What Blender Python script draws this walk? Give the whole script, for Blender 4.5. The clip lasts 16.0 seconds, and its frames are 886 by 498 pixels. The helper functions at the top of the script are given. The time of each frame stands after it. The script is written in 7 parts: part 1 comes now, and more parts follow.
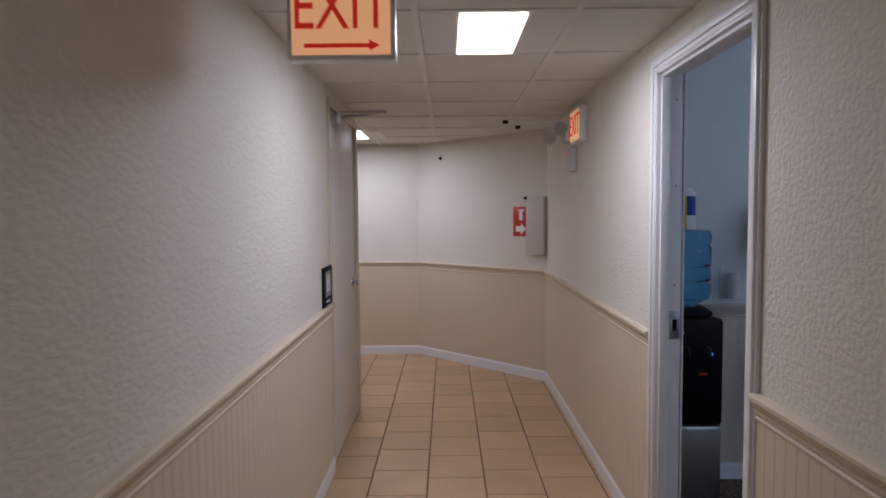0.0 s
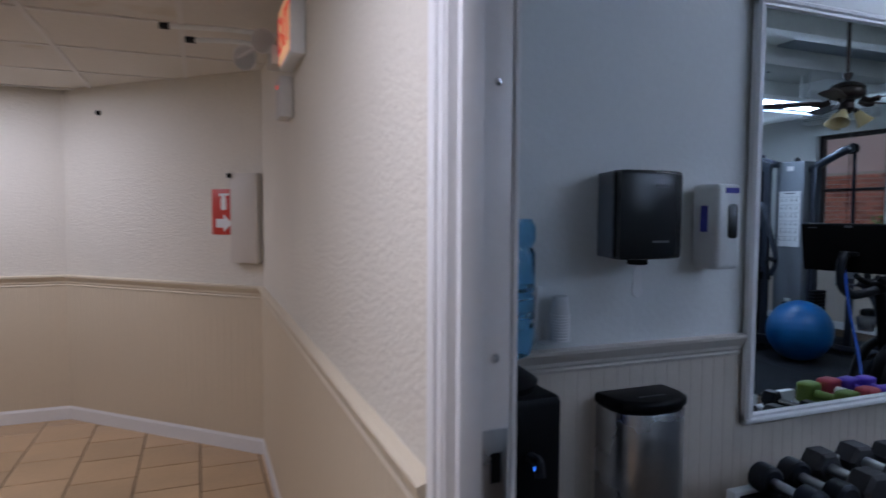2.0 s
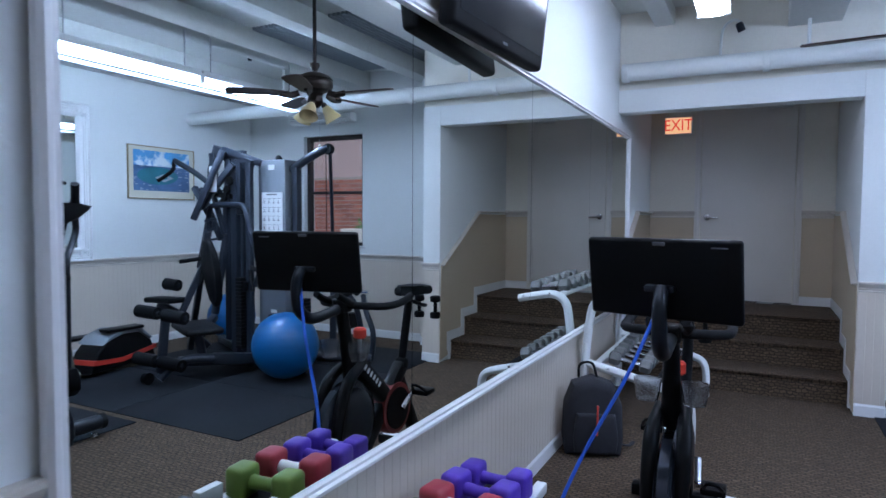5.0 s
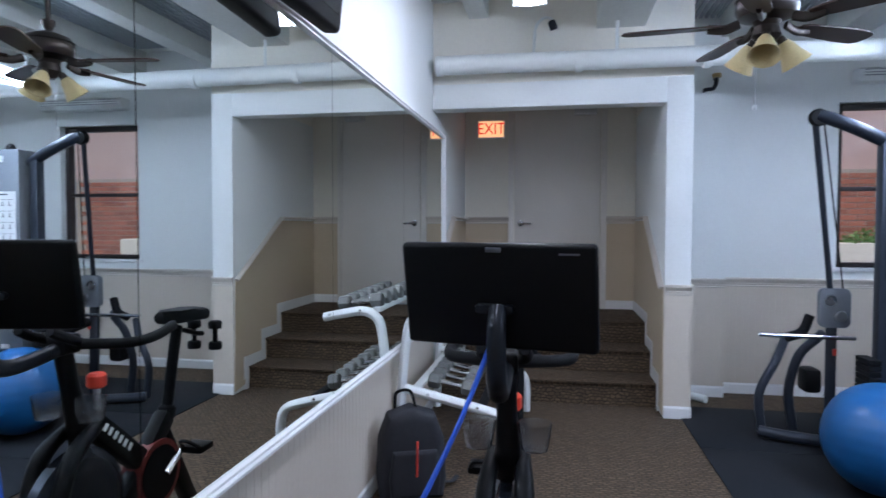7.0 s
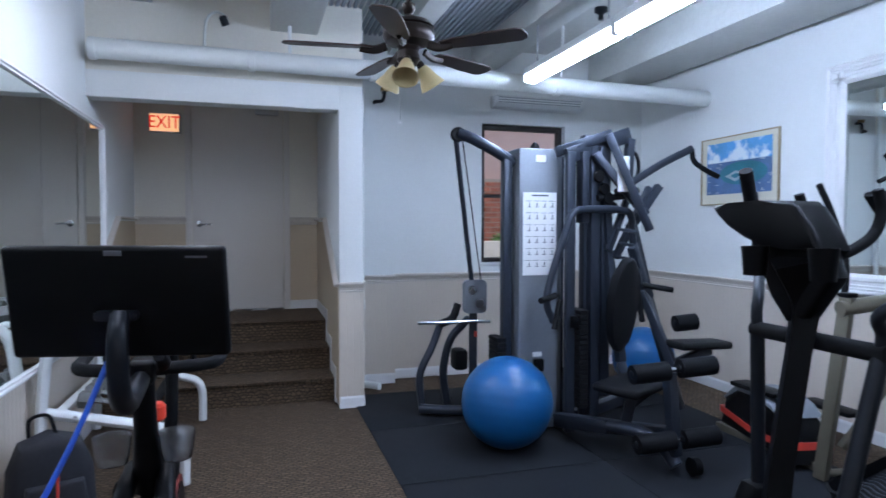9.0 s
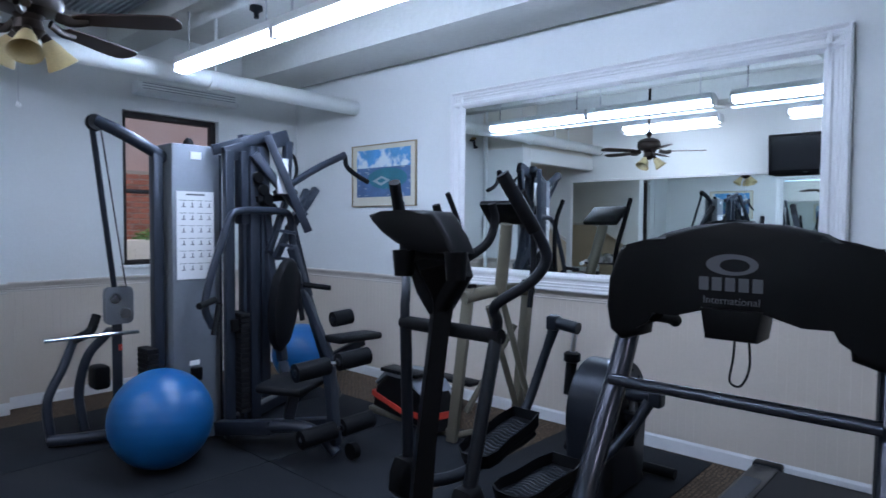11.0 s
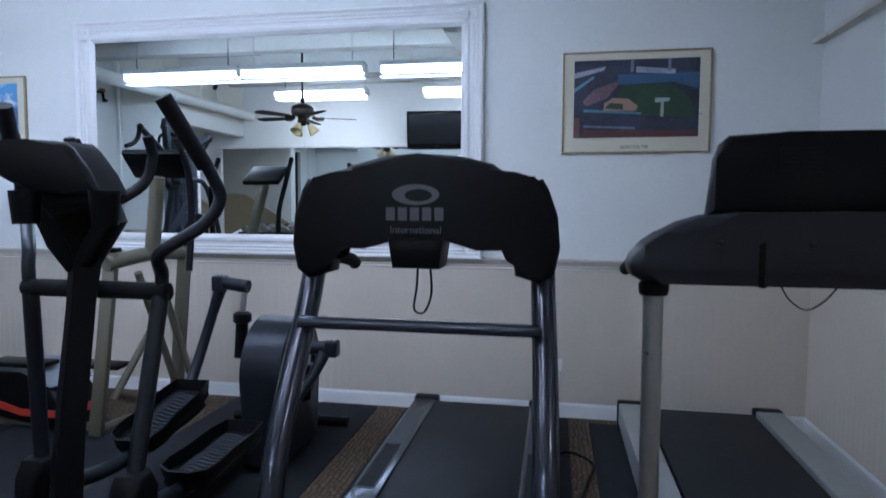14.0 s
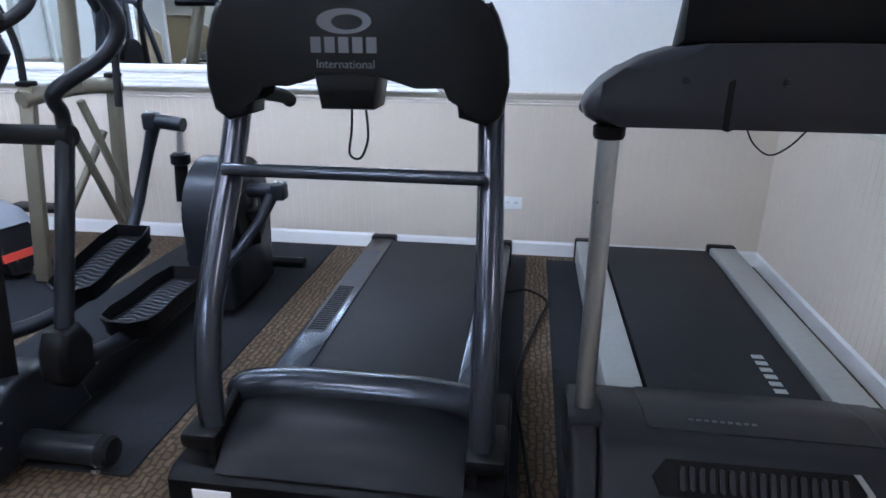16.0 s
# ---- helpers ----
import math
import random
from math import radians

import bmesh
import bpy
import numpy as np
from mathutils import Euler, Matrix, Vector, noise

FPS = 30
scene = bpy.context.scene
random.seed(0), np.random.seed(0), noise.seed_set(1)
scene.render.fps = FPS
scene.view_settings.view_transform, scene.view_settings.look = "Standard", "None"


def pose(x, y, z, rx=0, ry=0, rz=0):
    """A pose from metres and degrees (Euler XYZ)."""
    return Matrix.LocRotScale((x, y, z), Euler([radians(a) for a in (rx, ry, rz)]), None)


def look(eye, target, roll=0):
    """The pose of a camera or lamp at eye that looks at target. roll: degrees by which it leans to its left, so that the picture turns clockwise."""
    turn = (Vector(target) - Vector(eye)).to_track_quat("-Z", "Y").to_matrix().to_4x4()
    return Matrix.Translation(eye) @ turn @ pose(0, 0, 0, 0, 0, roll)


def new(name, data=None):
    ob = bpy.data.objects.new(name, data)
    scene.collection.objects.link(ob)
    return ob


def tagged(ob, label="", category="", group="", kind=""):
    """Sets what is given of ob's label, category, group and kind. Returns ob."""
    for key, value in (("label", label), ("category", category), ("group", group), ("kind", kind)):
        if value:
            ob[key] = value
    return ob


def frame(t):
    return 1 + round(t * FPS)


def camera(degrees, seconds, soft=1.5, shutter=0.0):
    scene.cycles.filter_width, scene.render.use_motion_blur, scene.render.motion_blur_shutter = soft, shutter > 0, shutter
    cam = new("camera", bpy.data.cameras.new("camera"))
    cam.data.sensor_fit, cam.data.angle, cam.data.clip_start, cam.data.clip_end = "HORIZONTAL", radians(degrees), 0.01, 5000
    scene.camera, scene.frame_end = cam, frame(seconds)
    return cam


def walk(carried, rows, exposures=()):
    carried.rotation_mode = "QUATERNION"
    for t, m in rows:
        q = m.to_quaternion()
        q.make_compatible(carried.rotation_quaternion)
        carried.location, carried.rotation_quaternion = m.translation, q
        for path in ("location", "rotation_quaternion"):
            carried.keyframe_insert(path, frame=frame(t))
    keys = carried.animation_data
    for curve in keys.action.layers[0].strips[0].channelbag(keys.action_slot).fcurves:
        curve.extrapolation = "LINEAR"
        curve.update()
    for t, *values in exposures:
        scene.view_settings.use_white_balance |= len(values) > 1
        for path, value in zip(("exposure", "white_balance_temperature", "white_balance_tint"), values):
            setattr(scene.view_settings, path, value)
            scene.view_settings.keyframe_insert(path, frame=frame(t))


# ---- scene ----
cam = camera(71.0, 16.0, soft=1.5, shutter=0.35)

PATH = [
    (0, (1.15, 0.50, 1.461), (1.137, 2.496, 1.343), -0.5),
    (0.5, (1.226, 1.024, 1.411), (1.33, 3.018, 1.293), -0.5),
    (1, (1.344, 1.494, 1.395), (1.65, 3.467, 1.277), -0.4),
    (1.5, (1.47, 1.868, 1.381), (1.892, 3.819, 1.256), -0.1),
    (2, (1.665, 2.191, 1.372), (2.397, 4.049, 1.258), 0.3),
    (2.5, (1.856, 2.434, 1.378), (2.872, 4.154, 1.263), 0.4),
    (3, (1.99, 2.60, 1.34), (3.333, 4.08, 1.266), 0.0),
    (3.5, (2.15, 2.635, 1.356), (3.722, 3.869, 1.275), 0.0),
    (4, (2.415, 2.65, 1.402), (4.094, 3.732, 1.308), 0.2),
    (4.2, (2.50, 2.664, 1.406), (4.207, 3.702, 1.307), 0.3),
    (6.5, (3.352, 2.895, 1.366), (5.264, 3.475, 1.290), 0.0),
    (7, (3.431, 2.898, 1.368), (5.398, 3.255, 1.298), 0.1),
    (7.5, (3.44, 2.895, 1.371), (5.434, 3.039, 1.307), 0.1),
    (8, (3.40, 2.869, 1.37), (5.396, 2.778, 1.304), 0.1),
    (8.5, (3.33, 2.80, 1.372), (5.298, 2.444, 1.301), 0.1),
    (9, (3.358, 2.728, 1.372), (5.272, 2.153, 1.305), 0.1),
    (9.5, (3.35, 2.723, 1.379), (5.176, 1.911, 1.313), 0.2),
    (10, (3.365, 2.789, 1.381), (5.015, 1.661, 1.313), 0.3),
    (10.2, (3.358, 2.81, 1.39), (4.934, 1.581, 1.319), 0.4),
    (12.3, (3.365, 2.695, 1.421), (4.30, 0.925, 1.320), 0.1),
    (12.5, (3.386, 2.688, 1.418), (4.217, 0.872, 1.312), 0.2),
    (13, (3.443, 2.697, 1.402), (4.01, 0.782, 1.298), 0.3),
    (13.5, (3.489, 2.697, 1.368), (3.913, 0.745, 1.27), 0.3),
    (14, (3.52, 2.707, 1.278), (3.876, 0.745, 1.135), 0.3),
    (14.5, (3.522, 2.735, 1.198), (3.839, 0.807, 0.775), 0.3),
    (15, (3.514, 2.72, 1.19), (3.805, 0.85, 0.545), 0.3),
    (15.5, (3.5, 2.668, 1.243), (3.771, 0.804, 0.571), 0.4),
    (16, (3.453, 2.538, 1.292), (3.706, 0.671, 0.621), 0.4),
]
EXPOSURES = [(0, -1.12, 6000, 10), (1.5, -1.15, 5950, 10), (2.0, -1.2, 5850, 10), (2.5, -1.08, 5450, 10), (3.0, -0.75, 5200, 10), (3.5, -0.56, 5250, 10), (4.0, -0.38, 5400, 10), (6.5, 0.0, 6250, 10), (7.5, 0.12, 6450, 10), (9.0, -0.05, 6200, 10), (10.2, -0.25, 6150, 10), (12.5, -0.43, 6150, 10), (14.0, -0.34, 6300, 10), (15.0, 0.04, 6450, 10), (15.5, 0.30, 6550, 10), (16.0, 0.66, 6600, 10)]
walk(cam, [(t, look(eye, target, roll)) for t, eye, target, roll in PATH], EXPOSURES)

# ---- plan, in metres ----
CX0, CX1 = 0.495, 2.0            # corridor's two walls
CEIL = 2.15                     # corridor's hung ceiling
DY0, DY1, DTOP = 2.235, 3.0, 2.0  # doorway into the gym
GX0, GX1 = 2.10, 8.88           # gym: west wall, window wall
GY0, GY1 = -1.045, 3.82         # gym: south wall, mirror wall
GTOP = 3.05                     # gym's concrete ceiling
AX, AXB, AY = 8.07, 9.77, 2.13  # alcove: front, back wall, south side
RAIL, LAND = 0.96, 0.56         # chair rail's top, landing

# ---- world and lamps ----
world = bpy.data.worlds.new("world")
scene.world = world
world.use_nodes = True
wn = world.node_tree.nodes
sky = wn.new("ShaderNodeTexSky")
sky.sky_type, sky.sun_disc = "NISHITA", False
sky.sun_elevation, sky.sun_rotation = radians(67), radians(-70)
wn["Background"].inputs[1].default_value = 0.12
world.node_tree.links.new(sky.outputs[0], wn["Background"].inputs[0])
sun = new("sun", bpy.data.lights.new("sun", "SUN"))
sun.data.energy, sun.data.angle, sun.data.color = 2.5, radians(12), (1, 0.96, 0.9)
sun.matrix_basis = look((7.5, 2, 14), (12.5, 0.3, 1.5))

WARM, COOL, PLAIN = (0.965, 0.925, 1.08), (0.55, 0.74, 1.20), (0.70, 0.775, 0.98)


def area(name, m, sx, sy, watts, colour):
    d = bpy.data.lights.new(name, "AREA")
    d.shape, d.size, d.size_y, d.energy, d.color = "RECTANGLE", sx, sy, watts, colour
    ob = new(name, d)
    ob.matrix_basis = m
    return ob


area("corridor_lamp", pose(1.33, 2.97, CEIL - 0.02), 0.5, 0.5, 25, WARM)
# added fill lamp, never in view: lifts the corridor's near end
area("corridor_lamp", pose(1.33, -0.6, CEIL - 0.02), 0.5, 0.5, 6, WARM)
area("corridor_lamp", pose(0.32, 6.05, CEIL - 0.02), 0.5, 0.5, 28, WARM)
area("tube_lamp", pose(6.45, 0.75, 2.42), 2.4, 0.10, 6, COOL)
area("tube_lamp", pose(4.5, 0.75, 2.42), 1.2, 0.10, 2.5, COOL)
area("tube_lamp", pose(6.57, 3.06, 2.64), 1.2, 0.18, 6.5, PLAIN)
area("tube_lamp", pose(4.58, 3.06, 2.64), 1.2, 0.18, 3, PLAIN)


# ---- materials ----
def material(name, colour, rough=0.6, metal=0.0, vary=0.06, scale=9.0, bump=0.0, bump_scale=120.0, spots=None, coat=0.0, island=0.0, obj=0.0, spec=0.5):
    """A surface with variation at two scales, fine relief, and a random shift for each piece where asked."""
    m = bpy.data.materials.new(name)
    m.use_nodes = True
    nt = m.node_tree
    n, l = nt.nodes, nt.links
    b = n["Principled BSDF"]
    tc = n.new("ShaderNodeTexCoord")
    big, fine = n.new("ShaderNodeTexNoise"), n.new("ShaderNodeTexNoise")
    big.inputs["Scale"].default_value, big.inputs["Detail"].default_value = scale * 0.25, 5
    fine.inputs["Scale"].default_value, fine.inputs["Detail"].default_value = scale * 6, 4
    geo = n.new("ShaderNodeNewGeometry")
    for t in (big, fine):
        l.new(geo.outputs["Position"], t.inputs["Vector"])
    mix = n.new("ShaderNodeMath")
    mix.operation = "ADD"
    l.new(big.outputs[0], mix.inputs[0])
    l.new(fine.outputs[0], mix.inputs[1])
    rng = n.new("ShaderNodeMapRange")
    rng.inputs[1].default_value, rng.inputs[2].default_value = 0.6, 1.4
    rng.inputs[3].default_value, rng.inputs[4].default_value = 1 - vary, 1 + vary
    l.new(mix.outputs[0], rng.inputs[0])
    value = rng.outputs[0]
    for amount, node, out in ((obj, "ShaderNodeObjectInfo", "Random"), (island, "ShaderNodeNewGeometry", "Random Per Island")):
        if amount:
            info = n.new(node)
            r2, mu = n.new("ShaderNodeMapRange"), n.new("ShaderNodeMath")
            r2.inputs[3].default_value, r2.inputs[4].default_value = 1 - amount, 1 + amount
            l.new(info.outputs[out], r2.inputs[0])
            mu.operation = "MULTIPLY"
            l.new(value, mu.inputs[0])
            l.new(r2.outputs[0], mu.inputs[1])
            value = mu.outputs[0]
    col = n.new("ShaderNodeVectorMath")
    col.operation = "SCALE"
    col.inputs[0].default_value = colour
    l.new(value, col.inputs["Scale"])
    out = col.outputs[0]
    if spots:
        sn, rp, mx = n.new("ShaderNodeTexNoise"), n.new("ShaderNodeMapRange"), n.new("ShaderNodeMix")
        sn.inputs["Scale"].default_value, sn.inputs["Detail"].default_value = spots[1], 3
        l.new(geo.outputs["Position"], sn.inputs["Vector"])
        rp.inputs[1].default_value, rp.inputs[2].default_value = spots[2], spots[2] + 0.12
        l.new(sn.outputs[0], rp.inputs[0])
        mx.data_type = "RGBA"
        l.new(rp.outputs[0], mx.inputs[0])
        l.new(out, mx.inputs[6])
        mx.inputs[7].default_value = (*spots[0], 1)
        out = mx.outputs[2]
    l.new(out, b.inputs["Base Color"])
    rr = n.new("ShaderNodeMapRange")
    rr.inputs[3].default_value, rr.inputs[4].default_value = max(0.02, rough - 0.08), min(1, rough + 0.08)
    l.new(big.outputs[0], rr.inputs[0])
    l.new(rr.outputs[0], b.inputs["Roughness"])
    b.inputs["Metallic"].default_value = metal
    b.inputs["Coat Weight"].default_value = coat
    b.inputs["Specular IOR Level"].default_value = spec
    if bump:
        bn, bt = n.new("ShaderNodeBump"), n.new("ShaderNodeTexNoise")
        bt.inputs["Scale"].default_value, bt.inputs["Detail"].default_value = bump_scale, 4
        l.new(geo.outputs["Position"], bt.inputs["Vector"])
        l.new(bt.outputs[0], bn.inputs["Height"])
        bn.inputs["Strength"].default_value, bn.inputs["Distance"].default_value = bump, 0.01
        l.new(bn.outputs[0], b.inputs["Normal"])
    return m


def glow(name, colour, strength):
    m = bpy.data.materials.new(name)
    m.use_nodes = True
    b = m.node_tree.nodes["Principled BSDF"]
    b.inputs["Base Color"].default_value = (*colour, 1)
    b.inputs["Emission Color"].default_value = (*colour, 1)
    b.inputs["Emission Strength"].default_value = strength
    return m


def clear(name, colour, rough=0.02, ior=1.45):
    m = bpy.data.materials.new(name)
    m.use_nodes = True
    b = m.node_tree.nodes["Principled BSDF"]
    b.inputs["Base Color"].default_value = (*colour, 1)
    b.inputs["Roughness"].default_value, b.inputs["IOR"].default_value = rough, ior
    b.inputs["Transmission Weight"].default_value = 1
    return m


def tint(m, colour):
    m.node_tree.nodes["Principled BSDF"].inputs["Specular Tint"].default_value = (*colour, 1)
    return m


PLASTER = material("corridor_plaster", (0.74, 0.70, 0.61), 0.75, vary=0.05, bump=0.5, bump_scale=70)
BEAD = material("corridor_wainscot_paint", (0.66, 0.57, 0.42), 0.55, vary=0.03, bump=0.08)
RAILP = material("corridor_rail_paint", (0.66, 0.58, 0.44), 0.45, vary=0.03)
GWALL = material("gym_wall_paint", (0.76, 0.78, 0.77), 0.7, vary=0.03, bump=0.12, bump_scale=60)
GBEAD = material("gym_wainscot_paint", (0.62, 0.55, 0.47), 0.55, vary=0.04, bump=0.06)
GRAIL = material("gym_rail_paint", (0.60, 0.55, 0.49), 0.45, vary=0.03)
WHITE = material("white_gloss_paint", (0.80, 0.80, 0.80), 0.35, vary=0.03, bump=0.05, bump_scale=30)
DOORP = material("door_paint", (0.74, 0.71, 0.67), 0.5, vary=0.03, bump=0.04, bump_scale=40)
TILE = material("floor_tile", (0.52, 0.36, 0.205), 0.38, vary=0.18, scale=14, bump=0.10, bump_scale=60, obj=0.09)
GROUT = material("tile_grout", (0.19, 0.135, 0.085), 0.9, vary=0.1)
CEILT = material("ceiling_tile", (0.72, 0.69, 0.63), 0.9, vary=0.04, bump=0.25, bump_scale=180, spots=((0.60, 0.52, 0.40), 2.2, 0.68))
GRID = material("ceiling_grid", (0.72, 0.70, 0.66), 0.5, vary=0.02)
CONCRETE = material("painted_concrete", (0.62, 0.63, 0.60), 0.75, vary=0.07, scale=5, bump=0.25, bump_scale=25)
DUCT = material("dark_duct_paint", (0.30, 0.33, 0.36), 0.6, vary=0.08)
PIPE = material("pipe_wrap", (0.74, 0.76, 0.74), 0.6, vary=0.05, bump=0.2, bump_scale=40)
RUBBER = material("rubber_mat", (0.015, 0.017, 0.021), 0.75, vary=0.2, bump=0.2, bump_scale=220, spots=((0.028, 0.03, 0.034), 60, 0.66), spec=0.12)
MIRROR = material("mirror_silver", (0.86, 0.90, 0.88), 0.0, 1.0, vary=0.0)
MIRROR.node_tree.nodes["Principled BSDF"].inputs["Roughness"].default_value = 0.0
for link in list(MIRROR.node_tree.links):
    if link.to_socket.name == "Roughness":
        MIRROR.node_tree.links.remove(link)
BLACK = material("black_plastic", (0.004, 0.0042, 0.005), 0.42, vary=0.15, bump=0.05, bump_scale=400, spec=0.12)
BLACKM = material("matte_black", (0.010, 0.0105, 0.012), 0.7, vary=0.15, bump=0.1, bump_scale=300, spec=0.12)
GUN = material("gunmetal_enamel", (0.050, 0.058, 0.075), 0.2, 0.6, vary=0.1)
DGREY = material("dark_grey_enamel", (0.016, 0.019, 0.025), 0.36, 0.35, vary=0.1, spec=0.25)
STEEL = material("brushed_steel", (0.55, 0.56, 0.58), 0.28, 1.0, vary=0.06)
CHROME = material("chrome", (0.75, 0.76, 0.78), 0.12, 1.0, vary=0.02)
SILVER = material("silver_shroud", (0.20, 0.22, 0.25), 0.5, 0.25, vary=0.06)
LEATHER = material("black_vinyl", (0.008, 0.0085, 0.010), 0.5, vary=0.15, bump=0.15, bump_scale=160, spec=0.12)
WHITEP = material("white_enamel", (0.76, 0.78, 0.78), 0.35, vary=0.04)
PAPER = material("paper", (0.82, 0.82, 0.82), 0.9, vary=0.02)
INK = material("print_ink", (0.10, 0.11, 0.12), 0.8, vary=0.05)
RED = material("red_sign_paint", (0.55, 0.045, 0.03), 0.4, vary=0.05)
ALBEAD = material("landing_wainscot_paint", (0.56, 0.46, 0.33), 0.55, vary=0.04, bump=0.06)
ALWALL = material("landing_wall_paint", (0.78, 0.745, 0.66), 0.75, vary=0.04, bump=0.15, bump_scale=60)
BALL = material("blue_ball_vinyl", (0.008, 0.100, 0.29), 0.36, vary=0.06, bump=0.02)
WRAP = glow("lit_wrap_lens", (0.76, 0.80, 0.96), 23.0)
FRAMEG = material("blue_grey_frame_enamel", (0.032, 0.039, 0.054), 0.34, 0.3, vary=0.12, spec=0.35)
TUBE = glow("lit_fluorescent_tube", (0.65, 0.78, 1.04), 70.0)
LENS = glow("lit_ceiling_lens", (1.0, 0.92, 0.82), 6.0)
EXITF = glow("lit_exit_face", (1.0, 0.50, 0.25), 1.0)
EXITR = glow("lit_exit_letters", (0.75, 0.03, 0.015), 0.6)


def carpet():
    m = material("brown_carpet", (0.125, 0.083, 0.050), 0.95, vary=0.25, scale=30, bump=0.8, bump_scale=320)
    nt = m.node_tree
    n, l = nt.nodes, nt.links
    v, mx, geo = n.new("ShaderNodeTexBrick"), n.new("ShaderNodeMix"), n.new("ShaderNodeNewGeometry")
    wob, add, sc = n.new("ShaderNodeTexNoise"), n.new("ShaderNodeVectorMath"), n.new("ShaderNodeVectorMath")
    wob.inputs["Scale"].default_value = 18
    l.new(geo.outputs["Position"], wob.inputs["Vector"])
    sc.operation, sc.inputs["Scale"].default_value = "SCALE", 0.045
    l.new(wob.outputs["Color"], sc.inputs[0])
    sep, com, up = n.new("ShaderNodeSeparateXYZ"), n.new("ShaderNodeCombineXYZ"), n.new("ShaderNodeMath")
    l.new(geo.outputs["Position"], sep.inputs[0])
    up.operation = "ADD"
    l.new(sep.outputs[0], up.inputs[0])
    l.new(sep.outputs[2], up.inputs[1])
    l.new(sep.outputs[1], com.inputs[0])
    l.new(up.outputs[0], com.inputs[1])
    l.new(com.outputs[0], add.inputs[0])
    l.new(sc.outputs[0], add.inputs[1])
    l.new(add.outputs[0], v.inputs["Vector"])
    v.inputs["Scale"].default_value, v.inputs["Brick Width"].default_value, v.inputs["Row Height"].default_value = 1.0, 0.042, 0.025
    v.inputs["Mortar Size"].default_value, v.inputs["Mortar Smooth"].default_value = 0.0052, 0.4
    v.inputs["Color1"].default_value, v.inputs["Color2"].default_value = (0.160, 0.108, 0.064, 1), (0.088, 0.056, 0.033, 1)
    v.inputs["Mortar"].default_value = (0.026, 0.016, 0.009, 1)
    b = n["Principled BSDF"]
    src = b.inputs["Base Color"].links[0].from_socket
    mx.data_type = "RGBA"
    mx.inputs[0].default_value = 0.82
    l.new(src, mx.inputs[6])
    l.new(v.outputs["Color"], mx.inputs[7])
    l.new(mx.outputs[2], b.inputs["Base Color"])
    return m


CARPET = carpet()


# ---- shapes ----
def box(bm, x0, x1, y0, y1, z0, z1, bevel=0.0, m=None, seg=2):
    r = bmesh.ops.create_cube(bm, size=1.0)
    vs = r["verts"]
    for v in vs:
        v.co = Vector((x0 + (v.co.x + 0.5) * (x1 - x0), y0 + (v.co.y + 0.5) * (y1 - y0), z0 + (v.co.z + 0.5) * (z1 - z0)))
    if bevel:
        es = list({e for v in vs for e in v.link_edges})
        r = bmesh.ops.bevel(bm, geom=vs + es, offset=bevel, segments=seg, affect="EDGES", profile=0.5)
        vs = list({v for f in r["faces"] for v in f.verts} | {v for v in vs if v.is_valid})
    if m is not None:
        bmesh.ops.transform(bm, matrix=m, verts=vs)
    return vs


def smooth_path(pts, steps=6):
    """Catmull-Rom through the points."""
    p = [Vector(q) for q in pts]
    if len(p) < 3:
        return p
    p = [2 * p[0] - p[1]] + p + [2 * p[-1] - p[-2]]
    out = []
    for i in range(1, len(p) - 2):
        for k in range(steps):
            t = k / steps
            a, b, c, d = p[i - 1], p[i], p[i + 1], p[i + 2]
            out.append(0.5 * ((2 * b) + (c - a) * t + (2 * a - 5 * b + 4 * c - d) * t * t + (3 * b - a - 3 * c + d) * t ** 3))
    return out + [p[-2]]


def tube(bm, pts, r, seg=12, curve=True, flat=1.0, steps=6):
    """A round (or, with flat, oval) bar along a path; r may be a list, one a point."""
    p = smooth_path(pts, steps) if curve else [Vector(q) for q in pts]
    n = len(p)
    up, rings = None, []
    for i, c in enumerate(p):
        d = (p[min(i + 1, n - 1)] - p[max(i - 1, 0)]).normalized()
        if up is None:
            up = d.cross(Vector((0, 0, 1)) if abs(d.z) < 0.9 else Vector((0, 1, 0))).normalized()
        up = (up - d * up.dot(d)).normalized()
        side = d.cross(up)
        rad = r if not isinstance(r, (list, tuple)) else float(np.interp(i / (n - 1), np.linspace(0, 1, len(r)), r))
        rings.append([bm.verts.new(c + rad * (math.cos(a) * up + flat * math.sin(a) * side)) for a in (2 * math.pi * k / seg for k in range(seg))])
    for a, b in zip(rings, rings[1:]):
        for k in range(seg):
            bm.faces.new((a[k], a[(k + 1) % seg], b[(k + 1) % seg], b[k]))
    bm.faces.new(rings[0][::-1])
    bm.faces.new(rings[-1])
    return [v for ring in rings for v in ring]


def beam(bm, a, b, w, h, bevel=0.006, roll=0.0):
    """A square bar from a to b."""
    a, b = Vector(a), Vector(b)
    q = (b - a).to_track_quat("Z", "Y").to_matrix().to_4x4()
    return box(bm, -w / 2, w / 2, -h / 2, h / 2, 0, (b - a).length, bevel, Matrix.Translation(a) @ q @ pose(0, 0, 0, 0, 0, roll))


def lathe(bm, profile, m=Matrix(), seg=32):
    """Turns a profile of (radius, height) about z, then moves it by m."""
    rings = []
    for r, z in profile:
        rings.append([bm.verts.new(m @ Vector((r * math.cos(2 * math.pi * k / seg), r * math.sin(2 * math.pi * k / seg), z))) for k in range(seg)])
    for a, b in zip(rings, rings[1:]):
        for k in range(seg):
            bm.faces.new((a[k], a[(k + 1) % seg], b[(k + 1) % seg], b[k]))
    bm.faces.new(rings[0][::-1])
    bm.faces.new(rings[-1])


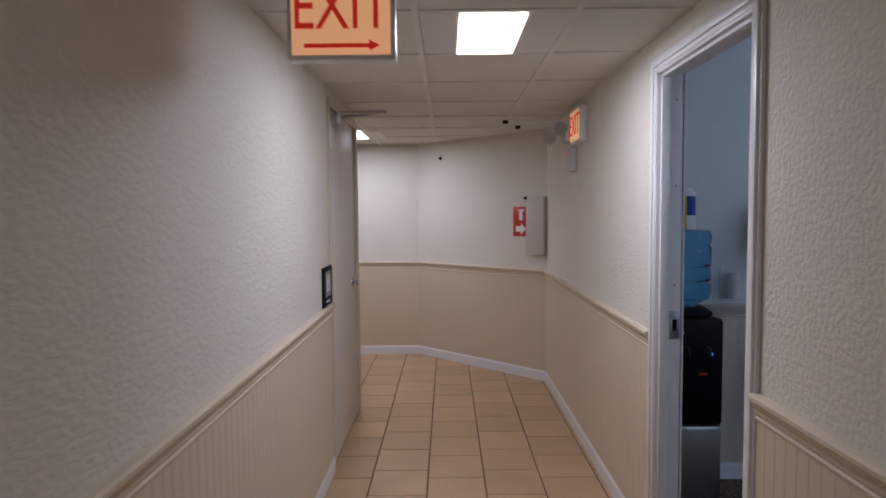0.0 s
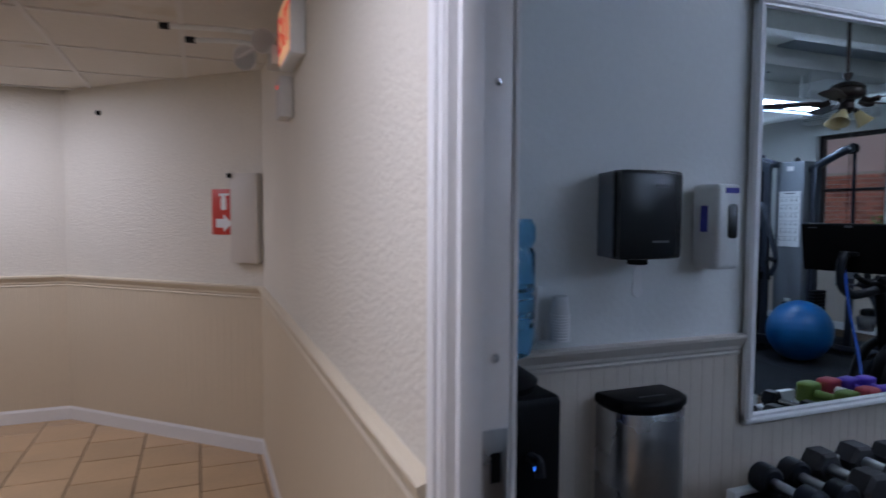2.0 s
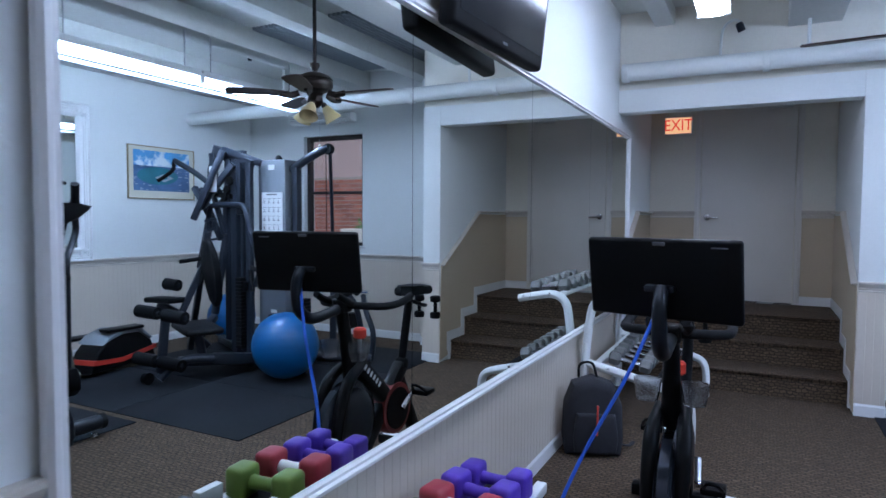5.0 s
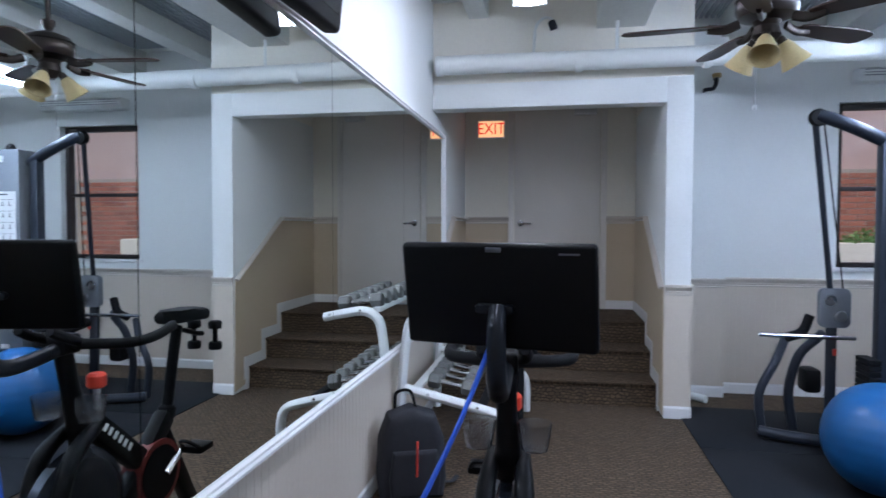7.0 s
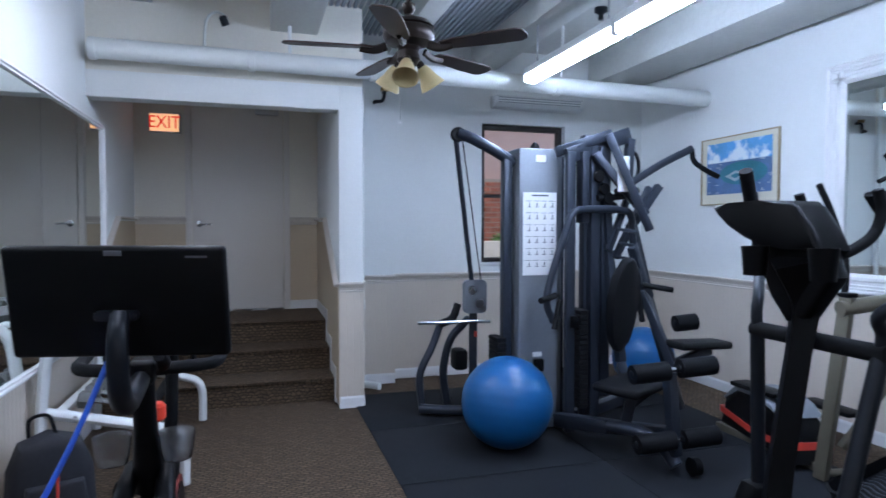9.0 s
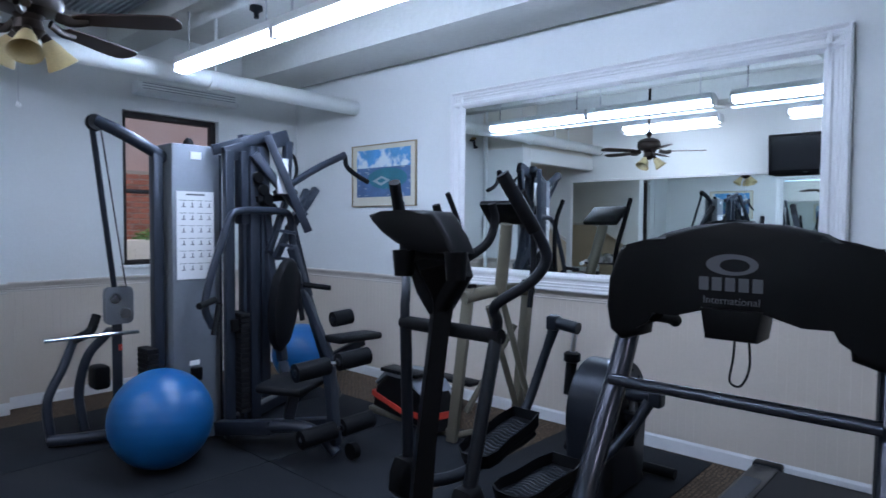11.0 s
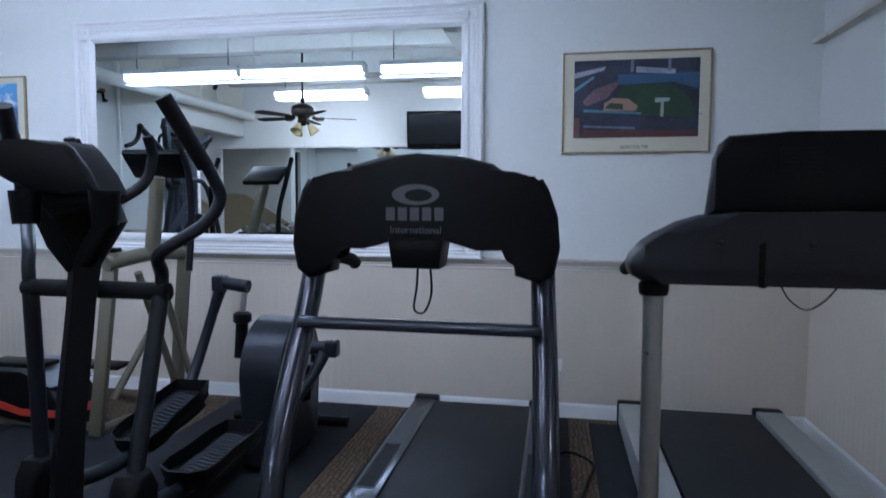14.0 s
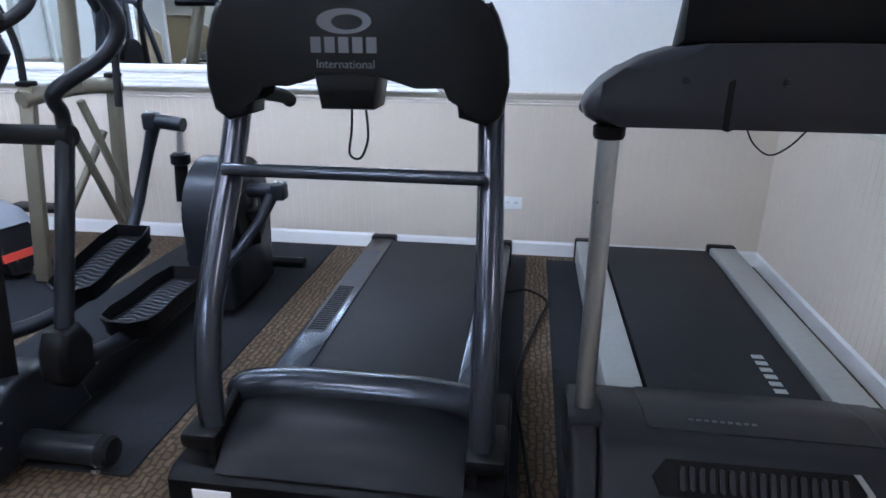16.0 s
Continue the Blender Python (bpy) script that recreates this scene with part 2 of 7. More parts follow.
def prism(bm, outline, depth, m=Matrix(), bevel=0.0, seg=2):
    """An outline of (x, y) raised by depth along z, then moved by m."""
    lo = [bm.verts.new((x, y, 0)) for x, y in outline]
    hi = [bm.verts.new((x, y, depth)) for x, y in outline]
    n = len(lo)
    fs = [bm.faces.new(lo[::-1]), bm.faces.new(hi)] + [bm.faces.new((lo[k], lo[(k + 1) % n], hi[(k + 1) % n], hi[k])) for k in range(n)]
    vs = lo + hi
    if bevel:
        es = list({e for f in fs[:2] for e in f.edges})
        r = bmesh.ops.bevel(bm, geom=es, offset=bevel, segments=seg, affect="EDGES", profile=0.5)
        vs = list({v for f in r["faces"] for v in f.verts} | {v for v in vs if v.is_valid} | {v for f in fs if f.is_valid for v in f.verts})
    bmesh.ops.transform(bm, matrix=m, verts=vs)
    return vs


def rounded(w, h, r, n=5):
    """A rounded rectangle about the origin."""
    out = []
    for cx, cy, a0 in ((w / 2 - r, h / 2 - r, 0), (-w / 2 + r, h / 2 - r, 90), (-w / 2 + r, -h / 2 + r, 180), (w / 2 - r, -h / 2 + r, 270)):
        out += [(cx + r * math.cos(radians(a0 + 90 * k / n)), cy + r * math.sin(radians(a0 + 90 * k / n))) for k in range(n + 1)]
    return out


def part(name, bm, mat, parent=None, label="", smooth=True, **tags):
    """Links a bmesh as one mesh, under a thing or part where given."""
    if isinstance(bm, bmesh.types.BMesh):
        bmesh.ops.recalc_face_normals(bm, faces=bm.faces)
        me = bpy.data.meshes.new(name)
        bm.to_mesh(me)
        bm.free()
        me.materials.append(mat)
        if smooth:
            me.shade_smooth()
            me.set_sharp_from_angle(angle=radians(38))
    else:
        me = bm
    ob = new(name, me)
    if parent is not None:
        ob.parent = parent
    return tagged(ob, label, **tags)


def thing(name, m, label, category, group=""):
    ob = new(name)
    ob.matrix_basis = m
    return tagged(ob, label, category, group)


def B():
    return bmesh.new()


def boxes(name, specs, mat, parent=None, label="", bevel=0.0, **tags):
    bm = B()
    for s in specs:
        box(bm, *s, bevel=bevel)
    return part(name, bm, mat, parent, label, **tags)


def writing(name, text, size, m, mat, parent, depth=0.001, align="CENTER", squeeze=1.0):
    """Words as a thin mesh in the built-in font, facing +z of m."""
    c = bpy.data.curves.new(name, "FONT")
    c.body, c.size, c.align_x, c.align_y, c.extrude = text, size, align, "CENTER", depth
    c.space_character = 1.0
    tmp = bpy.data.objects.new(name, c)
    me = bpy.data.meshes.new_from_object(tmp)
    bpy.data.objects.remove(tmp)
    me.materials.append(mat)
    ob = new(name, me)
    ob.parent = parent
    ob.matrix_basis = m @ Matrix.Diagonal((squeeze, 1, 1, 1))
    return ob


def run(name, a, b, profile, mat, label="", kind="structure", parent=None):
    """A moulding along a wall from a to b (x, y); profile of (out, z), out to the left of the way."""
    a, b = Vector((*a, 0)), Vector((*b, 0))
    d = (b - a).normalized()
    o = Vector((-d.y, d.x, 0))
    bm = B()
    ends = [[bm.verts.new(e + o * u + Vector((0, 0, z))) for u, z in profile] for e in (a, b)]
    n = len(profile)
    for k in range(n):
        bm.faces.new((ends[0][k], ends[0][(k + 1) % n], ends[1][(k + 1) % n], ends[1][k]))
    bm.faces.new(ends[0][::-1])
    bm.faces.new(ends[1])
    return part(name, bm, mat, parent, label, smooth=False, kind=kind)


def beadboard(name, a, b, z0, z1, mat, label, pitch=0.05):
    """A grooved panel along a wall from a to b, its face to the left of the way."""
    a, b = Vector((*a, 0)), Vector((*b, 0))
    d, length = (b - a).normalized(), (b - a).length
    o = Vector((-d.y, d.x, 0))
    line, u = [(0, 0.0), (0, 0.008)], pitch * 0.5
    while u < length - 0.01:
        line += [(u - 0.0016, 0.008), (u - 0.0006, 0.0071), (u + 0.0006, 0.0071), (u + 0.0016, 0.008)]
        u += pitch
    line += [(length, 0.008), (length, 0.0)]
    bm = B()
    rows = [[bm.verts.new(a + d * s + o * w + Vector((0, 0, z))) for s, w in line] for z in (z0, z1)]
    for k in range(len(line) - 1):
        bm.faces.new((rows[0][k], rows[0][k + 1], rows[1][k + 1], rows[1][k]))
    return part(name, bm, mat, None, label, smooth=False, kind="structure")


def rail_profile(z, d=0.022):
    return [(0, z - 0.075), (0.010, z - 0.075), (0.013, z - 0.066), (0.008, z - 0.060), (0.014, z - 0.052), (0.014, z - 0.042), (d, z - 0.030), (d + 0.010, z - 0.014), (d + 0.010, z - 0.004), (d, z), (0, z)]


def base_profile(h=0.095, z=0.0, d=0.014):
    return [(0, z), (d, z), (d, z + h - 0.022), (d - 0.004, z + h - 0.012), (0.006, z + h), (0, z + h)]


# ---- structure: corridor ----
T = 0.13
boxes("wall_corridor_east", [(CX1, GX0, -2.5, DY0 - 0.021, 0, GTOP), (CX1, GX0, DY1 + 0.021, 5.78, 0, GTOP), (CX1, GX0, DY0 - 0.021, DY1 + 0.021, DTOP + 0.021, GTOP)], PLASTER,
      label="cream textured plaster wall between corridor and gym", kind="structure")
boxes("wall_corridor_west", [(CX0 - T, CX0, -2.5, 3.98, 0, CEIL + 0.3), (CX0 - T, CX0, 3.98, 4.93, 2.06, CEIL + 0.3), (CX0 - T, CX0, 4.93, 5.02, 0, CEIL + 0.3)], PLASTER,
      label="cream textured plaster wall of the corridor", kind="structure")
boxes("wall_corridor_south", [(CX0 - T, CX1, -2.63, -2.5, 0, CEIL + 0.3)], PLASTER, label="cream plaster end wall", kind="structure")
boxes("wall_corridor_north", [(-3.0, 0.86, 6.87, 7.0, 0, CEIL + 0.3)], PLASTER, label="cream plaster wall at the corridor's bend", kind="structure")
boxes("wall_side_passage", [(-3.0, CX0 - T, 4.89, 5.02, 0, CEIL + 0.3)], PLASTER, label="cream plaster wall of the side passage", kind="structure")
boxes("wall_side_end", [(-3.13, -3.0, 4.89, 7.0, 0, CEIL + 0.3)], PLASTER, label="cream plaster end of the side passage", kind="structure")
bm = B()
prism(bm, [(0.86, 6.87), (0.86, 7.0), (0.95, 7.0), (2.13, 5.87), (2.13, 5.78), (2.0, 5.78)], CEIL + 0.3)
part("wall_corridor_diagonal", bm, PLASTER, None, "cream plaster wall set diagonally across the corner", smooth=False, kind="structure")
boxes("floor_corridor", [(-3.0, CX1, -2.5, 7.0, -0.12, -0.006)], GROUT, label="dark grout bed under the corridor tiles", kind="structure")
bm = B()
NX, NY, G = 0.565, 0.59, 0.012
for i in range(-8, 2):
    for j in range(-9, 7):
        x0, y0 = 1.045 + i * NX, 2.68 + j * NY
        if (i, j) in ((0, 0), (0, -6), (-3, 5)):
            continue
        box(bm, x0 + G, x0 + NX - G, y0 + G, y0 + NY - G, CEIL + 0.004 + 0.004 * random.random(), CEIL + 0.03)
box(bm, -3.1, 2.1, -2.6, 7.1, CEIL + 0.25, CEIL + 0.3)
part("ceiling_corridor", bm, CEILT, None, "hung ceiling of off-white mineral tiles, slightly stained and sagging", smooth=False, kind="structure")
bm = B()
for i in range(-7, 3):
    x = 1.045 + i * NX
    if -3 < x < 2.0:
        box(bm, x - G, x + G, -2.5 if x > CX0 else 5.02, 6.9, CEIL - 0.003, CEIL + 0.03)
for j in range(-8, 8):
    y = 2.68 + j * NY
    box(bm, CX0 if y < 5.0 else -3.0, CX1, y - G, y + G, CEIL - 0.001, CEIL + 0.028)
part("ceiling_grid", bm, GRID, None, "white metal grid of the hung ceiling", smooth=False, kind="structure")

for a, b in (((CX1, -2.5), (CX1, DY0 - 0.057)), ((CX1, DY1 + 0.062), (CX1, 5.78)), ((CX1, 5.78), (0.86, 6.87)), ((0.86, 6.87), (-3.0, 6.87)), ((CX0, 3.94), (CX0, -2.5)), ((-3.0, 5.02), (CX0 - 0.13, 5.02))):
    beadboard("wainscot_corridor", a, b, 0.09, RAIL - 0.07, BEAD, "beige painted beadboard wainscot")
    run("chair_rail_corridor", a, b, rail_profile(RAIL), RAILP, "beige moulded chair rail")
    run("baseboard_corridor", a, b, base_profile(), WHITE, "white painted baseboard")

# ---- structure: gym ----
boxes("floor_gym", [(CX1, AXB + 0.13, GY0 - 0.13, GY1 + 0.13, -0.12, 0.0)], CARPET, label="brown patterned loop carpet", kind="structure")
boxes("wall_west", [(GX0, GX0 + 0.008, GY0, DY0 - 0.075, 0, GTOP), (GX0, GX0 + 0.008, DY1 + 0.075, GY1, 0, GTOP), (GX0, GX0 + 0.008, DY0 - 0.075, DY1 + 0.075, DTOP + 0.07, GTOP)], GWALL,
      label="pale blue-white painted wall", kind="structure")
boxes("wall_north", [(GX0, AXB + 0.13, GY1, GY1 + 0.13, 0, GTOP)], GWALL, label="pale blue-white painted wall with a long mirror", kind="structure")
boxes("wall_south", [(GX0, GX1 + 0.2, GY0 - 0.13, GY0, 0, GTOP)], GWALL, label="pale painted wall with pictures and a framed mirror", kind="structure")
WY0, WY1, WZ0, WZ1 = -0.175, 0.69, 1.05, 2.363
boxes("wall_east", [(GX1, GX1 + 0.2, GY0, WY0, 0, GTOP), (GX1, GX1 + 0.2, WY1, 1.95, 0, GTOP), (GX1, GX1 + 0.2, WY0, WY1, 0, WZ0), (GX1, GX1 + 0.2, WY0, WY1, WZ1, GTOP)], GWALL,
      label="pale painted wall with a window", kind="structure")
boxes("wall_chase", [(8.73, GX1, 1.56, 1.95, 0, GTOP)], GWALL, label="painted pipe chase beside the steps", kind="structure")
boxes("wall_alcove_south", [(AX, AXB + 0.13, 1.95, AY, 0, 2.438)], GWALL, label="end of the wall beside the carpeted steps", kind="structure", bevel=0.004)
boxes("wall_alcove_back", [(AXB, AXB + 0.13, AY, GY1, 0, 2.66)], ALWALL, label="beige wall behind the landing", kind="structure")
boxes("wall_alcove_header", [(AX, AX + 0.16, AY, GY1, 2.256, 2.438)], GWALL, label="white header over the steps", kind="structure", bevel=0.004)
boxes("ceiling_alcove", [(AX + 0.16, AXB + 0.13, AY, GY1, 2.66, 2.72)], CEILT, label="low ceiling over the landing", kind="structure")
boxes("wall_upper_east", [(AX + 0.012, AX + 0.2, 1.95, GY1, 2.438, GTOP), (AX + 0.2, AXB, 1.95, AY, 2.438, GTOP)], ALWALL, label="plain painted wall over the steps", kind="structure")
bm = B()
box(bm, GX0 - 0.2, AXB + 0.2, GY0 - 0.2, GY1 + 0.2, GTOP, GTOP + 0.2)
part("ceiling_gym", bm, CONCRETE, None, "painted concrete ceiling", smooth=False, kind="structure")
for y0, y1, z in ((-0.95, -0.42, 2.78), (0.55, 0.80, 2.86), (1.45, 1.62, 2.88), (2.28, 2.62, 2.80), (3.4, 3.55, 2.92)):
    boxes("ceiling_beam", [(GX0, GX1, y0, y1, z, GTOP - 0.001)], CONCRETE, label="painted concrete beam under the ceiling", bevel=0.008, kind="structure")
boxes("ceiling_beam", [(4.3, 4.55, GY0, GY1, 2.84, GTOP - 0.001)], CONCRETE, label="painted concrete cross beam", bevel=0.008, kind="structure")
bm = B()
for y0, y1 in ((0.82, 1.43), (1.64, 2.26)):
    for k in range(14):
        y = y0 + (y1 - y0) * k / 14
        box(bm, 7.0, 8.7, y, y + 0.022, GTOP - 0.025, GTOP)
part("ceiling_grille", bm, DUCT, None, "grey ribbed vents in the ceiling bays", smooth=False, kind="structure")


runs = [((GX0, GY0), (GX1, GY0)), ((GX1, GY0), (GX1, 1.56)), ((8.73, 1.56), (8.73, 1.95)), ((3.43, GY1), (GX0, GY1)), ((GX0 + 0.008, DY0 - 0.08), (GX0 + 0.008, GY0)), ((AX, 1.95), (AX, AY)), ((8.73, 1.95), (AX, 1.95)), ((GX0 + 0.008, GY1), (GX0 + 0.008, DY1 + 0.08))]
for a, b in runs:
    beadboard("wainscot_gym", a, b, 0.09, RAIL - 0.07, GBEAD, "beige painted beadboard wainscot")
    run("chair_rail_gym", a, b, rail_profile(RAIL), GRAIL, "taupe moulded chair rail")
    run("baseboard_gym", a, b, base_profile(), WHITE, "white painted baseboard")
beadboard("wainscot_gym", (AX, GY1), (3.43, GY1), 0.09, 0.64, GBEAD, "beige painted panel under the mirror")
run("baseboard_gym", (AX, GY1), (3.43, GY1), base_profile(), WHITE, "white painted baseboard")

# carpeted steps and landing
STEPX = [8.317, 8.63, 8.95]
for k, x in enumerate(STEPX):
    bm = B()
    x1 = STEPX[k + 1] if k < 2 else AXB
    prof = [(x, 0), (x, 0.187 * (k + 1) - 0.03), (x - 0.018, 0.187 * (k + 1) - 0.022), (x - 0.022, 0.187 * (k + 1) - 0.008), (x - 0.010, 0.187 * (k + 1)), (x1, 0.187 * (k + 1)), (x1, 0)]
    prism(bm, prof, GY1 - AY, Matrix(((1, 0, 0, 0), (0, 0, 1, AY), (0, 1, 0, 0), (0, 0, 0, 1))))
    part("stair_step", bm, CARPET, None, "carpeted step up to the exit door", kind="structure")
for y, s in ((AY, 1), (GY1, -1)):
    bm = B()
    m = Matrix(((1, 0, 0, 0), (0, 0, s, y), (0, 1, 0, 0), (0, 0, 0, 1)))
    h = 0.09
    line = [(AX + 0.17, 0.0)] + [q for k, x in enumerate(STEPX) for q in ((x - 0.03, 0.187 * k), (x - 0.03, 0.187 * (k + 1)))] + [(AXB, LAND)]
    top = [(AXB, LAND + h)] + [q for k, x in reversed(list(enumerate(STEPX))) for q in ((x - 0.03 - 0.07, 0.187 * (k + 1) + h), (x - 0.03 - 0.07, 0.187 * k + h))] + [(AX + 0.17, h)]
    prism(bm, line + top, 0.014, m)
    part("trim_stair_skirt", bm, WHITE, None, "white skirting stepping up beside the stairs", smooth=False, kind="structure")
    bm = B()
    prism(bm, [(AX + (0.0 if s > 0 else 0.45), 0.02), (AXB, 0.3), (AXB, 1.43), (8.95, 1.43), (AX + (0.02 if s > 0 else 0.45), 0.93 if s > 0 else 1.15)], 0.007, m)
    part("wainscot_alcove", bm, ALBEAD, None, "beige wainscot rising beside the stairs", smooth=False, kind="structure")
    bm = B()
    pts = [(8.95, 1.455), (AX + 0.02 if s > 0 else AX + 0.45, 0.935 if s > 0 else 1.19)]
    tube(bm, [(x, y + s * 0.012, z) for x, z in [(AXB, 1.455), *pts]], 0.03, 8, False, 0.4)
    part("chair_rail_alcove", bm, GRAIL, None, "taupe chair rail sloping up beside the stairs", kind="structure")
for y0, y1 in ((2.13, 2.41), (3.37, GY1)):
    run("wainscot_alcove", (AXB, y0), (AXB, y1), [(0, LAND), (0.007, LAND), (0.007, 1.41), (0, 1.41)], ALBEAD, "beige wainscot on the landing")
    run("chair_rail_alcove", (AXB, y0), (AXB, y1), rail_profile(1.48), GRAIL, "taupe chair rail on the landing")
    run("baseboard_alcove", (AXB, y0), (AXB, y1), base_profile(0.09, LAND), WHITE, "white baseboard on the landing")

# ---- door openings ----


def casing(name, x, y0, y1, z0, z1, side, mat=WHITE, w=0.07, parent=None, thick=1.0):
    """Moulded trim round an opening in a wall that stands along y; side -1 or 1 is the way it faces."""
    bm = B()
    for u, d in ((0, 0.016), (0.018, 0.022), (0.045, 0.014)):
        lo, hi = u, {0: 0.018, 0.018: 0.045, 0.045: w}[u]
        a, b = sorted((x, x + side * d * thick))
        box(bm, a, b, y0 - hi, y0 - lo, z0, z1 + hi, 0.002)
        box(bm, a, b, y1 + lo, y1 + hi, z0, z1 + hi, 0.002)
        box(bm, a, b, y0 - lo, y1 + lo, z1 + lo, z1 + hi, 0.002)
    return part(name, bm, mat, parent, kind="" if parent else "structure")


gd = tagged(new("door_frame_gym"), "white painted metal door frame with no leaf, beside the corridor", "door frame", kind="structure")
boxes("jamb", [(CX1 - 0.012, GX0 - 0.008, DY0 - 0.02, DY0, 0, DTOP + 0.02), (CX1 - 0.012, GX0 - 0.008, DY1, DY1 + 0.02, 0, DTOP + 0.02), (CX1 - 0.012, GX0 + 0.002, DY0, DY1, DTOP, DTOP + 0.02)], WHITE, gd, bevel=0.003)
boxes("stop", [(CX1 + 0.004, CX1 + 0.040, DY0, DY0 + 0.014, 0, DTOP), (CX1 + 0.004, CX1 + 0.040, DY1 - 0.014, DY1, 0, DTOP), (CX1 + 0.004, CX1 + 0.040, DY0, DY1, DTOP - 0.014, DTOP)], WHITE, gd, bevel=0.003)
casing("casing", CX1, DY0 - 0.006, DY1 + 0.006, 0, DTOP + 0.01, -1, w=0.055, parent=gd)
casing("casing", GX0 + 0.001, DY0 - 0.01, DY1 + 0.01, 0, DTOP + 0.01, 1, parent=gd, thick=0.55)
boxes("strike_plate", [(CX1 + 0.047, CX1 + 0.087, DY1 - 0.003, DY1, 0.94, 1.055)], STEEL, gd, "steel strike plate", bevel=0.001)
boxes("latch_hole", [(CX1 + 0.060, CX1 + 0.076, DY1 - 0.0045, DY1 - 0.001, 0.975, 1.02)], BLACK, gd)
for z in (1.16, 1.56, 1.9):
    bm = B()
    lathe(bm, [(0.0, 0.0), (0.006, 0.0), (0.005, 0.002), (0.0, 0.003)], pose(CX1 + 0.067, DY1 - 0.001, z, 90), 12)
    part("screw", bm, STEEL, gd)


def lever(parent, x, y, z, side, along, mat=STEEL):
    """A lever handle on a leaf that faces side along x; the lever points along y."""
    bm = B()
    lathe(bm, [(0.0, 0), (0.032, 0), (0.030, 0.010), (0.012, 0.014), (0.010, 0.045), (0.0, 0.046)], pose(x, y, z, 0, 90 * side, 0), 24)
    tube(bm, [(x + side * 0.042, y, z), (x + side * 0.05, y + along * 0.02, z), (x + side * 0.048, y + along * 0.11, z - 0.004)], [0.010, 0.011, 0.008], 10)
    return part("handle", bm, mat, parent, "satin steel lever handle")


def closer(parent, x, y, z, side, along):
    bm = B()
    box(bm, *sorted((x, x + side * 0.055)), y - 0.11, y + 0.11, z - 0.035, z + 0.03, 0.008)
    part("closer_body", bm, STEEL, parent, "grey door closer")
    bm = B()
    tube(bm, [(x + side * 0.04, y - along * 0.04, z + 0.035), (x + side * 0.20, y + along * 0.10, z + 0.045)], 0.009, 8, False)
    tube(bm, [(x + side * 0.20, y + along * 0.10, z + 0.045), (x + side * 0.02, y + along * 0.30, z + 0.05)], 0.008, 8, False)
    part("closer_arm", bm, STEEL, parent)


# corridor door, shut, in the west wall
d1 = tagged(new("door_1"), "closed pale grey painted door with lever handle", "door", kind="structure")
boxes("leaf", [(CX0 - 0.05, CX0 - 0.006, 4.0, 4.91, 0.01, 2.05)], DOORP, d1, bevel=0.003)
boxes("door_stop", [(CX0 - T, CX0 - 0.052, 3.98, 4.0, 0, 2.06), (CX0 - T, CX0 - 0.052, 4.91, 4.93, 0, 2.06), (CX0 - T, CX0 - 0.052, 4.0, 4.91, 2.05, 2.06)], DOORP, d1)
boxes("door_trim", [(CX0, CX0 + 0.012, 3.945, 3.985, 0, 2.10), (CX0, CX0 + 0.012, 4.925, 5.02, 0, 2.10), (CX0, CX0 + 0.012, 3.985, 4.925, 2.055, 2.10)], RAILP, d1, bevel=0.003)
boxes("sensor_plate", [(CX0 + 0.012, CX0 + 0.018, 3.95, 3.98, 1.83, 1.97)], WHITEP, d1, bevel=0.002)
boxes("hinge", [(CX0 + 0.012, CX0 + 0.016, 3.95, 3.98, 0.19, 0.30)], WHITEP, d1, bevel=0.002)
lever(d1, CX0 - 0.006, 4.80, 0.985, 1, -1)
bm = B()
box(bm, CX0 - 0.006, CX0 + 0.05, 4.08, 4.30, 1.965, 2.03, 0.01)
part("closer_body", bm, STEEL, d1, "grey door closer")
bm = B()
tube(bm, [(CX0 + 0.03, 4.12, 2.04), (CX0 + 0.30, 4.20, 2.055)], 0.011, 8, False)
tube(bm, [(CX0 + 0.30, 4.20, 2.055), (CX0 + 0.02, 4.40, 2.06)], 0.009, 8, False)
part("closer_arm", bm, STEEL, d1)
for z in (0.27, 0.98, 1.88):
    boxes("hinge", [(CX0 - 0.004, CX0 + 0.010, 3.986, 4.02, z - 0.06, z + 0.06)], DOORP, d1, bevel=0.002)

# exit door on the landing
d2 = tagged(new("door_2"), "closed light grey exit door on the landing", "door", kind="structure")
boxes("leaf", [(AXB - 0.03, AXB - 0.002, 2.47, 3.31, LAND + 0.02, LAND + 2.03)], DOORP, d2, bevel=0.002)
boxes("threshold", [(AXB - 0.05, AXB, 2.47, 3.31, LAND, LAND + 0.018)], STEEL, d2)
casing("casing", AXB, 2.46, 3.32, LAND, LAND + 2.04, -1, DOORP, 0.055, d2)
lever(d2, AXB - 0.03, 3.25, 1.41, -1, -1)
closer(d2, AXB - 0.03, 2.62, LAND + 1.95, -1, 1)

# ---- window and what lies outside ----
w1 = tagged(new("window_1"), "black framed sash window looking onto a brick yard", "window", kind="structure")
FR = material("black_window_frame", (0.02, 0.014, 0.014), 0.5, vary=0.1)
GLASS = clear("window_glass", (0.95, 0.97, 0.97), 0.0)
x = GX1 + 0.06
boxes("window_frame", [(x, x + 0.07, WY0, WY0 + 0.05, WZ0, WZ1), (x, x + 0.07, WY1 - 0.05, WY1, WZ0, WZ1), (x, x + 0.07, WY0 + 0.05, WY1 - 0.05, WZ1 - 0.05, WZ1), (x, x + 0.07, WY0 + 0.05, WY1 - 0.05, WZ0, WZ0 + 0.04)], FR, w1, bevel=0.004)
boxes("sash_bar", [(x + 0.01, x + 0.06, WY0 + 0.05, WY1 - 0.05, 1.665, 1.70)], FR, w1, bevel=0.004)
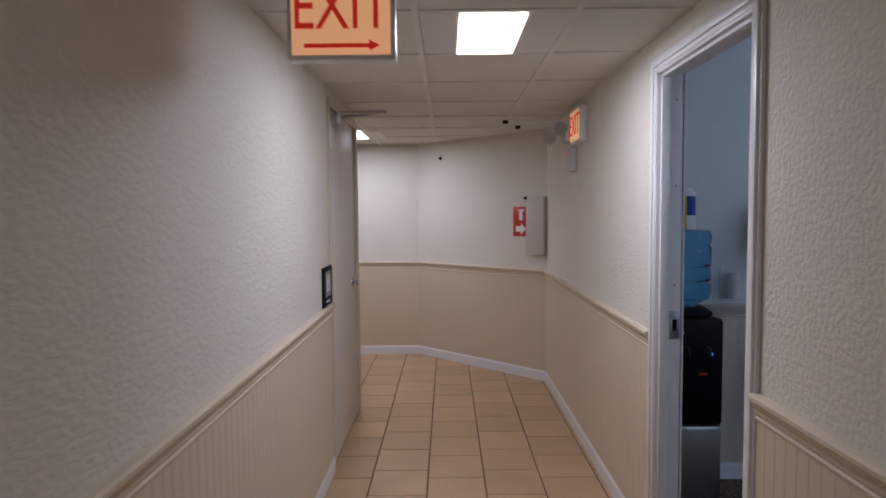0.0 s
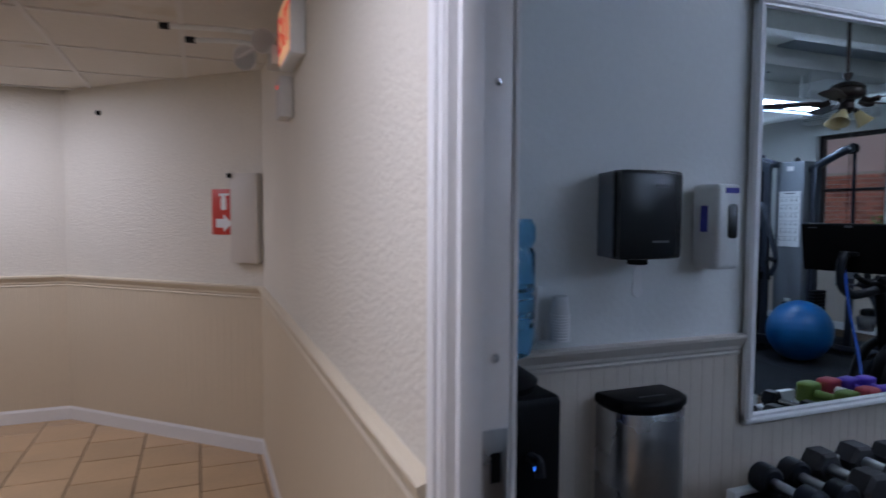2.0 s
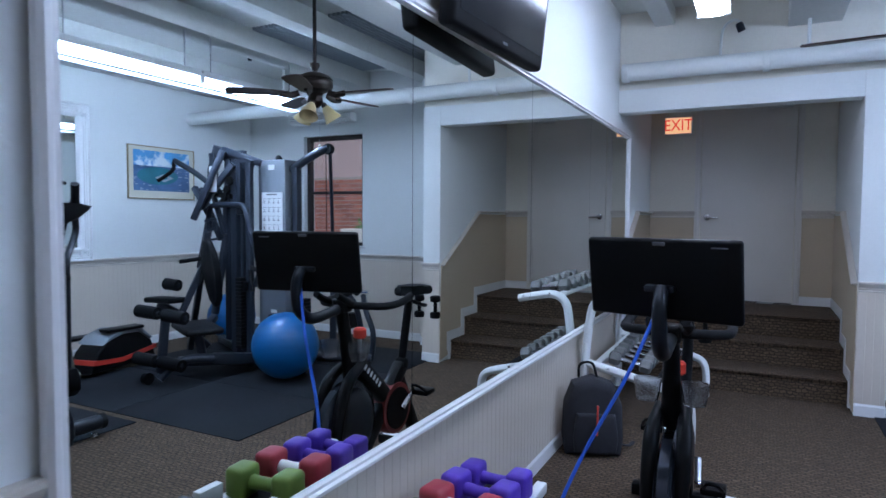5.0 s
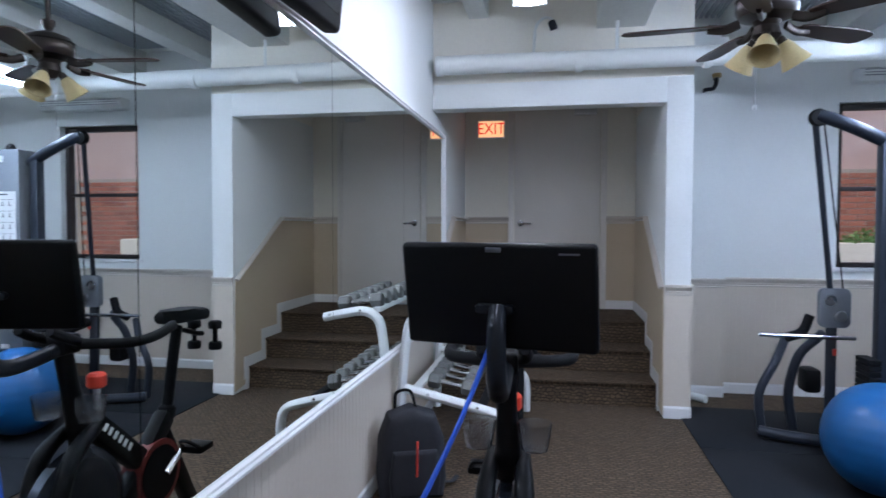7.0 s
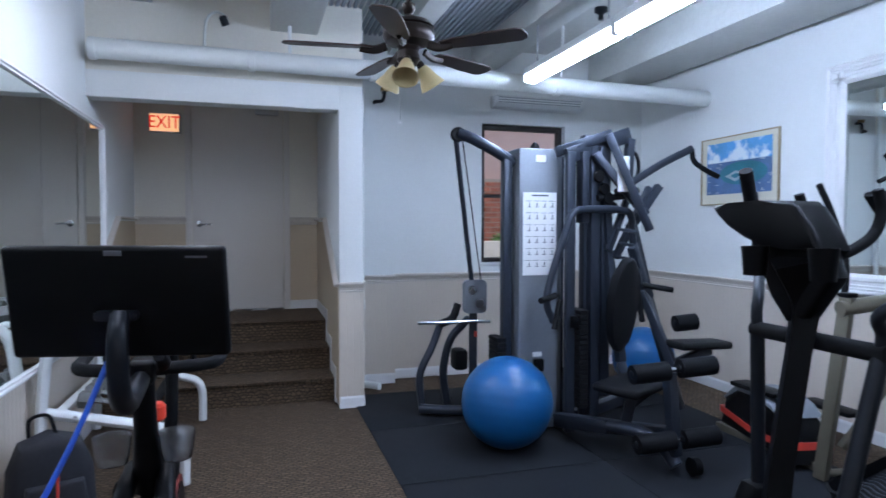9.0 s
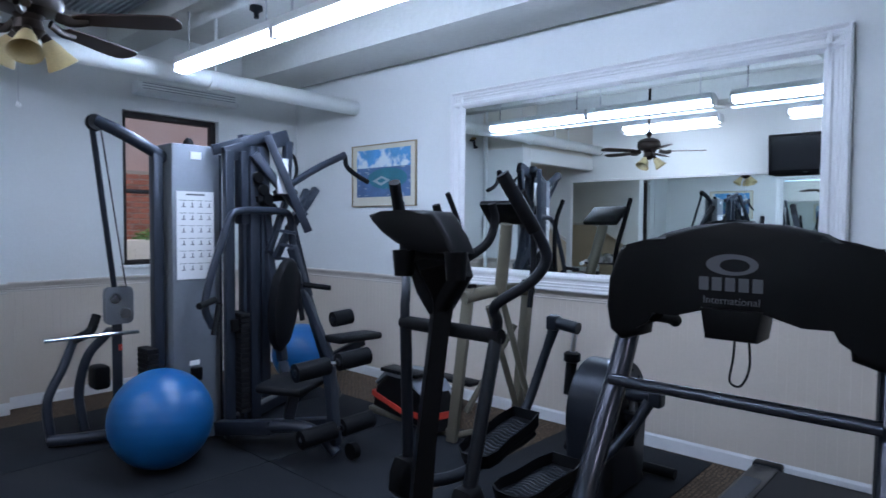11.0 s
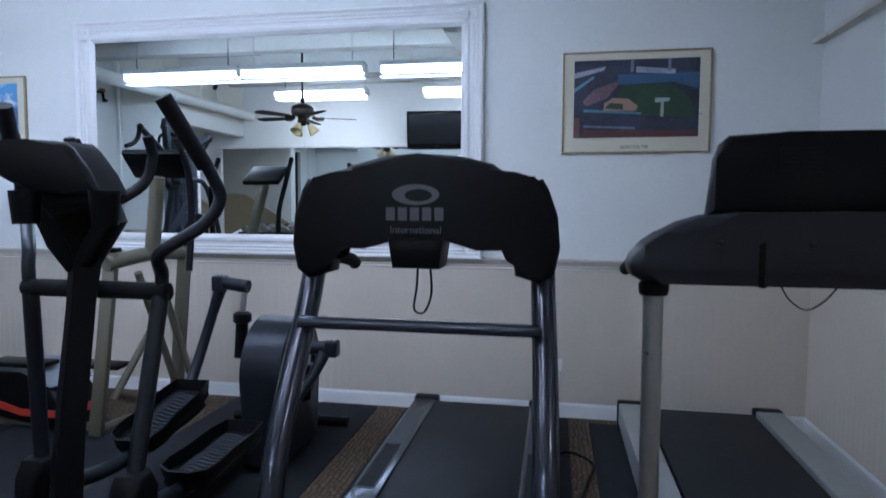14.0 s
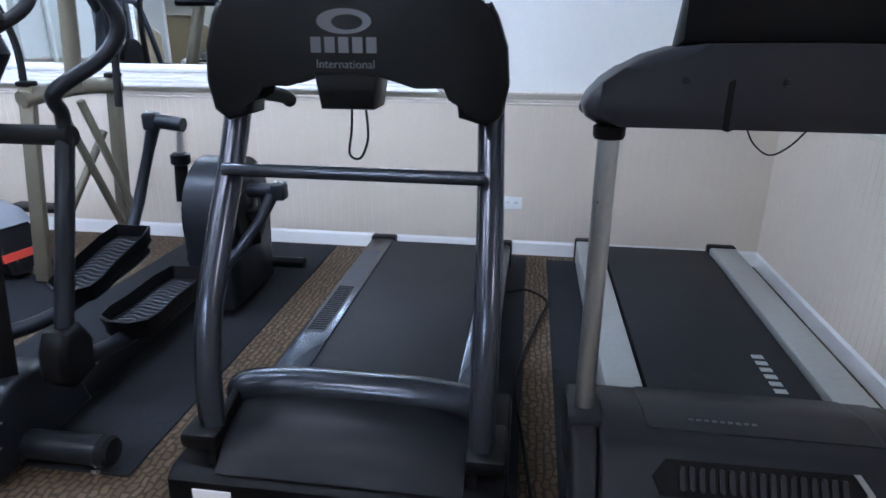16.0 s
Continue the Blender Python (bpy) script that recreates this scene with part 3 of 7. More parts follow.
for z0, z1 in ((WZ0 + 0.04, 1.665), (1.70, WZ1 - 0.05)):
    p = boxes("pane", [(x + 0.03, x + 0.034, WY0 + 0.05, WY1 - 0.05, z0, z1)], GLASS, w1)
    p.visible_shadow = False
boxes("window_sill", [(GX1 - 0.02, GX1 + 0.06, WY0 - 0.03, WY1 + 0.03, WZ0 - 0.03, WZ0)], WHITE, w1, bevel=0.004)
boxes("ground", [(GX1 + 0.2, 60, -30, 30, -0.3, -0.12)], material("yard_paving", (0.25, 0.23, 0.21), 0.9, vary=0.15), label="grey yard paving outside the window", kind="structure")
STUCCO = material("pink_stucco", (0.60, 0.42, 0.40), 0.9, vary=0.1, bump=0.3, bump_scale=30)
boxes("neighbour_wall", [(12.6, 12.9, -6, 8, -0.12, 6)], STUCCO, label="pink stucco wall across the yard", kind="structure")
yb = tagged(new("yard_wall"), "red brick garden wall outside the window", "garden wall", kind="structure")
boxes("core", [(12.45, 12.58, -4, 4, -0.12, 2.14)], material("mortar", (0.42, 0.36, 0.32), 0.9), yb)
BRICK = material("red_brick", (0.42, 0.15, 0.10), 0.9, vary=0.2, bump=0.3, bump_scale=40, obj=0.25)
bm = B()
box(bm, -0.10, 0.10, -0.006, 0.006, -0.034, 0.034, 0.003, seg=1)
proto = part("brick", bm, BRICK, yb, smooth=False)
proto.matrix_basis = pose(12.445, -2.9, 0.95, 0, 0, 90)
for j in range(15):
    for i in range(17):
        if i or j:
            b = part("brick", proto.data, None, yb)
            b.matrix_basis = pose(12.445, -2.9 + i * 0.212 + (j % 2) * 0.106, 0.95 + j * 0.079, 0, 0, 90)
pl = thing("planter", pose(12.1, -1.15, -0.12), "pale planter with a leafy green bush, outside the window", "planter")
boxes("box", [(-0.16, 0.16, -0.75, 0.75, 0, 1.30)], material("pale_planter", (0.7, 0.66, 0.62), 0.8, vary=0.1), pl, bevel=0.02)
LEAF = material("leaf_green", (0.10, 0.22, 0.05), 0.6, vary=0.3, island=0.4)
bm = B()
rnd = random.Random(5)
for k in range(260):
    c = Vector((rnd.gauss(0, 0.08), rnd.uniform(-0.45, 0.45), 1.30 + abs(rnd.gauss(0, 0.08))))
    q = Euler((rnd.uniform(0, 6), rnd.uniform(0, 6), rnd.uniform(0, 6))).to_matrix()
    vs = [bm.verts.new(c + q @ Vector(v)) for v in ((0, -0.04, 0), (0.018, 0, 0.006), (0, 0.04, 0), (-0.018, 0, 0.006))]
    bm.faces.new(vs)
part("leaves", bm, LEAF, pl)

# ---- mirrors ----
mw = thing("wall_mirror", pose(0, 0, 0), "long wall mirror of butted panes in a white frame", "mirror")
joints = [3.465, 4.65, 5.86, 7.07, 8.40]
for a, b in zip(joints, joints[1:]):
    boxes("pane", [(a, b - 0.003, GY1 - 0.022, GY1 - 0.014, 0.675, 2.085)], MIRROR, mw)
boxes("backing", [(3.44, 8.43, GY1 - 0.013, GY1 - 0.001, 0.64, 2.115)], BLACKM, mw)
fp = [(0, 0), (0.020, 0), (0.030, 0.008), (0.030, 0.018), (0.022, 0.024), (0.024, 0.034), (0, 0.038)]


def frame_side(parent, name, a, b, z, depth_dir, prof, mat, vertical=False, s=1):
    bm = B()
    ends = []
    for e in (a, b):
        if vertical:
            ends.append([bm.verts.new((z + s * w, depth_dir[0] + depth_dir[1] * u, e)) for u, w in prof])
        else:
            ends.append([bm.verts.new((e, depth_dir[0] + depth_dir[1] * u, z + s * w)) for u, w in prof])
    n = len(prof)
    for k in range(n):
        bm.faces.new((ends[0][k], ends[0][(k + 1) % n], ends[1][(k + 1) % n], ends[1][k]))
    bm.faces.new(ends[0][::-1])
    bm.faces.new(ends[1])
    return part(name, bm, mat, parent)


dd = (GY1 - 0.012, -1)
frame_side(mw, "frame_bottom", 3.43, 8.44, 0.638, dd, fp, WHITE)
frame_side(mw, "frame_top", 3.43, 8.44, 2.117, dd, fp, WHITE, s=-1)
frame_side(mw, "frame_left", 0.642, 2.113, 3.43, dd, fp, WHITE, True)
frame_side(mw, "frame_right", 0.642, 2.113, 8.44, dd, fp, WHITE, True, -1)

ms = thing("framed_mirror", pose(0, 0, 0), "wide mirror in a broad fluted white moulding above the chair rail", "mirror")
boxes("pane", [(4.09, 6.56, GY0 + 0.012, GY0 + 0.018, 1.065, 2.345)], MIRROR, ms)
boxes("backing", [(4.02, 6.63, GY0 + 0.001, GY0 + 0.011, 1.0, 2.41)], BLACKM, ms)
fw = [(0, 0), (0.034, 0), (0.042, 0.010), (0.036, 0.022), (0.028, 0.026), (0.030, 0.040), (0.022, 0.046), (0.024, 0.060), (0.016, 0.066), (0.018, 0.084), (0.030, 0.094), (0.030, 0.112), (0.012, 0.135), (0, 0.135)]
dd = (GY0 + 0.012, 1)
frame_side(ms, "frame_bottom", 3.955, 6.695, 0.945, dd, fw, WHITE)
frame_side(ms, "frame_top", 3.955, 6.695, 2.467, dd, fw, WHITE, s=-1)
frame_side(ms, "frame_left", 0.949, 2.463, 6.695, dd, fw, WHITE, True, -1)
frame_side(ms, "frame_right", 0.949, 2.463, 3.955, dd, fw, WHITE, True)

# ---- pipes ----
pp = thing("ceiling_pipe", pose(0, 0, 0), "thick white lagged pipe hung across the room over the steps", "pipe")
bm = B()
tube(bm, [(7.93, 3.76, 2.545), (7.93, 1.3, 2.53), (7.93, GY0 + 0.005, 2.50)], 0.068, 24, False)
part("pipe", bm, PIPE, pp)
for y in (3.74, 2.75, 1.9, 0.4):
    bm = B()
    lathe(bm, [(0.069, -0.025), (0.073, -0.02), (0.073, 0.02), (0.069, 0.025)], pose(7.93, y, 2.54 - (3.7 - y) * 0.009, 90), 24)
    part("collar", bm, PIPE, pp)
for y in (2.49, 0.35):
    bm = B()
    tube(bm, [(7.93, y, 2.55), (7.93, y, GTOP)], 0.012, 8, False)
    part("hanger", bm, PIPE, pp)
vp = thing("riser_pipe", pose(0, 0, 0), "slim white pipe with couplings standing in the corner", "pipe")
bm = B()
tube(bm, [(8.62, 1.87, 0.07), (8.62, 1.87, GTOP)], 0.022, 12, False)
part("pipe", bm, PIPE, vp)
for z in (0.97, 0.87, 0.74, 0.70):
    bm = B()
    lathe(bm, [(0.022, -0.016), (0.029, -0.014), (0.029, 0.014), (0.022, 0.016)], pose(8.62, 1.87, z), 14)
    part("coupling", bm, PIPE, vp)
bm = B()
tube(bm, [(8.62, 1.87, 0.09), (8.62, 1.86, 0.04), (8.56, 1.80, 0.035), (8.50, 1.74, 0.035)], 0.03, 12)
part("elbow", bm, PIPE, vp)

# ---- lamps and ceiling things ----


def ceiling_panel(x, y):
    t = thing("ceiling_light", pose(x, y, CEIL), "lit fluorescent troffer with a glowing lens, flush in the hung ceiling", "ceiling light", "corridor lights")
    boxes("diffuser", [(-0.13, 0.11, -0.275, 0.275, -0.004, 0.0)], LENS, t, "glowing lens")
    bm = B()
    box(bm, -0.27, -0.131, -0.275, 0.275, 0.0, 0.012)
    box(bm, 0.111, 0.27, -0.275, 0.275, 0.0, 0.012)
    part("reflector", bm, GRID, t, smooth=False)
    boxes("housing", [(-0.272, 0.272, -0.285, 0.285, 0.014, 0.09)], GRID, t)


# the panel at y -0.565 is added to go with the unseen fill lamp
for x, y in ((1.33, 2.975), (1.33, -0.565), (0.32, 6.05)):
    ceiling_panel(x, y)


def strip_light(x, y, z, length, w=1.0):
    t = thing("strip_light", pose(x, y, z), "bare fluorescent batten, lit, hung under the concrete ceiling", "fluorescent light", "gym lights")
    boxes("channel", [(-length / 2, length / 2, -0.055 * w, 0.055 * w, 0.035, 0.085)], WHITEP, t, bevel=0.004)
    bm = B()
    tube(bm, [(-length / 2 + 0.02, 0, 0), (length / 2 - 0.02, 0, 0)], 0.05, 16, False, 0.55)
    bmesh.ops.scale(bm, vec=(1, w, 1), verts=bm.verts)
    part("tube", bm, TUBE if w < 1.5 else WRAP, t, "glowing tube")
    for s in (-1, 1):
        boxes("end_cap", [(s * length / 2 - 0.012, s * length / 2 + 0.012, -0.055 * w, 0.055 * w, -0.02, 0.06)], WHITEP, t, bevel=0.003)
        bm = B()
        tube(bm, [(s * length * 0.4, 0, 0.08), (s * length * 0.4, 0, GTOP - z)], 0.006, 6, False)
        part("hanger", bm, STEEL, t)


for x in (7.07, 5.85, 4.50):
    strip_light(x, 0.75, 2.48, 1.20)
for x in (6.57, 4.58):
    strip_light(x, 3.06, 2.70, 1.24, 1.8)


def ceiling_fan(m):
    t = thing("ceiling_fan", m, "dark bronze ceiling fan with brown blades and three amber shades", "ceiling fan")
    bronze = material("dark_bronze", (0.030, 0.022, 0.018), 0.35, 0.6, vary=0.2)
    blade = material("walnut_blade", (0.045, 0.022, 0.014), 0.45, vary=0.25, scale=20)
    shade = material("amber_glass", (0.62, 0.50, 0.26), 0.35, vary=0.15, scale=20)
    bm = B()
    lathe(bm, [(0.0, 0.0), (0.045, 0.0), (0.115, 0.02), (0.128, 0.045), (0.128, 0.078), (0.12, 0.09), (0.128, 0.096), (0.105, 0.122), (0.045, 0.145), (0.0, 0.15)], pose(0, 0, 0), 40)
    part("motor", bm, bronze, t)
    bm = B()
    tube(bm, [(0, 0, 0.14), (0, 0, GTOP - m.translation.z - 0.04)], 0.014, 12, False)
    lathe(bm, [(0.0, 0.0), (0.02, 0.0), (0.035, 0.03), (0.035, 0.05), (0.0, 0.05)], pose(0, 0, 0.16), 20)
    part("rod", bm, bronze, t)
    bm = B()
    lathe(bm, [(0.0, 0.0), (0.03, 0.0), (0.07, 0.04), (0.07, 0.05), (0.0, 0.05)], pose(0, 0, GTOP - m.translation.z - 0.05), 24)
    part("canopy", bm, bronze, t)
    bm = B()
    lathe(bm, [(0.0, -0.10), (0.03, -0.10), (0.06, -0.06), (0.05, -0.02), (0.06, 0.0), (0.0, 0.0)], Matrix(), 24)
    part("lamp_hub", bm, bronze, t)
    for k in range(5):
        a = 72 * k + 12
        b = B()
        tube(b, [(0.11, 0, 0.0), (0.17, 0, -0.02), (0.24, 0, -0.012)], 0.012, 8, True, 1.8)
        arm = part("blade_arm", b, bronze, t)
        arm.matrix_basis = pose(0, 0, 0, 0, 0, a)
        b = B()
        out = [(0.18, -0.033), (0.24, -0.050), (0.45, -0.062), (0.57, -0.062), (0.60, -0.042), (0.61, 0), (0.60, 0.042), (0.57, 0.062), (0.45, 0.062), (0.24, 0.050), (0.18, 0.033)]
        prism(b, out, 0.008, Matrix.Translation((0, 0, -0.012)) @ pose(0, 0, 0, -9), 0.002, 1)
        bl = part("blade", b, blade, t)
        bl.matrix_basis = pose(0, 0, 0, 0, 0, a)
    for k in range(3):
        q = pose(0, 0, 0, 0, 0, 120 * k + 40) @ pose(0.055, 0, -0.065, 0, 35 + 90 + 20, 0)
        b = B()
        lathe(b, [(0.018, 0.0), (0.022, 0.03), (0.0, 0.03)], q, 16)
        arm = part("lamp_socket", b, bronze, t)
        b = B()
        lathe(b, [(0.024, 0.028), (0.034, 0.05), (0.045, 0.09), (0.062, 0.13), (0.066, 0.14), (0.060, 0.137), (0.042, 0.095), (0.028, 0.05), (0.020, 0.034)], q, 24)
        part("shade", b, shade, t, "frosted amber glass shade")
    b = B()
    tube(b, [(0.0, 0.04, -0.1), (0.0, 0.042, -0.36)], 0.0015, 5, False)
    part("pull_chain", b, STEEL, t)
    b = B()
    lathe(b, [(0, -0.012), (0.008, -0.008), (0.01, 0), (0.008, 0.008), (0, 0.012)], pose(0, 0.042, -0.37), 12)
    part("pull_knob", b, WHITEP, t)


ceiling_fan(pose(6.38, 2.0, 2.265))

# ---- signs in the corridor ----


def exit_sign(name, m, w, h, d, label, arrow=True, lit=True):
    """A box sign that faces +z of m, x to the right."""
    t = thing(name, m, label, "exit sign")
    bm = B()
    box(bm, -w / 2, w / 2, -h / 2, h / 2, -d, 0, 0.006)
    part("housing", bm, WHITEP, t, "off-white metal housing")
    bm = B()
    box(bm, -w / 2 + 0.014, w / 2 - 0.014, -h / 2 + 0.014, h / 2 - 0.014, 0, 0.002)
    part("face", bm, EXITF if lit else WHITEP, t, "pale face")
    writing("lettering", "EXIT", h * (0.78 if arrow else 0.86), Matrix.Translation((0, h * (0.10 if arrow else 0.0), 0.003)), EXITR if lit else RED, t, 0.001, squeeze=0.82 * w / h / 1.45)
    if arrow:
        bm = B()
        prism(bm, [(-w * 0.34, -h * 0.36), (w * 0.26, -h * 0.36), (w * 0.26, -h * 0.40), (w * 0.36, -h * 0.335), (w * 0.26, -h * 0.27), (w * 0.26, -h * 0.31), (-w * 0.34, -h * 0.31)], 0.002, Matrix.Translation((0, 0, 0.003)))
        part("arrow", bm, EXITR if lit else RED, t, "red arrow")
    return t


FACE_S = pose(0, 0, 0, 90, 0, 0)      # faces -y
exit_sign("exit_sign", pose(0.858, 2.27, 2.008) @ FACE_S, 0.305, 0.235, 0.05, "hanging exit sign, red letters and arrow on a yellowed face")
exit_sign("exit_sign", pose(CX1 - 0.052, 4.40, 1.99) @ pose(0, 0, 0, 90, 0, -90), 0.29, 0.21, 0.05, "exit sign with orange face fixed to the corridor wall", False)
exit_sign("exit_sign", pose(AXB - 0.032, 3.549, 2.36) @ pose(0, 0, 0, 90, 0, -90), 0.28, 0.19, 0.03, "lit exit sign beside the landing door, glowing orange", False)


def emergency_light():
    t = thing("emergency_light", pose(CX1 - 0.06, 4.6, 2.0), "twin round emergency lamp heads on a grey bracket under the ceiling", "emergency light")
    head = material("lamp_head_grey", (0.58, 0.57, 0.54), 0.5, vary=0.05)
    for dx, dy, dz in ((-0.04, -0.01, 0.0), (-0.10, 0.06, -0.05)):
        b = B()
        lathe(b, [(0.0, -0.05), (0.024, -0.04), (0.042, -0.01), (0.046, 0.01), (0.0, 0.012)], pose(dx, dy, dz, 100, 0, -30), 24)
        hd = part("lamp_head", b, head, t)
        b = B()
        lathe(b, [(0.0, 0.0), (0.04, 0.0), (0.036, 0.006), (0.0, 0.012)], pose(dx, dy, dz, 100, 0, -30) @ pose(0, 0, 0.012), 24)
        part("lens", b, clear("lamp_lens", (0.9, 0.9, 0.9), 0.2), hd)
    b = B()
    box(b, -0.02, 0.055, -0.06, 0.06, -0.09, -0.02, 0.006)
    tube(b, [(0.03, 0, -0.03), (-0.05, 0.0, -0.02), (-0.13, 0.06, -0.05)], 0.008, 8)
    part("bracket", b, head, t)
    bx = thing("charger_box", pose(CX1, 4.62, 1.80), "small grey battery box with a red light on the corridor wall", "battery box")
    boxes("body", [(-0.05, -0.002, -0.06, 0.06, -0.075, 0.075)], head, bx, bevel=0.006)
    boxes("indicator", [(-0.053, -0.05, -0.006, 0.006, 0.035, 0.047)], glow("red_indicator", (1, 0.03, 0.02), 3.0), bx, "red indicator light")


emergency_light()
cd = thing("conduit", pose(0, 0, 0), "pair of stained conduits running under the corridor ceiling", "conduit")
for k, z in enumerate((CEIL - 0.075, CEIL - 0.105)):
    bm = B()
    tube(bm, [(CX1 - 0.06, 4.70 + 0.06 * k, z - 0.02), (1.80, 4.76 + 0.05 * k, z), (1.57 + 0.09 * k, 4.80 + 0.05 * k, z)], 0.010, 8, False)
    part("pipe", bm, PIPE, cd)
    bm = B()
    tube(bm, [(1.575 + 0.09 * k, 4.80 + 0.05 * k, z), (1.54 + 0.09 * k, 4.805 + 0.05 * k, z)], 0.013, 8, False)
    part("end_cap", bm, DGREY, cd, "dark stained pipe end")

DG = Vector((-1.14, 1.09, 0)).normalized()       # along the diagonal wall
DN = Vector((-DG.y, DG.x, 0))                    # out of it


def on_diagonal(s, z):
    p = Vector((2.0, 5.78, z)) + DG * s
    m = Matrix.Identity(4)
    m.col[0][:3], m.col[1][:3], m.col[2][:3], m.col[3][:3] = -DG, (0, 0, 1), DN, p
    return m


fs = thing("fire_extinguisher_sign", on_diagonal(0.27, 1.375), "red sign with a white extinguisher and arrow", "safety sign")
boxes("plate", [(-0.085, 0.085, -0.13, 0.13, 0.001, 0.005)], RED, fs, bevel=0.001)
bm = B()
prism(bm, [(-0.055, -0.09), (0.0, -0.09), (0.0, -0.115), (0.06, -0.065), (0.0, -0.015), (0.0, -0.04), (-0.055, -0.04)], 0.002, pose(0, 0, 0.0055))
part("arrow", bm, PAPER, fs, "white arrow")
bm = B()
prism(bm, [(-0.018, 0.01), (0.018, 0.01), (0.018, 0.075), (0.010, 0.09), (0.04, 0.095), (0.04, 0.105), (-0.03, 0.105), (-0.03, 0.09), (-0.010, 0.088), (-0.018, 0.075)], 0.002, pose(0, 0, 0.0055))
part("pictogram", bm, PAPER, fs, "white extinguisher outline")
ep = thing("electrical_panel", on_diagonal(0.10, 1.34), "flat grey metal cabinet door on the corridor wall", "cabinet")
boxes("body", [(-0.085, 0.095, -0.25, 0.25, 0.001, 0.05)], material("cabinet_grey", (0.62, 0.58, 0.52), 0.5, vary=0.03), ep, bevel=0.004)
boxes("latch", [(-0.095, -0.075, 0.225, 0.25, 0.05, 0.065)], BLACK, ep, bevel=0.003)
kn = thing("wall_stud", on_diagonal(1.25, 1.99), "small dark knob on the plaster", "knob")
bm = B()
lathe(bm, [(0.0, 0.0), (0.016, 0.0), (0.014, 0.015), (0.0, 0.02)], Matrix(), 14)
part("knob", bm, BLACK, kn)

ic = thing("sign_plate", pose(CX0, 3.83, 1.07) @ pose(0, 0, 0, 90, 0, 90), "small dark framed notice with white figures beside the door", "notice")
boxes("frame", [(-0.12, 0.12, -0.105, 0.105, 0.001, 0.012)], BLACKM, ic, bevel=0.002)
boxes("picture", [(-0.075, 0.075, -0.055, 0.08, 0.012, 0.0135)], material("notice_grey", (0.12, 0.12, 0.13), 0.3, vary=0.3), ic)
boxes("figure", [(-0.04, -0.008, -0.03, 0.06, 0.0138, 0.0145), (0.008, 0.04, -0.03, 0.06, 0.0138, 0.0145)], PAPER, ic)
boxes("caption", [(-0.045, 0.045, -0.086, -0.076, 0.0122, 0.013)], PAPER, ic)
sb = thing("small_ledge", pose(-0.05, 5.06, 0), "cream end of a low shelf in the side passage", "shelf")
boxes("body", [(-0.3, 0.0, -0.03, 0.12, 0, 0.36)], RAILP, sb, bevel=0.004)
boxes("cap", [(-0.32, 0.02, -0.04, 0.14, 0.36, 0.39)], WHITE, sb, bevel=0.004)

# ---- mats ----


def floor_mat(x0, x1, y0, y1, z=0.008):
    t = part("floor_mat", (lambda b: (box(b, x0, x1, y0, y1, 0.0005, z, 0.003), b)[1])(B()), RUBBER, None, "black rubber floor mat lying on carpet")
    return tagged(t, "", "floor mat", "gym mats")


for i in range(3):
    for j in range(2):
        floor_mat(5.62 + i * 0.92, 5.62 + i * 0.92 + 0.915, -0.45 + j * 1.23 + 0.0, -0.45 + (j + 1) * 1.23 - 0.005)
floor_mat(4.60, 5.56, -1.0, 1.14)
floor_mat(3.43, 4.42, -0.99, 1.30, 0.006)
floor_mat(2.25, 3.31, -0.95, 1.5, 0.006)

# ---- treadmills ----
BELT = material("running_belt", (0.012, 0.0135, 0.017), 0.55, vary=0.25, scale=12, bump=0.15, bump_scale=500, spots=((0.022, 0.024, 0.027), 9, 0.64), spec=0.2)
DECKG = material("ribbed_deck_grey", (0.05, 0.056, 0.068), 0.45, 0.3, vary=0.15)
MARK = material("pale_print", (0.095, 0.10, 0.115), 0.5, vary=0.03)
PALE = material("silver_print", (0.36, 0.37, 0.38), 0.5, vary=0.05)
YZ = Matrix(((0, 0, 1, 0), (1, 0, 0, 0), (0, 1, 0, 0), (0, 0, 0, 1)))      # outline (y, z), raised along x
XZ = Matrix(((1, 0, 0, 0), (0, 0, -1, 0), (0, 1, 0, 0), (0, 0, 0, 1)))     # outline (x, z), raised along -y


def at_x(x):
    return Matrix.Translation((x, 0, 0)) @ YZ


def at_y(y):
    return Matrix.Translation((0, y, 0)) @ XZ


SHELL = material("dark_glossy_shell", (0.008, 0.009, 0.012), 0.42, vary=0.12, spec=0.2)


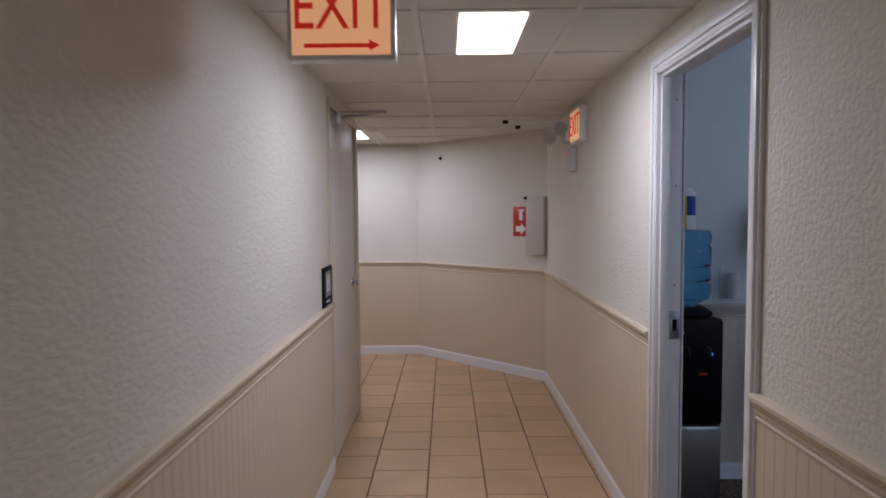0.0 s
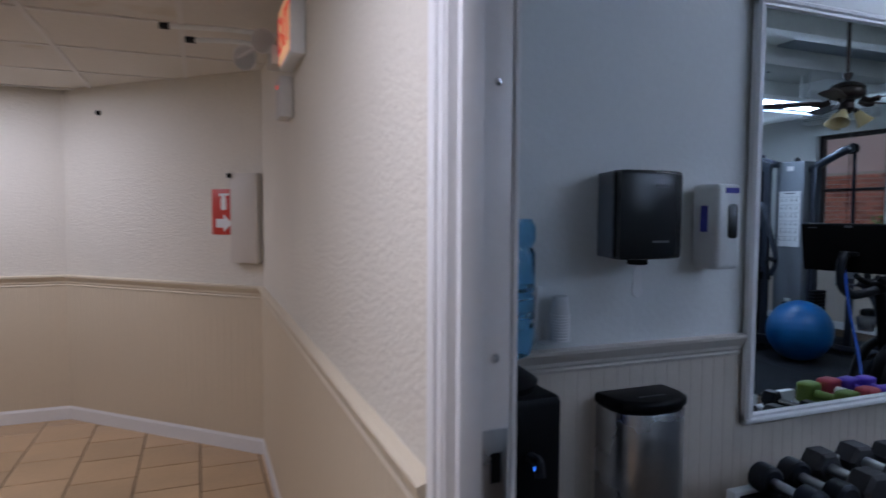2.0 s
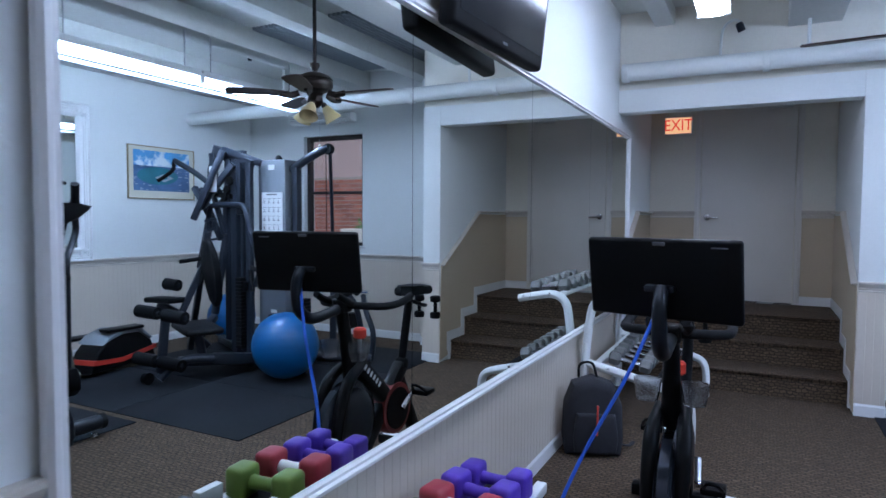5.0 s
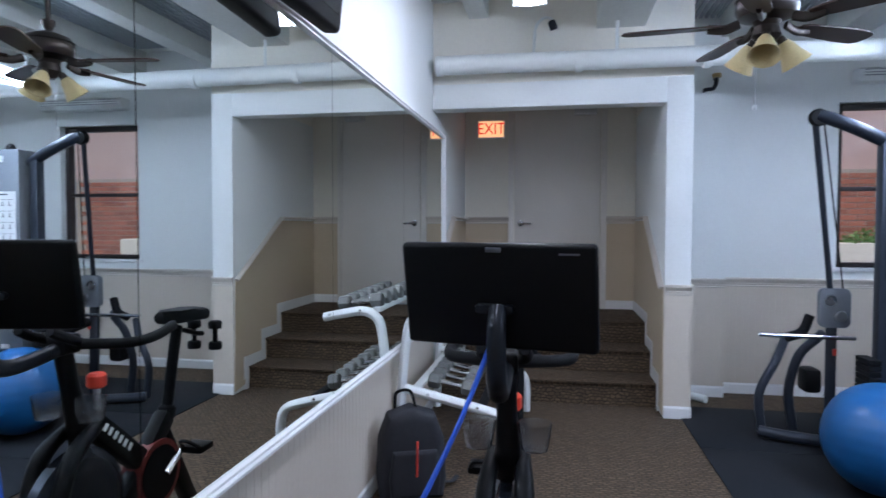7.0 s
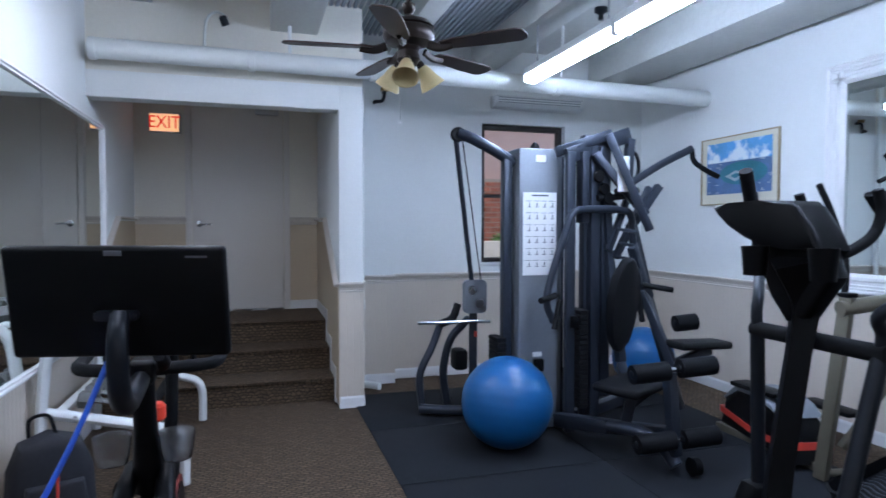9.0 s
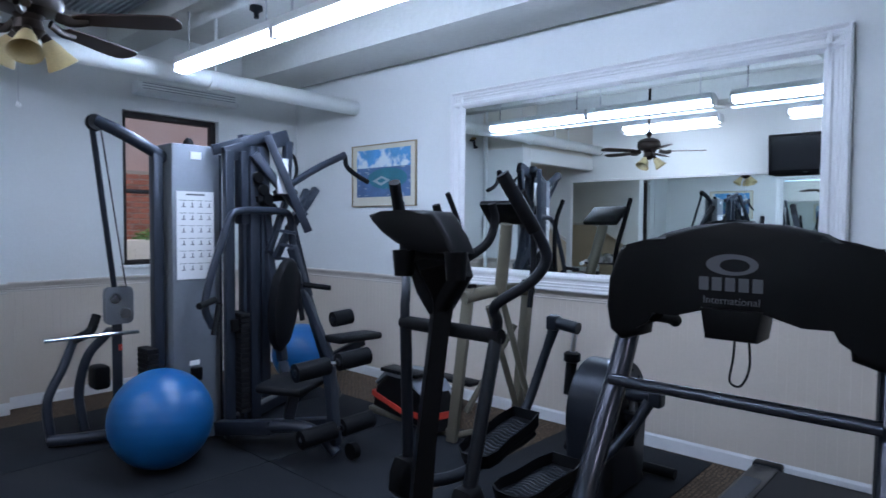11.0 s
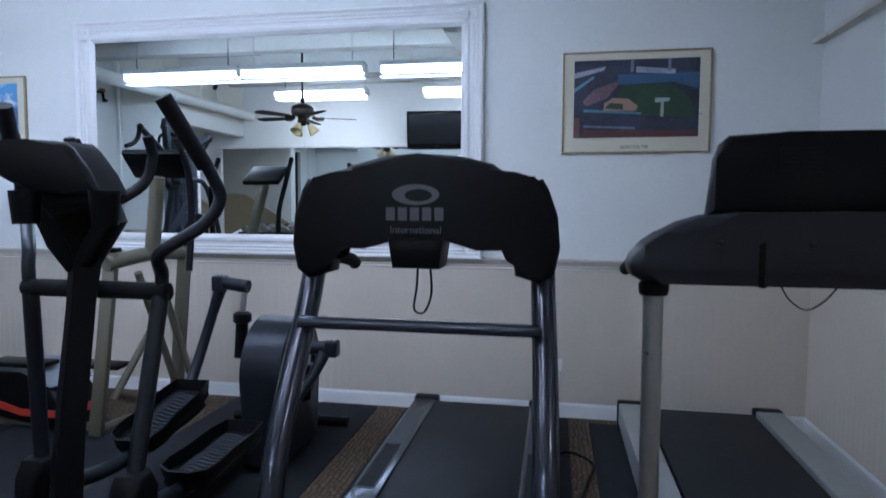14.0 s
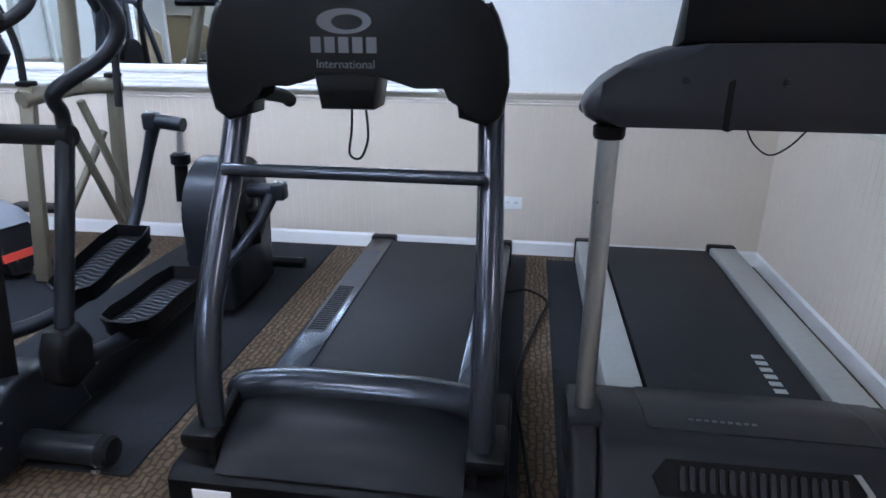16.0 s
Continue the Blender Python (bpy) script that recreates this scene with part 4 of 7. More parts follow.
def treadmill_arched():
    t = thing("treadmill", pose(3.92, 0, 0.006), "black treadmill with arched gunmetal uprights, standing on a rubber mat", "treadmill", "treadmills")
    b = B()
    prism(b, [(0.74, 0.0), (1.24, 0.0), (1.255, 0.03), (1.25, 0.105), (1.215, 0.128), (0.74, 0.14)], 0.94, at_x(-0.46), 0.014, 3)
    part("base", b, BLACK, t, "black lower shell")
    b = B()
    for j in range(15):                    # arched front shell, lower towards its ends
        u = j / 14 * 2 - 1
        top = 0.292 - 0.030 * u * u - 0.018 * abs(u) ** 6
        row = [(0.76, 0.12), (0.80, top - 0.09), (0.87, top - 0.035), (0.95, top - 0.02), (1.02, top - 0.022), (1.10, top - 0.036), (1.165, top - 0.066), (1.205, top - 0.11), (1.232, 0.125)]
        rows = [b.verts.new((u * 0.345, y, max(z, 0.12))) for y, z in row]
        if j == 0:
            b.faces.new(rows)
        else:
            for k in range(len(row) - 1):
                b.faces.new((last[k], last[k + 1], rows[k + 1], rows[k]))
        last = rows
    b.faces.new(last[::-1])
    bmesh.ops.recalc_face_normals(b, faces=b.faces)
    part("motor_hood", b, SHELL, t, "rounded glossy black motor hood")
    b = B()
    tube(b, [(-0.37, 0.965, 0.205), (-0.345, 0.968, 0.238), (-0.2, 0.975, 0.262), (0.0, 0.98, 0.268), (0.2, 0.975, 0.262), (0.345, 0.968, 0.238), (0.37, 0.965, 0.205)], 0.054, 16, True)
    part("hood_ridge", b, GUN, t, "rounded gunmetal ridge")
    for x in (-0.365, 0.365):
        b = B()
        prism(b, [(0.80, 0.125), (1.20, 0.125), (1.19, 0.17), (1.10, 0.235), (1.0, 0.262), (0.90, 0.25), (0.82, 0.2)], 0.03, at_x(x - 0.015), 0.012, 2)
        part("hood_cheek", b, BLACK, t)
    b = B()
    box(b, -0.30, 0.27, -0.68, 0.84, 0.10, 0.165, 0.006)
    part("running_belt", b, BELT, t, "worn black running belt")
    for s in (-1, 1):
        b = B()
        box(b, *sorted((s * 0.275 + (0.0 if s < 0 else -0.03), s * 0.40 - 0.03 * (s > 0))), -0.70, 0.84, 0.06, 0.175, 0.01)
        sr = part("side_rail", b, GUN, t, "gunmetal side rail")
        b = B()
        for k in range(22):
            y = 0.02 + k * 0.02
            box(b, *sorted((s * 0.298 - 0.02 * (s > 0), s * 0.367 - 0.02 * (s > 0))), y, y + 0.012, 0.177, 0.1785)
        tagged(part("grip_ribs", b, BLACKM, sr, "ribbed rubber"), kind="stuff")
        b = B()
        prism(b, rounded(0.085, 0.94, 0.02), 0.0025, pose(s * 0.3325 - 0.02 * (s > 0), 0.0, 0.1745))
        part("foot_grip", b, DECKG, sr, "dark rounded foot grip")
        b = B()
        box(b, *sorted((s * 0.27 - 0.03 * (s > 0), s * 0.41 - 0.03 * (s > 0))), -0.76, -0.69, 0.03, 0.18, 0.012)
        part("end_cap", b, BLACK, t)
        b = B()
        box(b, s * 0.40 - 0.055, s * 0.40 + 0.055, 1.02, 1.20, 0.17, 0.22, 0.015)
        part("upright_foot", b, BLACK, t)
        b = B()
        x = s * 0.385
        tube(b, [(x, 1.13, 0.17), (x, 1.125, 0.35), (x, 1.07, 0.55), (x * 0.985, 0.96, 0.76), (x * 0.96, 0.86, 0.95), (x * 0.94, 0.80, 1.10)], 0.037, 16)
        part("upright", b, GUN, t, "glossy arched upright")
        b = B()
        tube(b, [(x * 0.93, 0.86, 1.11), (x * 0.92, 0.70, 1.10), (x * 0.90, 0.52, 1.07), (x * 0.90, 0.46, 1.05)], 0.024, 12)
        part("handrail", b, BLACKM, t)
    b = B()
    tube(b, [(-0.36, 0.95, 0.915), (0.36, 0.95, 0.915)], 0.019, 12, False)
    part("cross_bar", b, GUN, t)
    half = [(0.0, 1.420), (0.12, 1.412), (0.22, 1.388), (0.275, 1.347), (0.325, 1.333), (0.352, 1.331), (0.366, 1.347), (0.385, 1.315), (0.412, 1.24), (0.420, 1.15), (0.405, 1.075), (0.365, 1.047), (0.29, 1.068), (0.285, 1.10), (0.32, 1.112), (0.25, 1.142), (0.18, 1.160), (0.08, 1.168), (0.0, 1.17)]
    half = [(x * 0.965, z) for x, z in half]
    out = [(x * 0.97 - 0.008, z) for x, z in half] + [(-x - 0.008, z) for x, z in half[-2:0:-1]]
    b = B()
    prism(b, out, 0.10, at_y(0.95), 0.020, 3)
    c = part("console", b, BLACK, t, "black winged console seen from behind")
    b = B()
    prism(b, [(0.81, 1.28), (0.85, 1.36), (0.79, 1.365), (0.55, 1.26), (0.58, 1.23)], 0.56, at_x(-0.28), 0.015)
    part("console_top", b, GUN, c, "grey rounded console top")
    b = B()
    prism(b, [(-0.085, 1.175), (0.085, 1.175), (0.07, 1.085), (-0.07, 1.085)], 0.14, at_y(0.96), 0.012)
    part("cup_tray", b, BLACK, c)
    b = B()
    tube(b, [(-0.03, 0.88, 1.085), (-0.033, 0.88, 1.0), (-0.01, 0.88, 0.945), (0.02, 0.88, 0.955), (0.012, 0.88, 1.02), (0.008, 0.88, 1.085)], 0.0035, 6)
    part("safety_cord", b, BLACKM, c, "dangling safety cord")
    # plain emblem and words on the back of the console
    m = pose(0.0, 0.951, 1.225, 90, 0, 180)
    b = B()
    ring = [(0.070 * math.cos(a), 0.030 * math.sin(a)) for a in (2 * math.pi * k / 32 for k in range(32))]
    hole = [(0.008 + 0.040 * math.cos(a), -0.002 + 0.018 * math.sin(a)) for a in (2 * math.pi * k / 32 for k in range(32))]
    vo = [b.verts.new((x, y, 0)) for x, y in ring]
    vi = [b.verts.new((x, y, 0)) for x, y in hole]
    for k in range(32):
        b.faces.new((vo[k], vo[(k + 1) % 32], vi[(k + 1) % 32], vi[k]))
    bmesh.ops.transform(b, matrix=m @ pose(0, 0.075, 0.001), verts=b.verts)
    part("emblem", b, MARK, c, "grey oval emblem")
    for k in range(5):
        b = B()
        box(b, -0.088 + k * 0.036, -0.062 + k * 0.036, 0.0, 0.038, 0.001, 0.0025)
        bmesh.ops.transform(b, matrix=m, verts=b.verts)
        part("letter_bar", b, MARK, c, "grey lettering bar")
    writing("lettering", "International", 0.030, m @ pose(0, -0.028, 0.001), MARK, c, 0.0006)
    b = B()
    box(b, -0.37, -0.20, 1.252, 1.256, 0.045, 0.095)
    w = part("warning_label", b, PAPER, t, "white and orange warning label")
    b = B()
    box(b, -0.365, -0.205, 1.2565, 1.258, 0.08, 0.092)
    part("orange_band", b, material("orange_print", (0.75, 0.22, 0.04), 0.6), w)
    b = B()
    for k in range(4):
        box(b, -0.362 + (k % 2) * 0.08, -0.292 + (k % 2) * 0.08, 1.2565, 1.2575, 0.052 + (k // 2) * 0.014, 0.055 + (k // 2) * 0.014)
    part("small_print", b, INK, w)
    b = B()
    box(b, 0.29, 0.40, 1.252, 1.256, 0.055, 0.085)
    part("maker_label", b, PAPER, t)
    b = B()
    tube(b, [(-0.44, 1.16, 0.12), (-0.50, 1.18, 0.05), (-0.53, 1.10, 0.012), (-0.50, 0.8, 0.01), (-0.47, 0.4, 0.01), (-0.56, -0.1, 0.012), (-0.60, -0.32, 0.012), (-0.50, -0.45, 0.012), (-0.40, -0.40, 0.012)], 0.006, 6)
    part("power_cord", b, BLACKM, t, "black power cord on the carpet")


treadmill_arched()


def treadmill_posts():
    t = thing("treadmill", pose(2.80, 0, 0.006), "black and grey treadmill with straight silver posts, beside the wall", "treadmill", "treadmills")
    SATIN = material("satin_silver", (0.34, 0.355, 0.35), 0.3, 0.75, vary=0.05)
    plum = material("charcoal_plastic", (0.020, 0.0205, 0.025), 0.4, vary=0.1, spec=0.15)
    b = B()
    prism(b, [(0.70, 0.03), (1.20, 0.03), (1.225, 0.06), (1.222, 0.10), (1.118, 0.246), (1.085, 0.262), (0.90, 0.25), (0.72, 0.19)], 0.86, at_x(-0.44), 0.014, 3)
    part("motor_cover", b, plum, t, "charcoal motor cover with a sloped front")
    for x in (-0.495, 0.422):
        b = B()
        prism(b, [(0.70, 0.03), (1.18, 0.03), (1.205, 0.06), (1.20, 0.10), (1.10, 0.24), (1.06, 0.255), (0.90, 0.242), (0.72, 0.185)], 0.072, at_x(x), 0.018, 3)
        part("cover_end", b, plum, t)
    b = B()
    prism(b, [(0.68, 0.15), (0.96, 0.15), (1.04, 0.262), (0.92, 0.262), (0.77, 0.225)], 0.62, at_x(-0.33), 0.015)
    part("hood_rise", b, plum, t)
    slope = pose(0.045, 1.1545, 0.1955, -54.5)
    b = B()
    prism(b, [(-0.25, -0.045), (0.21, -0.045), (0.245, 0.0), (0.225, 0.047), (-0.235, 0.047), (-0.275, 0.0)], 0.004, slope @ pose(0, 0, 0), 0.002, 1)
    vent = part("vent_panel", b, BLACK, t, "black six-sided vent panel")
    b = B()
    for k in range(17):
        x = -0.222 + k * 0.0245
        prism(b, rounded(0.013, 0.062, 0.006), 0.007, slope @ pose(x, 0, 0.004), 0.002, 1)
    tagged(part("vent_grille", b, plum, vent, "rounded vent slats"), kind="stuff")
    b = B()
    prism(b, [(-0.262, -0.047), (-0.245, -0.047), (-0.276, 0.0), (-0.252, 0.049), (-0.268, 0.049), (-0.292, 0.0)], 0.006, slope, 0.001, 1)
    part("vent_accent", b, SATIN, vent, "silver corner accent")
    b = B()
    box(b, 0.06, 0.12, 1.222, 1.228, 0.066, 0.082)
    part("number_label", b, PAPER, t, "small white label")
    for x in (0.30, 0.14, -0.02, -0.18, -0.33):
        b = B()
        lathe(b, [(0.0, 0), (0.006, 0), (0.005, 0.003), (0, 0.004)], pose(x, 1.222, 0.085, -90), 10)
        part("screw", b, STEEL, t)
    b = B()
    box(b, -0.33, 0.22, -0.76, 0.80, 0.10, 0.17, 0.006)
    part("running_belt", b, BELT, t, "black running belt")
    for x0, x1 in ((-0.48, -0.345), (0.235, 0.36)):
        b = B()
        box(b, x0, x1, -0.78, 0.74, 0.06, 0.182, 0.008)
        part("side_rail", b, material("silver_rail", (0.42, 0.44, 0.44), 0.4, 0.6, vary=0.08), t, "silver side rail")
        b = B()
        box(b, x0 - 0.005, x1 + 0.005, -0.84, -0.77, 0.03, 0.186, 0.012)
        part("end_cap", b, BLACK, t)
    for x in (0.455, -0.43):
        b = B()
        tube(b, [(x, 0.97, 0.24), (x, 0.95, 1.06)], 0.027, 18, False)
        p = part("post", b, SATIN, t, "brushed silver post")
        b = B()
        box(b, x - 0.05, x + 0.05, 0.90, 1.04, 0.22, 0.275, 0.012)
        part("post_foot", b, plum, p)
        b = B()
        lathe(b, [(0.036, 0.0), (0.040, 0.01), (0.040, 0.03), (0.03, 0.035)], pose(x, 0.95, 1.03), 18)
        part("collar", b, BLACK, p)
    out = [(0.0, 1.065), (0.46, 1.065), (0.51, 1.069), (0.538, 1.085), (0.545, 1.11), (0.535, 1.138), (0.505, 1.168), (0.46, 1.20), (0.411, 1.228), (0.35, 1.247), (0.27, 1.256), (0.0, 1.260)]
    out = out + [(-x, z) for x, z in out[-2:0:-1]]
    b = B()
    prism(b, out, 0.16, at_y(1.0), 0.03, 3)
    c = part("console", b, plum, t, "dark curved console seen from behind")
    c.matrix_basis = pose(-0.02, 0, 0)
    b = B()
    prism(b, [(0.345, 1.245), (0.325, 1.40), (0.315, 1.435), (0.29, 1.458), (0.15, 1.466), (-0.15, 1.466), (-0.29, 1.458), (-0.315, 1.435), (-0.325, 1.40), (-0.345, 1.245)], 0.05, at_y(0.95), 0.018, 3)
    part("display", b, BLACK, c, "black display back")
    b = B()
    for s in (-1, 1):
        for k in range(6):
            box(b, s * 0.12 - 0.05, s * 0.12 + 0.05, 0.948, 0.953, 1.36 + k * 0.012, 1.366 + k * 0.012)
    tagged(part("speaker_slots", b, BLACKM, c), kind="stuff")
    for x in (-0.33, -0.12, 0.1, 0.32):
        b = B()
        lathe(b, [(0.0, 0), (0.009, 0), (0.008, 0.004), (0, 0.005)], pose(x, 1.001, 1.175, -90), 12)
        part("screw", b, DGREY, c)
    for x in (-0.16, 0.21):
        b = B()
        prism(b, rounded(0.03, 0.12, 0.014), 0.02, pose(x, 1.0, 1.12, 90, 0, 12), 0.004)
        part("rib", b, BLACK, c)
    for x in (0.455,):
        b = B()
        tube(b, [(x + 0.02, 0.93, 1.11), (x + 0.02, 0.70, 1.10), (x + 0.02, 0.45, 1.05)], 0.022, 12)
        part("handrail", b, BLACKM, t)
    b = B()
    tube(b, [(0.162, 0.97, 1.068), (0.14, 0.97, 1.03), (0.10, 0.97, 1.004), (0.06, 0.97, 1.024), (0.023, 0.97, 1.068)], 0.0022, 6)
    part("safety_cord", b, BLACKM, c)
    for k in range(6):
        b = B()
        box(b, -0.23, -0.19, 0.40 + k * 0.046, 0.40 + k * 0.046 + 0.026, 0.1705, 0.172)
        part("belt_print", b, PALE, t, "grey print on the belt")
    b = B()
    for k in range(9):
        box(b, -0.01 + k * 0.021, 0.002 + k * 0.021, 0.985, 0.994, 0.2625, 0.265)
    part("hood_print", b, MARK, t)


treadmill_posts()

# ---- elliptical machines ----


def elliptical_black():
    t = thing("elliptical_trainer", pose(4.99, 0.18, 0.008), "black rear-drive elliptical trainer with curved moving arms, on a mat", "elliptical trainer", "elliptical trainers")
    b = B()
    prism(b, [(1.07, 0.02), (1.095, 0.08), (1.085, 0.17), (1.04, 0.25), (0.95, 0.295), (0.84, 0.30), (0.72, 0.24), (0.66, 0.05)], 0.15, at_x(-0.075), 0.02, 3)
    part("front_cover", b, DGREY, t, "rounded front cover")
    b = B()
    tube(b, [(-0.32, 0.95, 0.075), (0.32, 0.95, 0.075)], 0.045, 16, False)
    part("front_stabilizer", b, DGREY, t)
    for s in (-1, 1):
        b = B()
        lathe(b, [(0, 0), (0.022, 0), (0.018, 0.02), (0.006, 0.022), (0.006, 0.04)], pose(s * 0.28, 0.95, -0.008), 12)
        part("levelling_foot", b, STEEL, t)
        b = B()
        lathe(b, [(0.0, 0.0), (0.049, 0.0), (0.049, 0.025), (0.040, 0.036), (0.0, 0.036)], pose(s * 0.315, 0.95, 0.075, 0, 90 * s), 20)
        part("end_cap", b, BLACKM, t)
        for y, z in ((1.058, 0.20), (1.078, 0.13), (1.02, 0.05)):
            b = B()
            lathe(b, [(0, 0), (0.006, 0), (0.005, 0.003), (0, 0.004)], pose(s * 0.075, y - 0.03, z, 0, 90 * s), 10)
            part("screw", b, STEEL, t)
    b = B()
    beam(b, (0, 0.72, 0.10), (0, -0.75, 0.10), 0.11, 0.10, 0.01)
    part("rail", b, BLACKM, t, "long black base rail")
    b = B()
    tube(b, [(0, 0.92, 0.28), (0.0, 0.88, 0.6), (0.0, 0.82, 0.95), (0.0, 0.80, 1.12), (0.0, 0.86, 1.26)], [0.062, 0.056, 0.054, 0.064, 0.09], 4, True, 0.75)
    part("column", b, BLACK, t, "black column")
    b = B()
    prism(b, [(0.335, 1.475), (0.31, 1.445), (0.25, 1.40), (0.17, 1.36), (0.10, 1.34), (-0.02, 1.325), (-0.15, 1.325), (-0.115, 1.39), (-0.055, 1.465), (-0.03, 1.485), (0.10, 1.493), (0.25, 1.489)], 0.14, at_y(0.87), 0.02, 3)
    c = part("console", b, BLACK, t, "black lens-shaped console")
    c.matrix_basis = pose(0.02, 0.01, -0.03)
    b = B()
    prism(b, [(0.16, 1.37), (-0.12, 1.345), (-0.16, 1.24), (-0.06, 1.10), (0.02, 1.08), (0.09, 1.16), (0.13, 1.26)], 0.08, at_y(0.83), 0.02, 3)
    part("console_neck", b, BLACK, c, "black flared neck")
    b = B()
    ring = [(0.06 * math.cos(a), 0.024 * math.sin(a)) for a in (2 * math.pi * k / 24 for k in range(24))]
    prism(b, ring, 0.002, pose(0.14, 0.8615, 1.45, 90, 0, 180))
    part("emblem", b, MARK, c, "small oval badge")
    for s in (-1, 1):
        b = B()
        lathe(b, [(0.0, 0.0), (0.036, 0.0), (0.044, 0.10), (0.040, 0.10), (0.034, 0.01), (0, 0.01)], pose(s * 0.135 - 0.055, 0.90, 1.235), 24)
        part("cup_holder", b, BLACK, c)
        b = B()
        tube(b, [(s * 0.10, 0.80, 1.28), (s * 0.14, 0.66, 1.36), (s * 0.15, 0.62, 1.45), (s * 0.15, 0.64, 1.52)], 0.018, 10)
        part("grip", b, BLACKM, c)
    b = B()
    tube(b, [(-0.265, 0.76, 0.99), (0.255, 0.76, 0.99)], 0.029, 16, False)
    part("pivot_bar", b, BLACKM, t)
    for s, q, ye, ze in ((-1, 0.09, 0.93, 0.40), (1, 0.02, 0.74, 0.33)):
        x = s * 0.24
        b = B()
        tube(b, [(x, 0.76, 0.975), (x * 1.02, 0.76, 1.05), (x * 1.12, 0.71 + q, 1.115), (x * 1.5, 0.62 + q, 1.20), (x * 1.68, 0.59 + q, 1.28), (x * 1.62, 0.61 + q, 1.36), (x * 1.42, 0.68 + q, 1.50)], 0.021, 12)
        a = part("moving_arm", b, DGREY, t, "curved moving arm")
        b = B()
        tube(b, [(x * 1.58, 0.63 + q, 1.385), (x * 1.30, 0.74 + q, 1.585)], 0.026, 12, False)
        part("foam_grip", b, BLACKM, a)
        b = B()
        tube(b, [(x, 0.76, 0.985), (x * 1.05, ye - 0.01, ze + 0.08), (x * 1.05, ye, ze)], 0.026, 12, False)
        part("lower_arm", b, DGREY, t)
        b = B()
        prism(b, [(ye - 0.055, ze - 0.085), (ye + 0.035, ze - 0.10), (ye + 0.075, ze - 0.06), (ye + 0.07, ze + 0.02), (ye + 0.04, ze + 0.075), (ye - 0.03, ze + 0.08), (ye - 0.065, ze + 0.02)], 0.09, at_x(x * 1.05 - 0.045), 0.022, 3)
        part("pivot_cover", b, BLACK, t)
        # shoe-shaped pedal tray, tipped as it stands
        yk, zk, tip, px = (0.37, 0.27, -2, -0.19) if s < 0 else (0.16, 0.33, -13, 0.17)
        pm = pose(px, yk, zk, tip, 0, 0)
        sole = [(-0.075, -0.22), (0.075, -0.22), (0.092, -0.12), (0.088, 0.05), (0.098, 0.15), (0.085, 0.21), (0.04, 0.24), (-0.04, 0.24), (-0.085, 0.21), (-0.098, 0.15), (-0.088, 0.05), (-0.092, -0.12)]
        b = B()
        prism(b, sole, 0.030, pm, 0.008)
        pd = part("pedal", b, BLACK, t, "black moulded foot pedal")
        b = B()
        n = len(sole)
        rim = [[b.verts.new(pm @ Vector((u * k, v * k, z))) for u, v in sole] for k, z in ((1.0, 0.028), (1.06, 0.075), (1.02, 0.078), (0.95, 0.030))]
        for q in range(3):
            for e in range(n):
                b.faces.new((rim[q][e], rim[q][(e + 1) % n], rim[q + 1][(e + 1) % n], rim[q + 1][e]))
        part("pedal_rim", b, BLACK, pd)
        b = B()
        for k in range(15):
            v = -0.17 + k * 0.025
            tube(b, [pm @ Vector((-0.068, v, 0.031)), pm @ Vector((-0.02, v + 0.010, 0.0325)), pm @ Vector((0.03, v - 0.006, 0.0325)), pm @ Vector((0.068, v + 0.004, 0.031))], 0.0035, 5)
        tagged(part("tread_ribs", b, DECKG, pd), kind="stuff")
        b = B()
        tube(b, [(x * 0.98, ye - 0.03, ze - 0.05), (px, (ye + yk) / 2 + 0.03, (ze + zk) / 2 - 0.06), (px, yk - 0.10, zk - 0.035), (px, yk - 0.26, zk - 0.01)], 0.028, 12)
        part("pedal_link", b, DGREY, t, "dark round pedal link")
        if s > 0:
            hub = [(0.25, -0.12, 0.36), (0.27, -0.26, 0.50), (0.23, -0.33, 0.72), (0.19, -0.33, 0.83), (0.17, -0.33, 0.865)]
            ja, jb = (0.19, -0.33, 0.875), (0.035, -0.33, 0.855)
            damp = [(0.055, -0.33, 0.85), (0.065, -0.32, 0.69)], [(0.065, -0.32, 0.70), (0.075, -0.31, 0.50)]
        else:
            hub = [(-0.24, 0.02, 0.27), (-0.27, -0.14, 0.33), (-0.34, -0.24, 0.45), (-0.38, -0.29, 0.55)]
            ja, jb = (-0.41, -0.30, 0.575), (-0.26, -0.32, 0.56)
            damp = [(-0.28, -0.32, 0.555), (-0.27, -0.33, 0.44)], [(-0.27, -0.33, 0.45), (-0.25, -0.35, 0.30)]
        b = B()
        tube(b, hub, [0.026, 0.026, 0.025, 0.030, 0.033][:len(hub)], 12, False)
        part("rocker", b, DGREY, t, "bent rocker arm")
        b = B()
        tube(b, [ja, jb], 0.033, 14, False)
        box(b, ja[0] - 0.035, ja[0] + 0.03, ja[1] - 0.035, ja[1] + 0.035, ja[2] - 0.045, ja[2] + 0.035, 0.012, None, 3)
        jt = part("joint", b, DGREY, t, "rocker joint with bolts")
        b = B()
        for k in (-0.015, 0.012):
            lathe(b, [(0, 0), (0.009, 0), (0.008, 0.006), (0, 0.007)], pose(ja[0] + k, ja[1], ja[2] + 0.035), 10)
        part("bolt_heads", b, STEEL, jt)
        b = B()
        tube(b, damp[0], 0.014, 12, False)
        part("damper_rod", b, STEEL, t, "bright damper rod")
        b = B()
        tube(b, damp[1], 0.030, 14, False)
        lathe(b, [(0.03, -0.03), (0.045, -0.02), (0.045, 0.02), (0.03, 0.03)], pose(*damp[1][0]), 14)
        part("damper", b, BLACK, t, "black damper body")
    b = B()
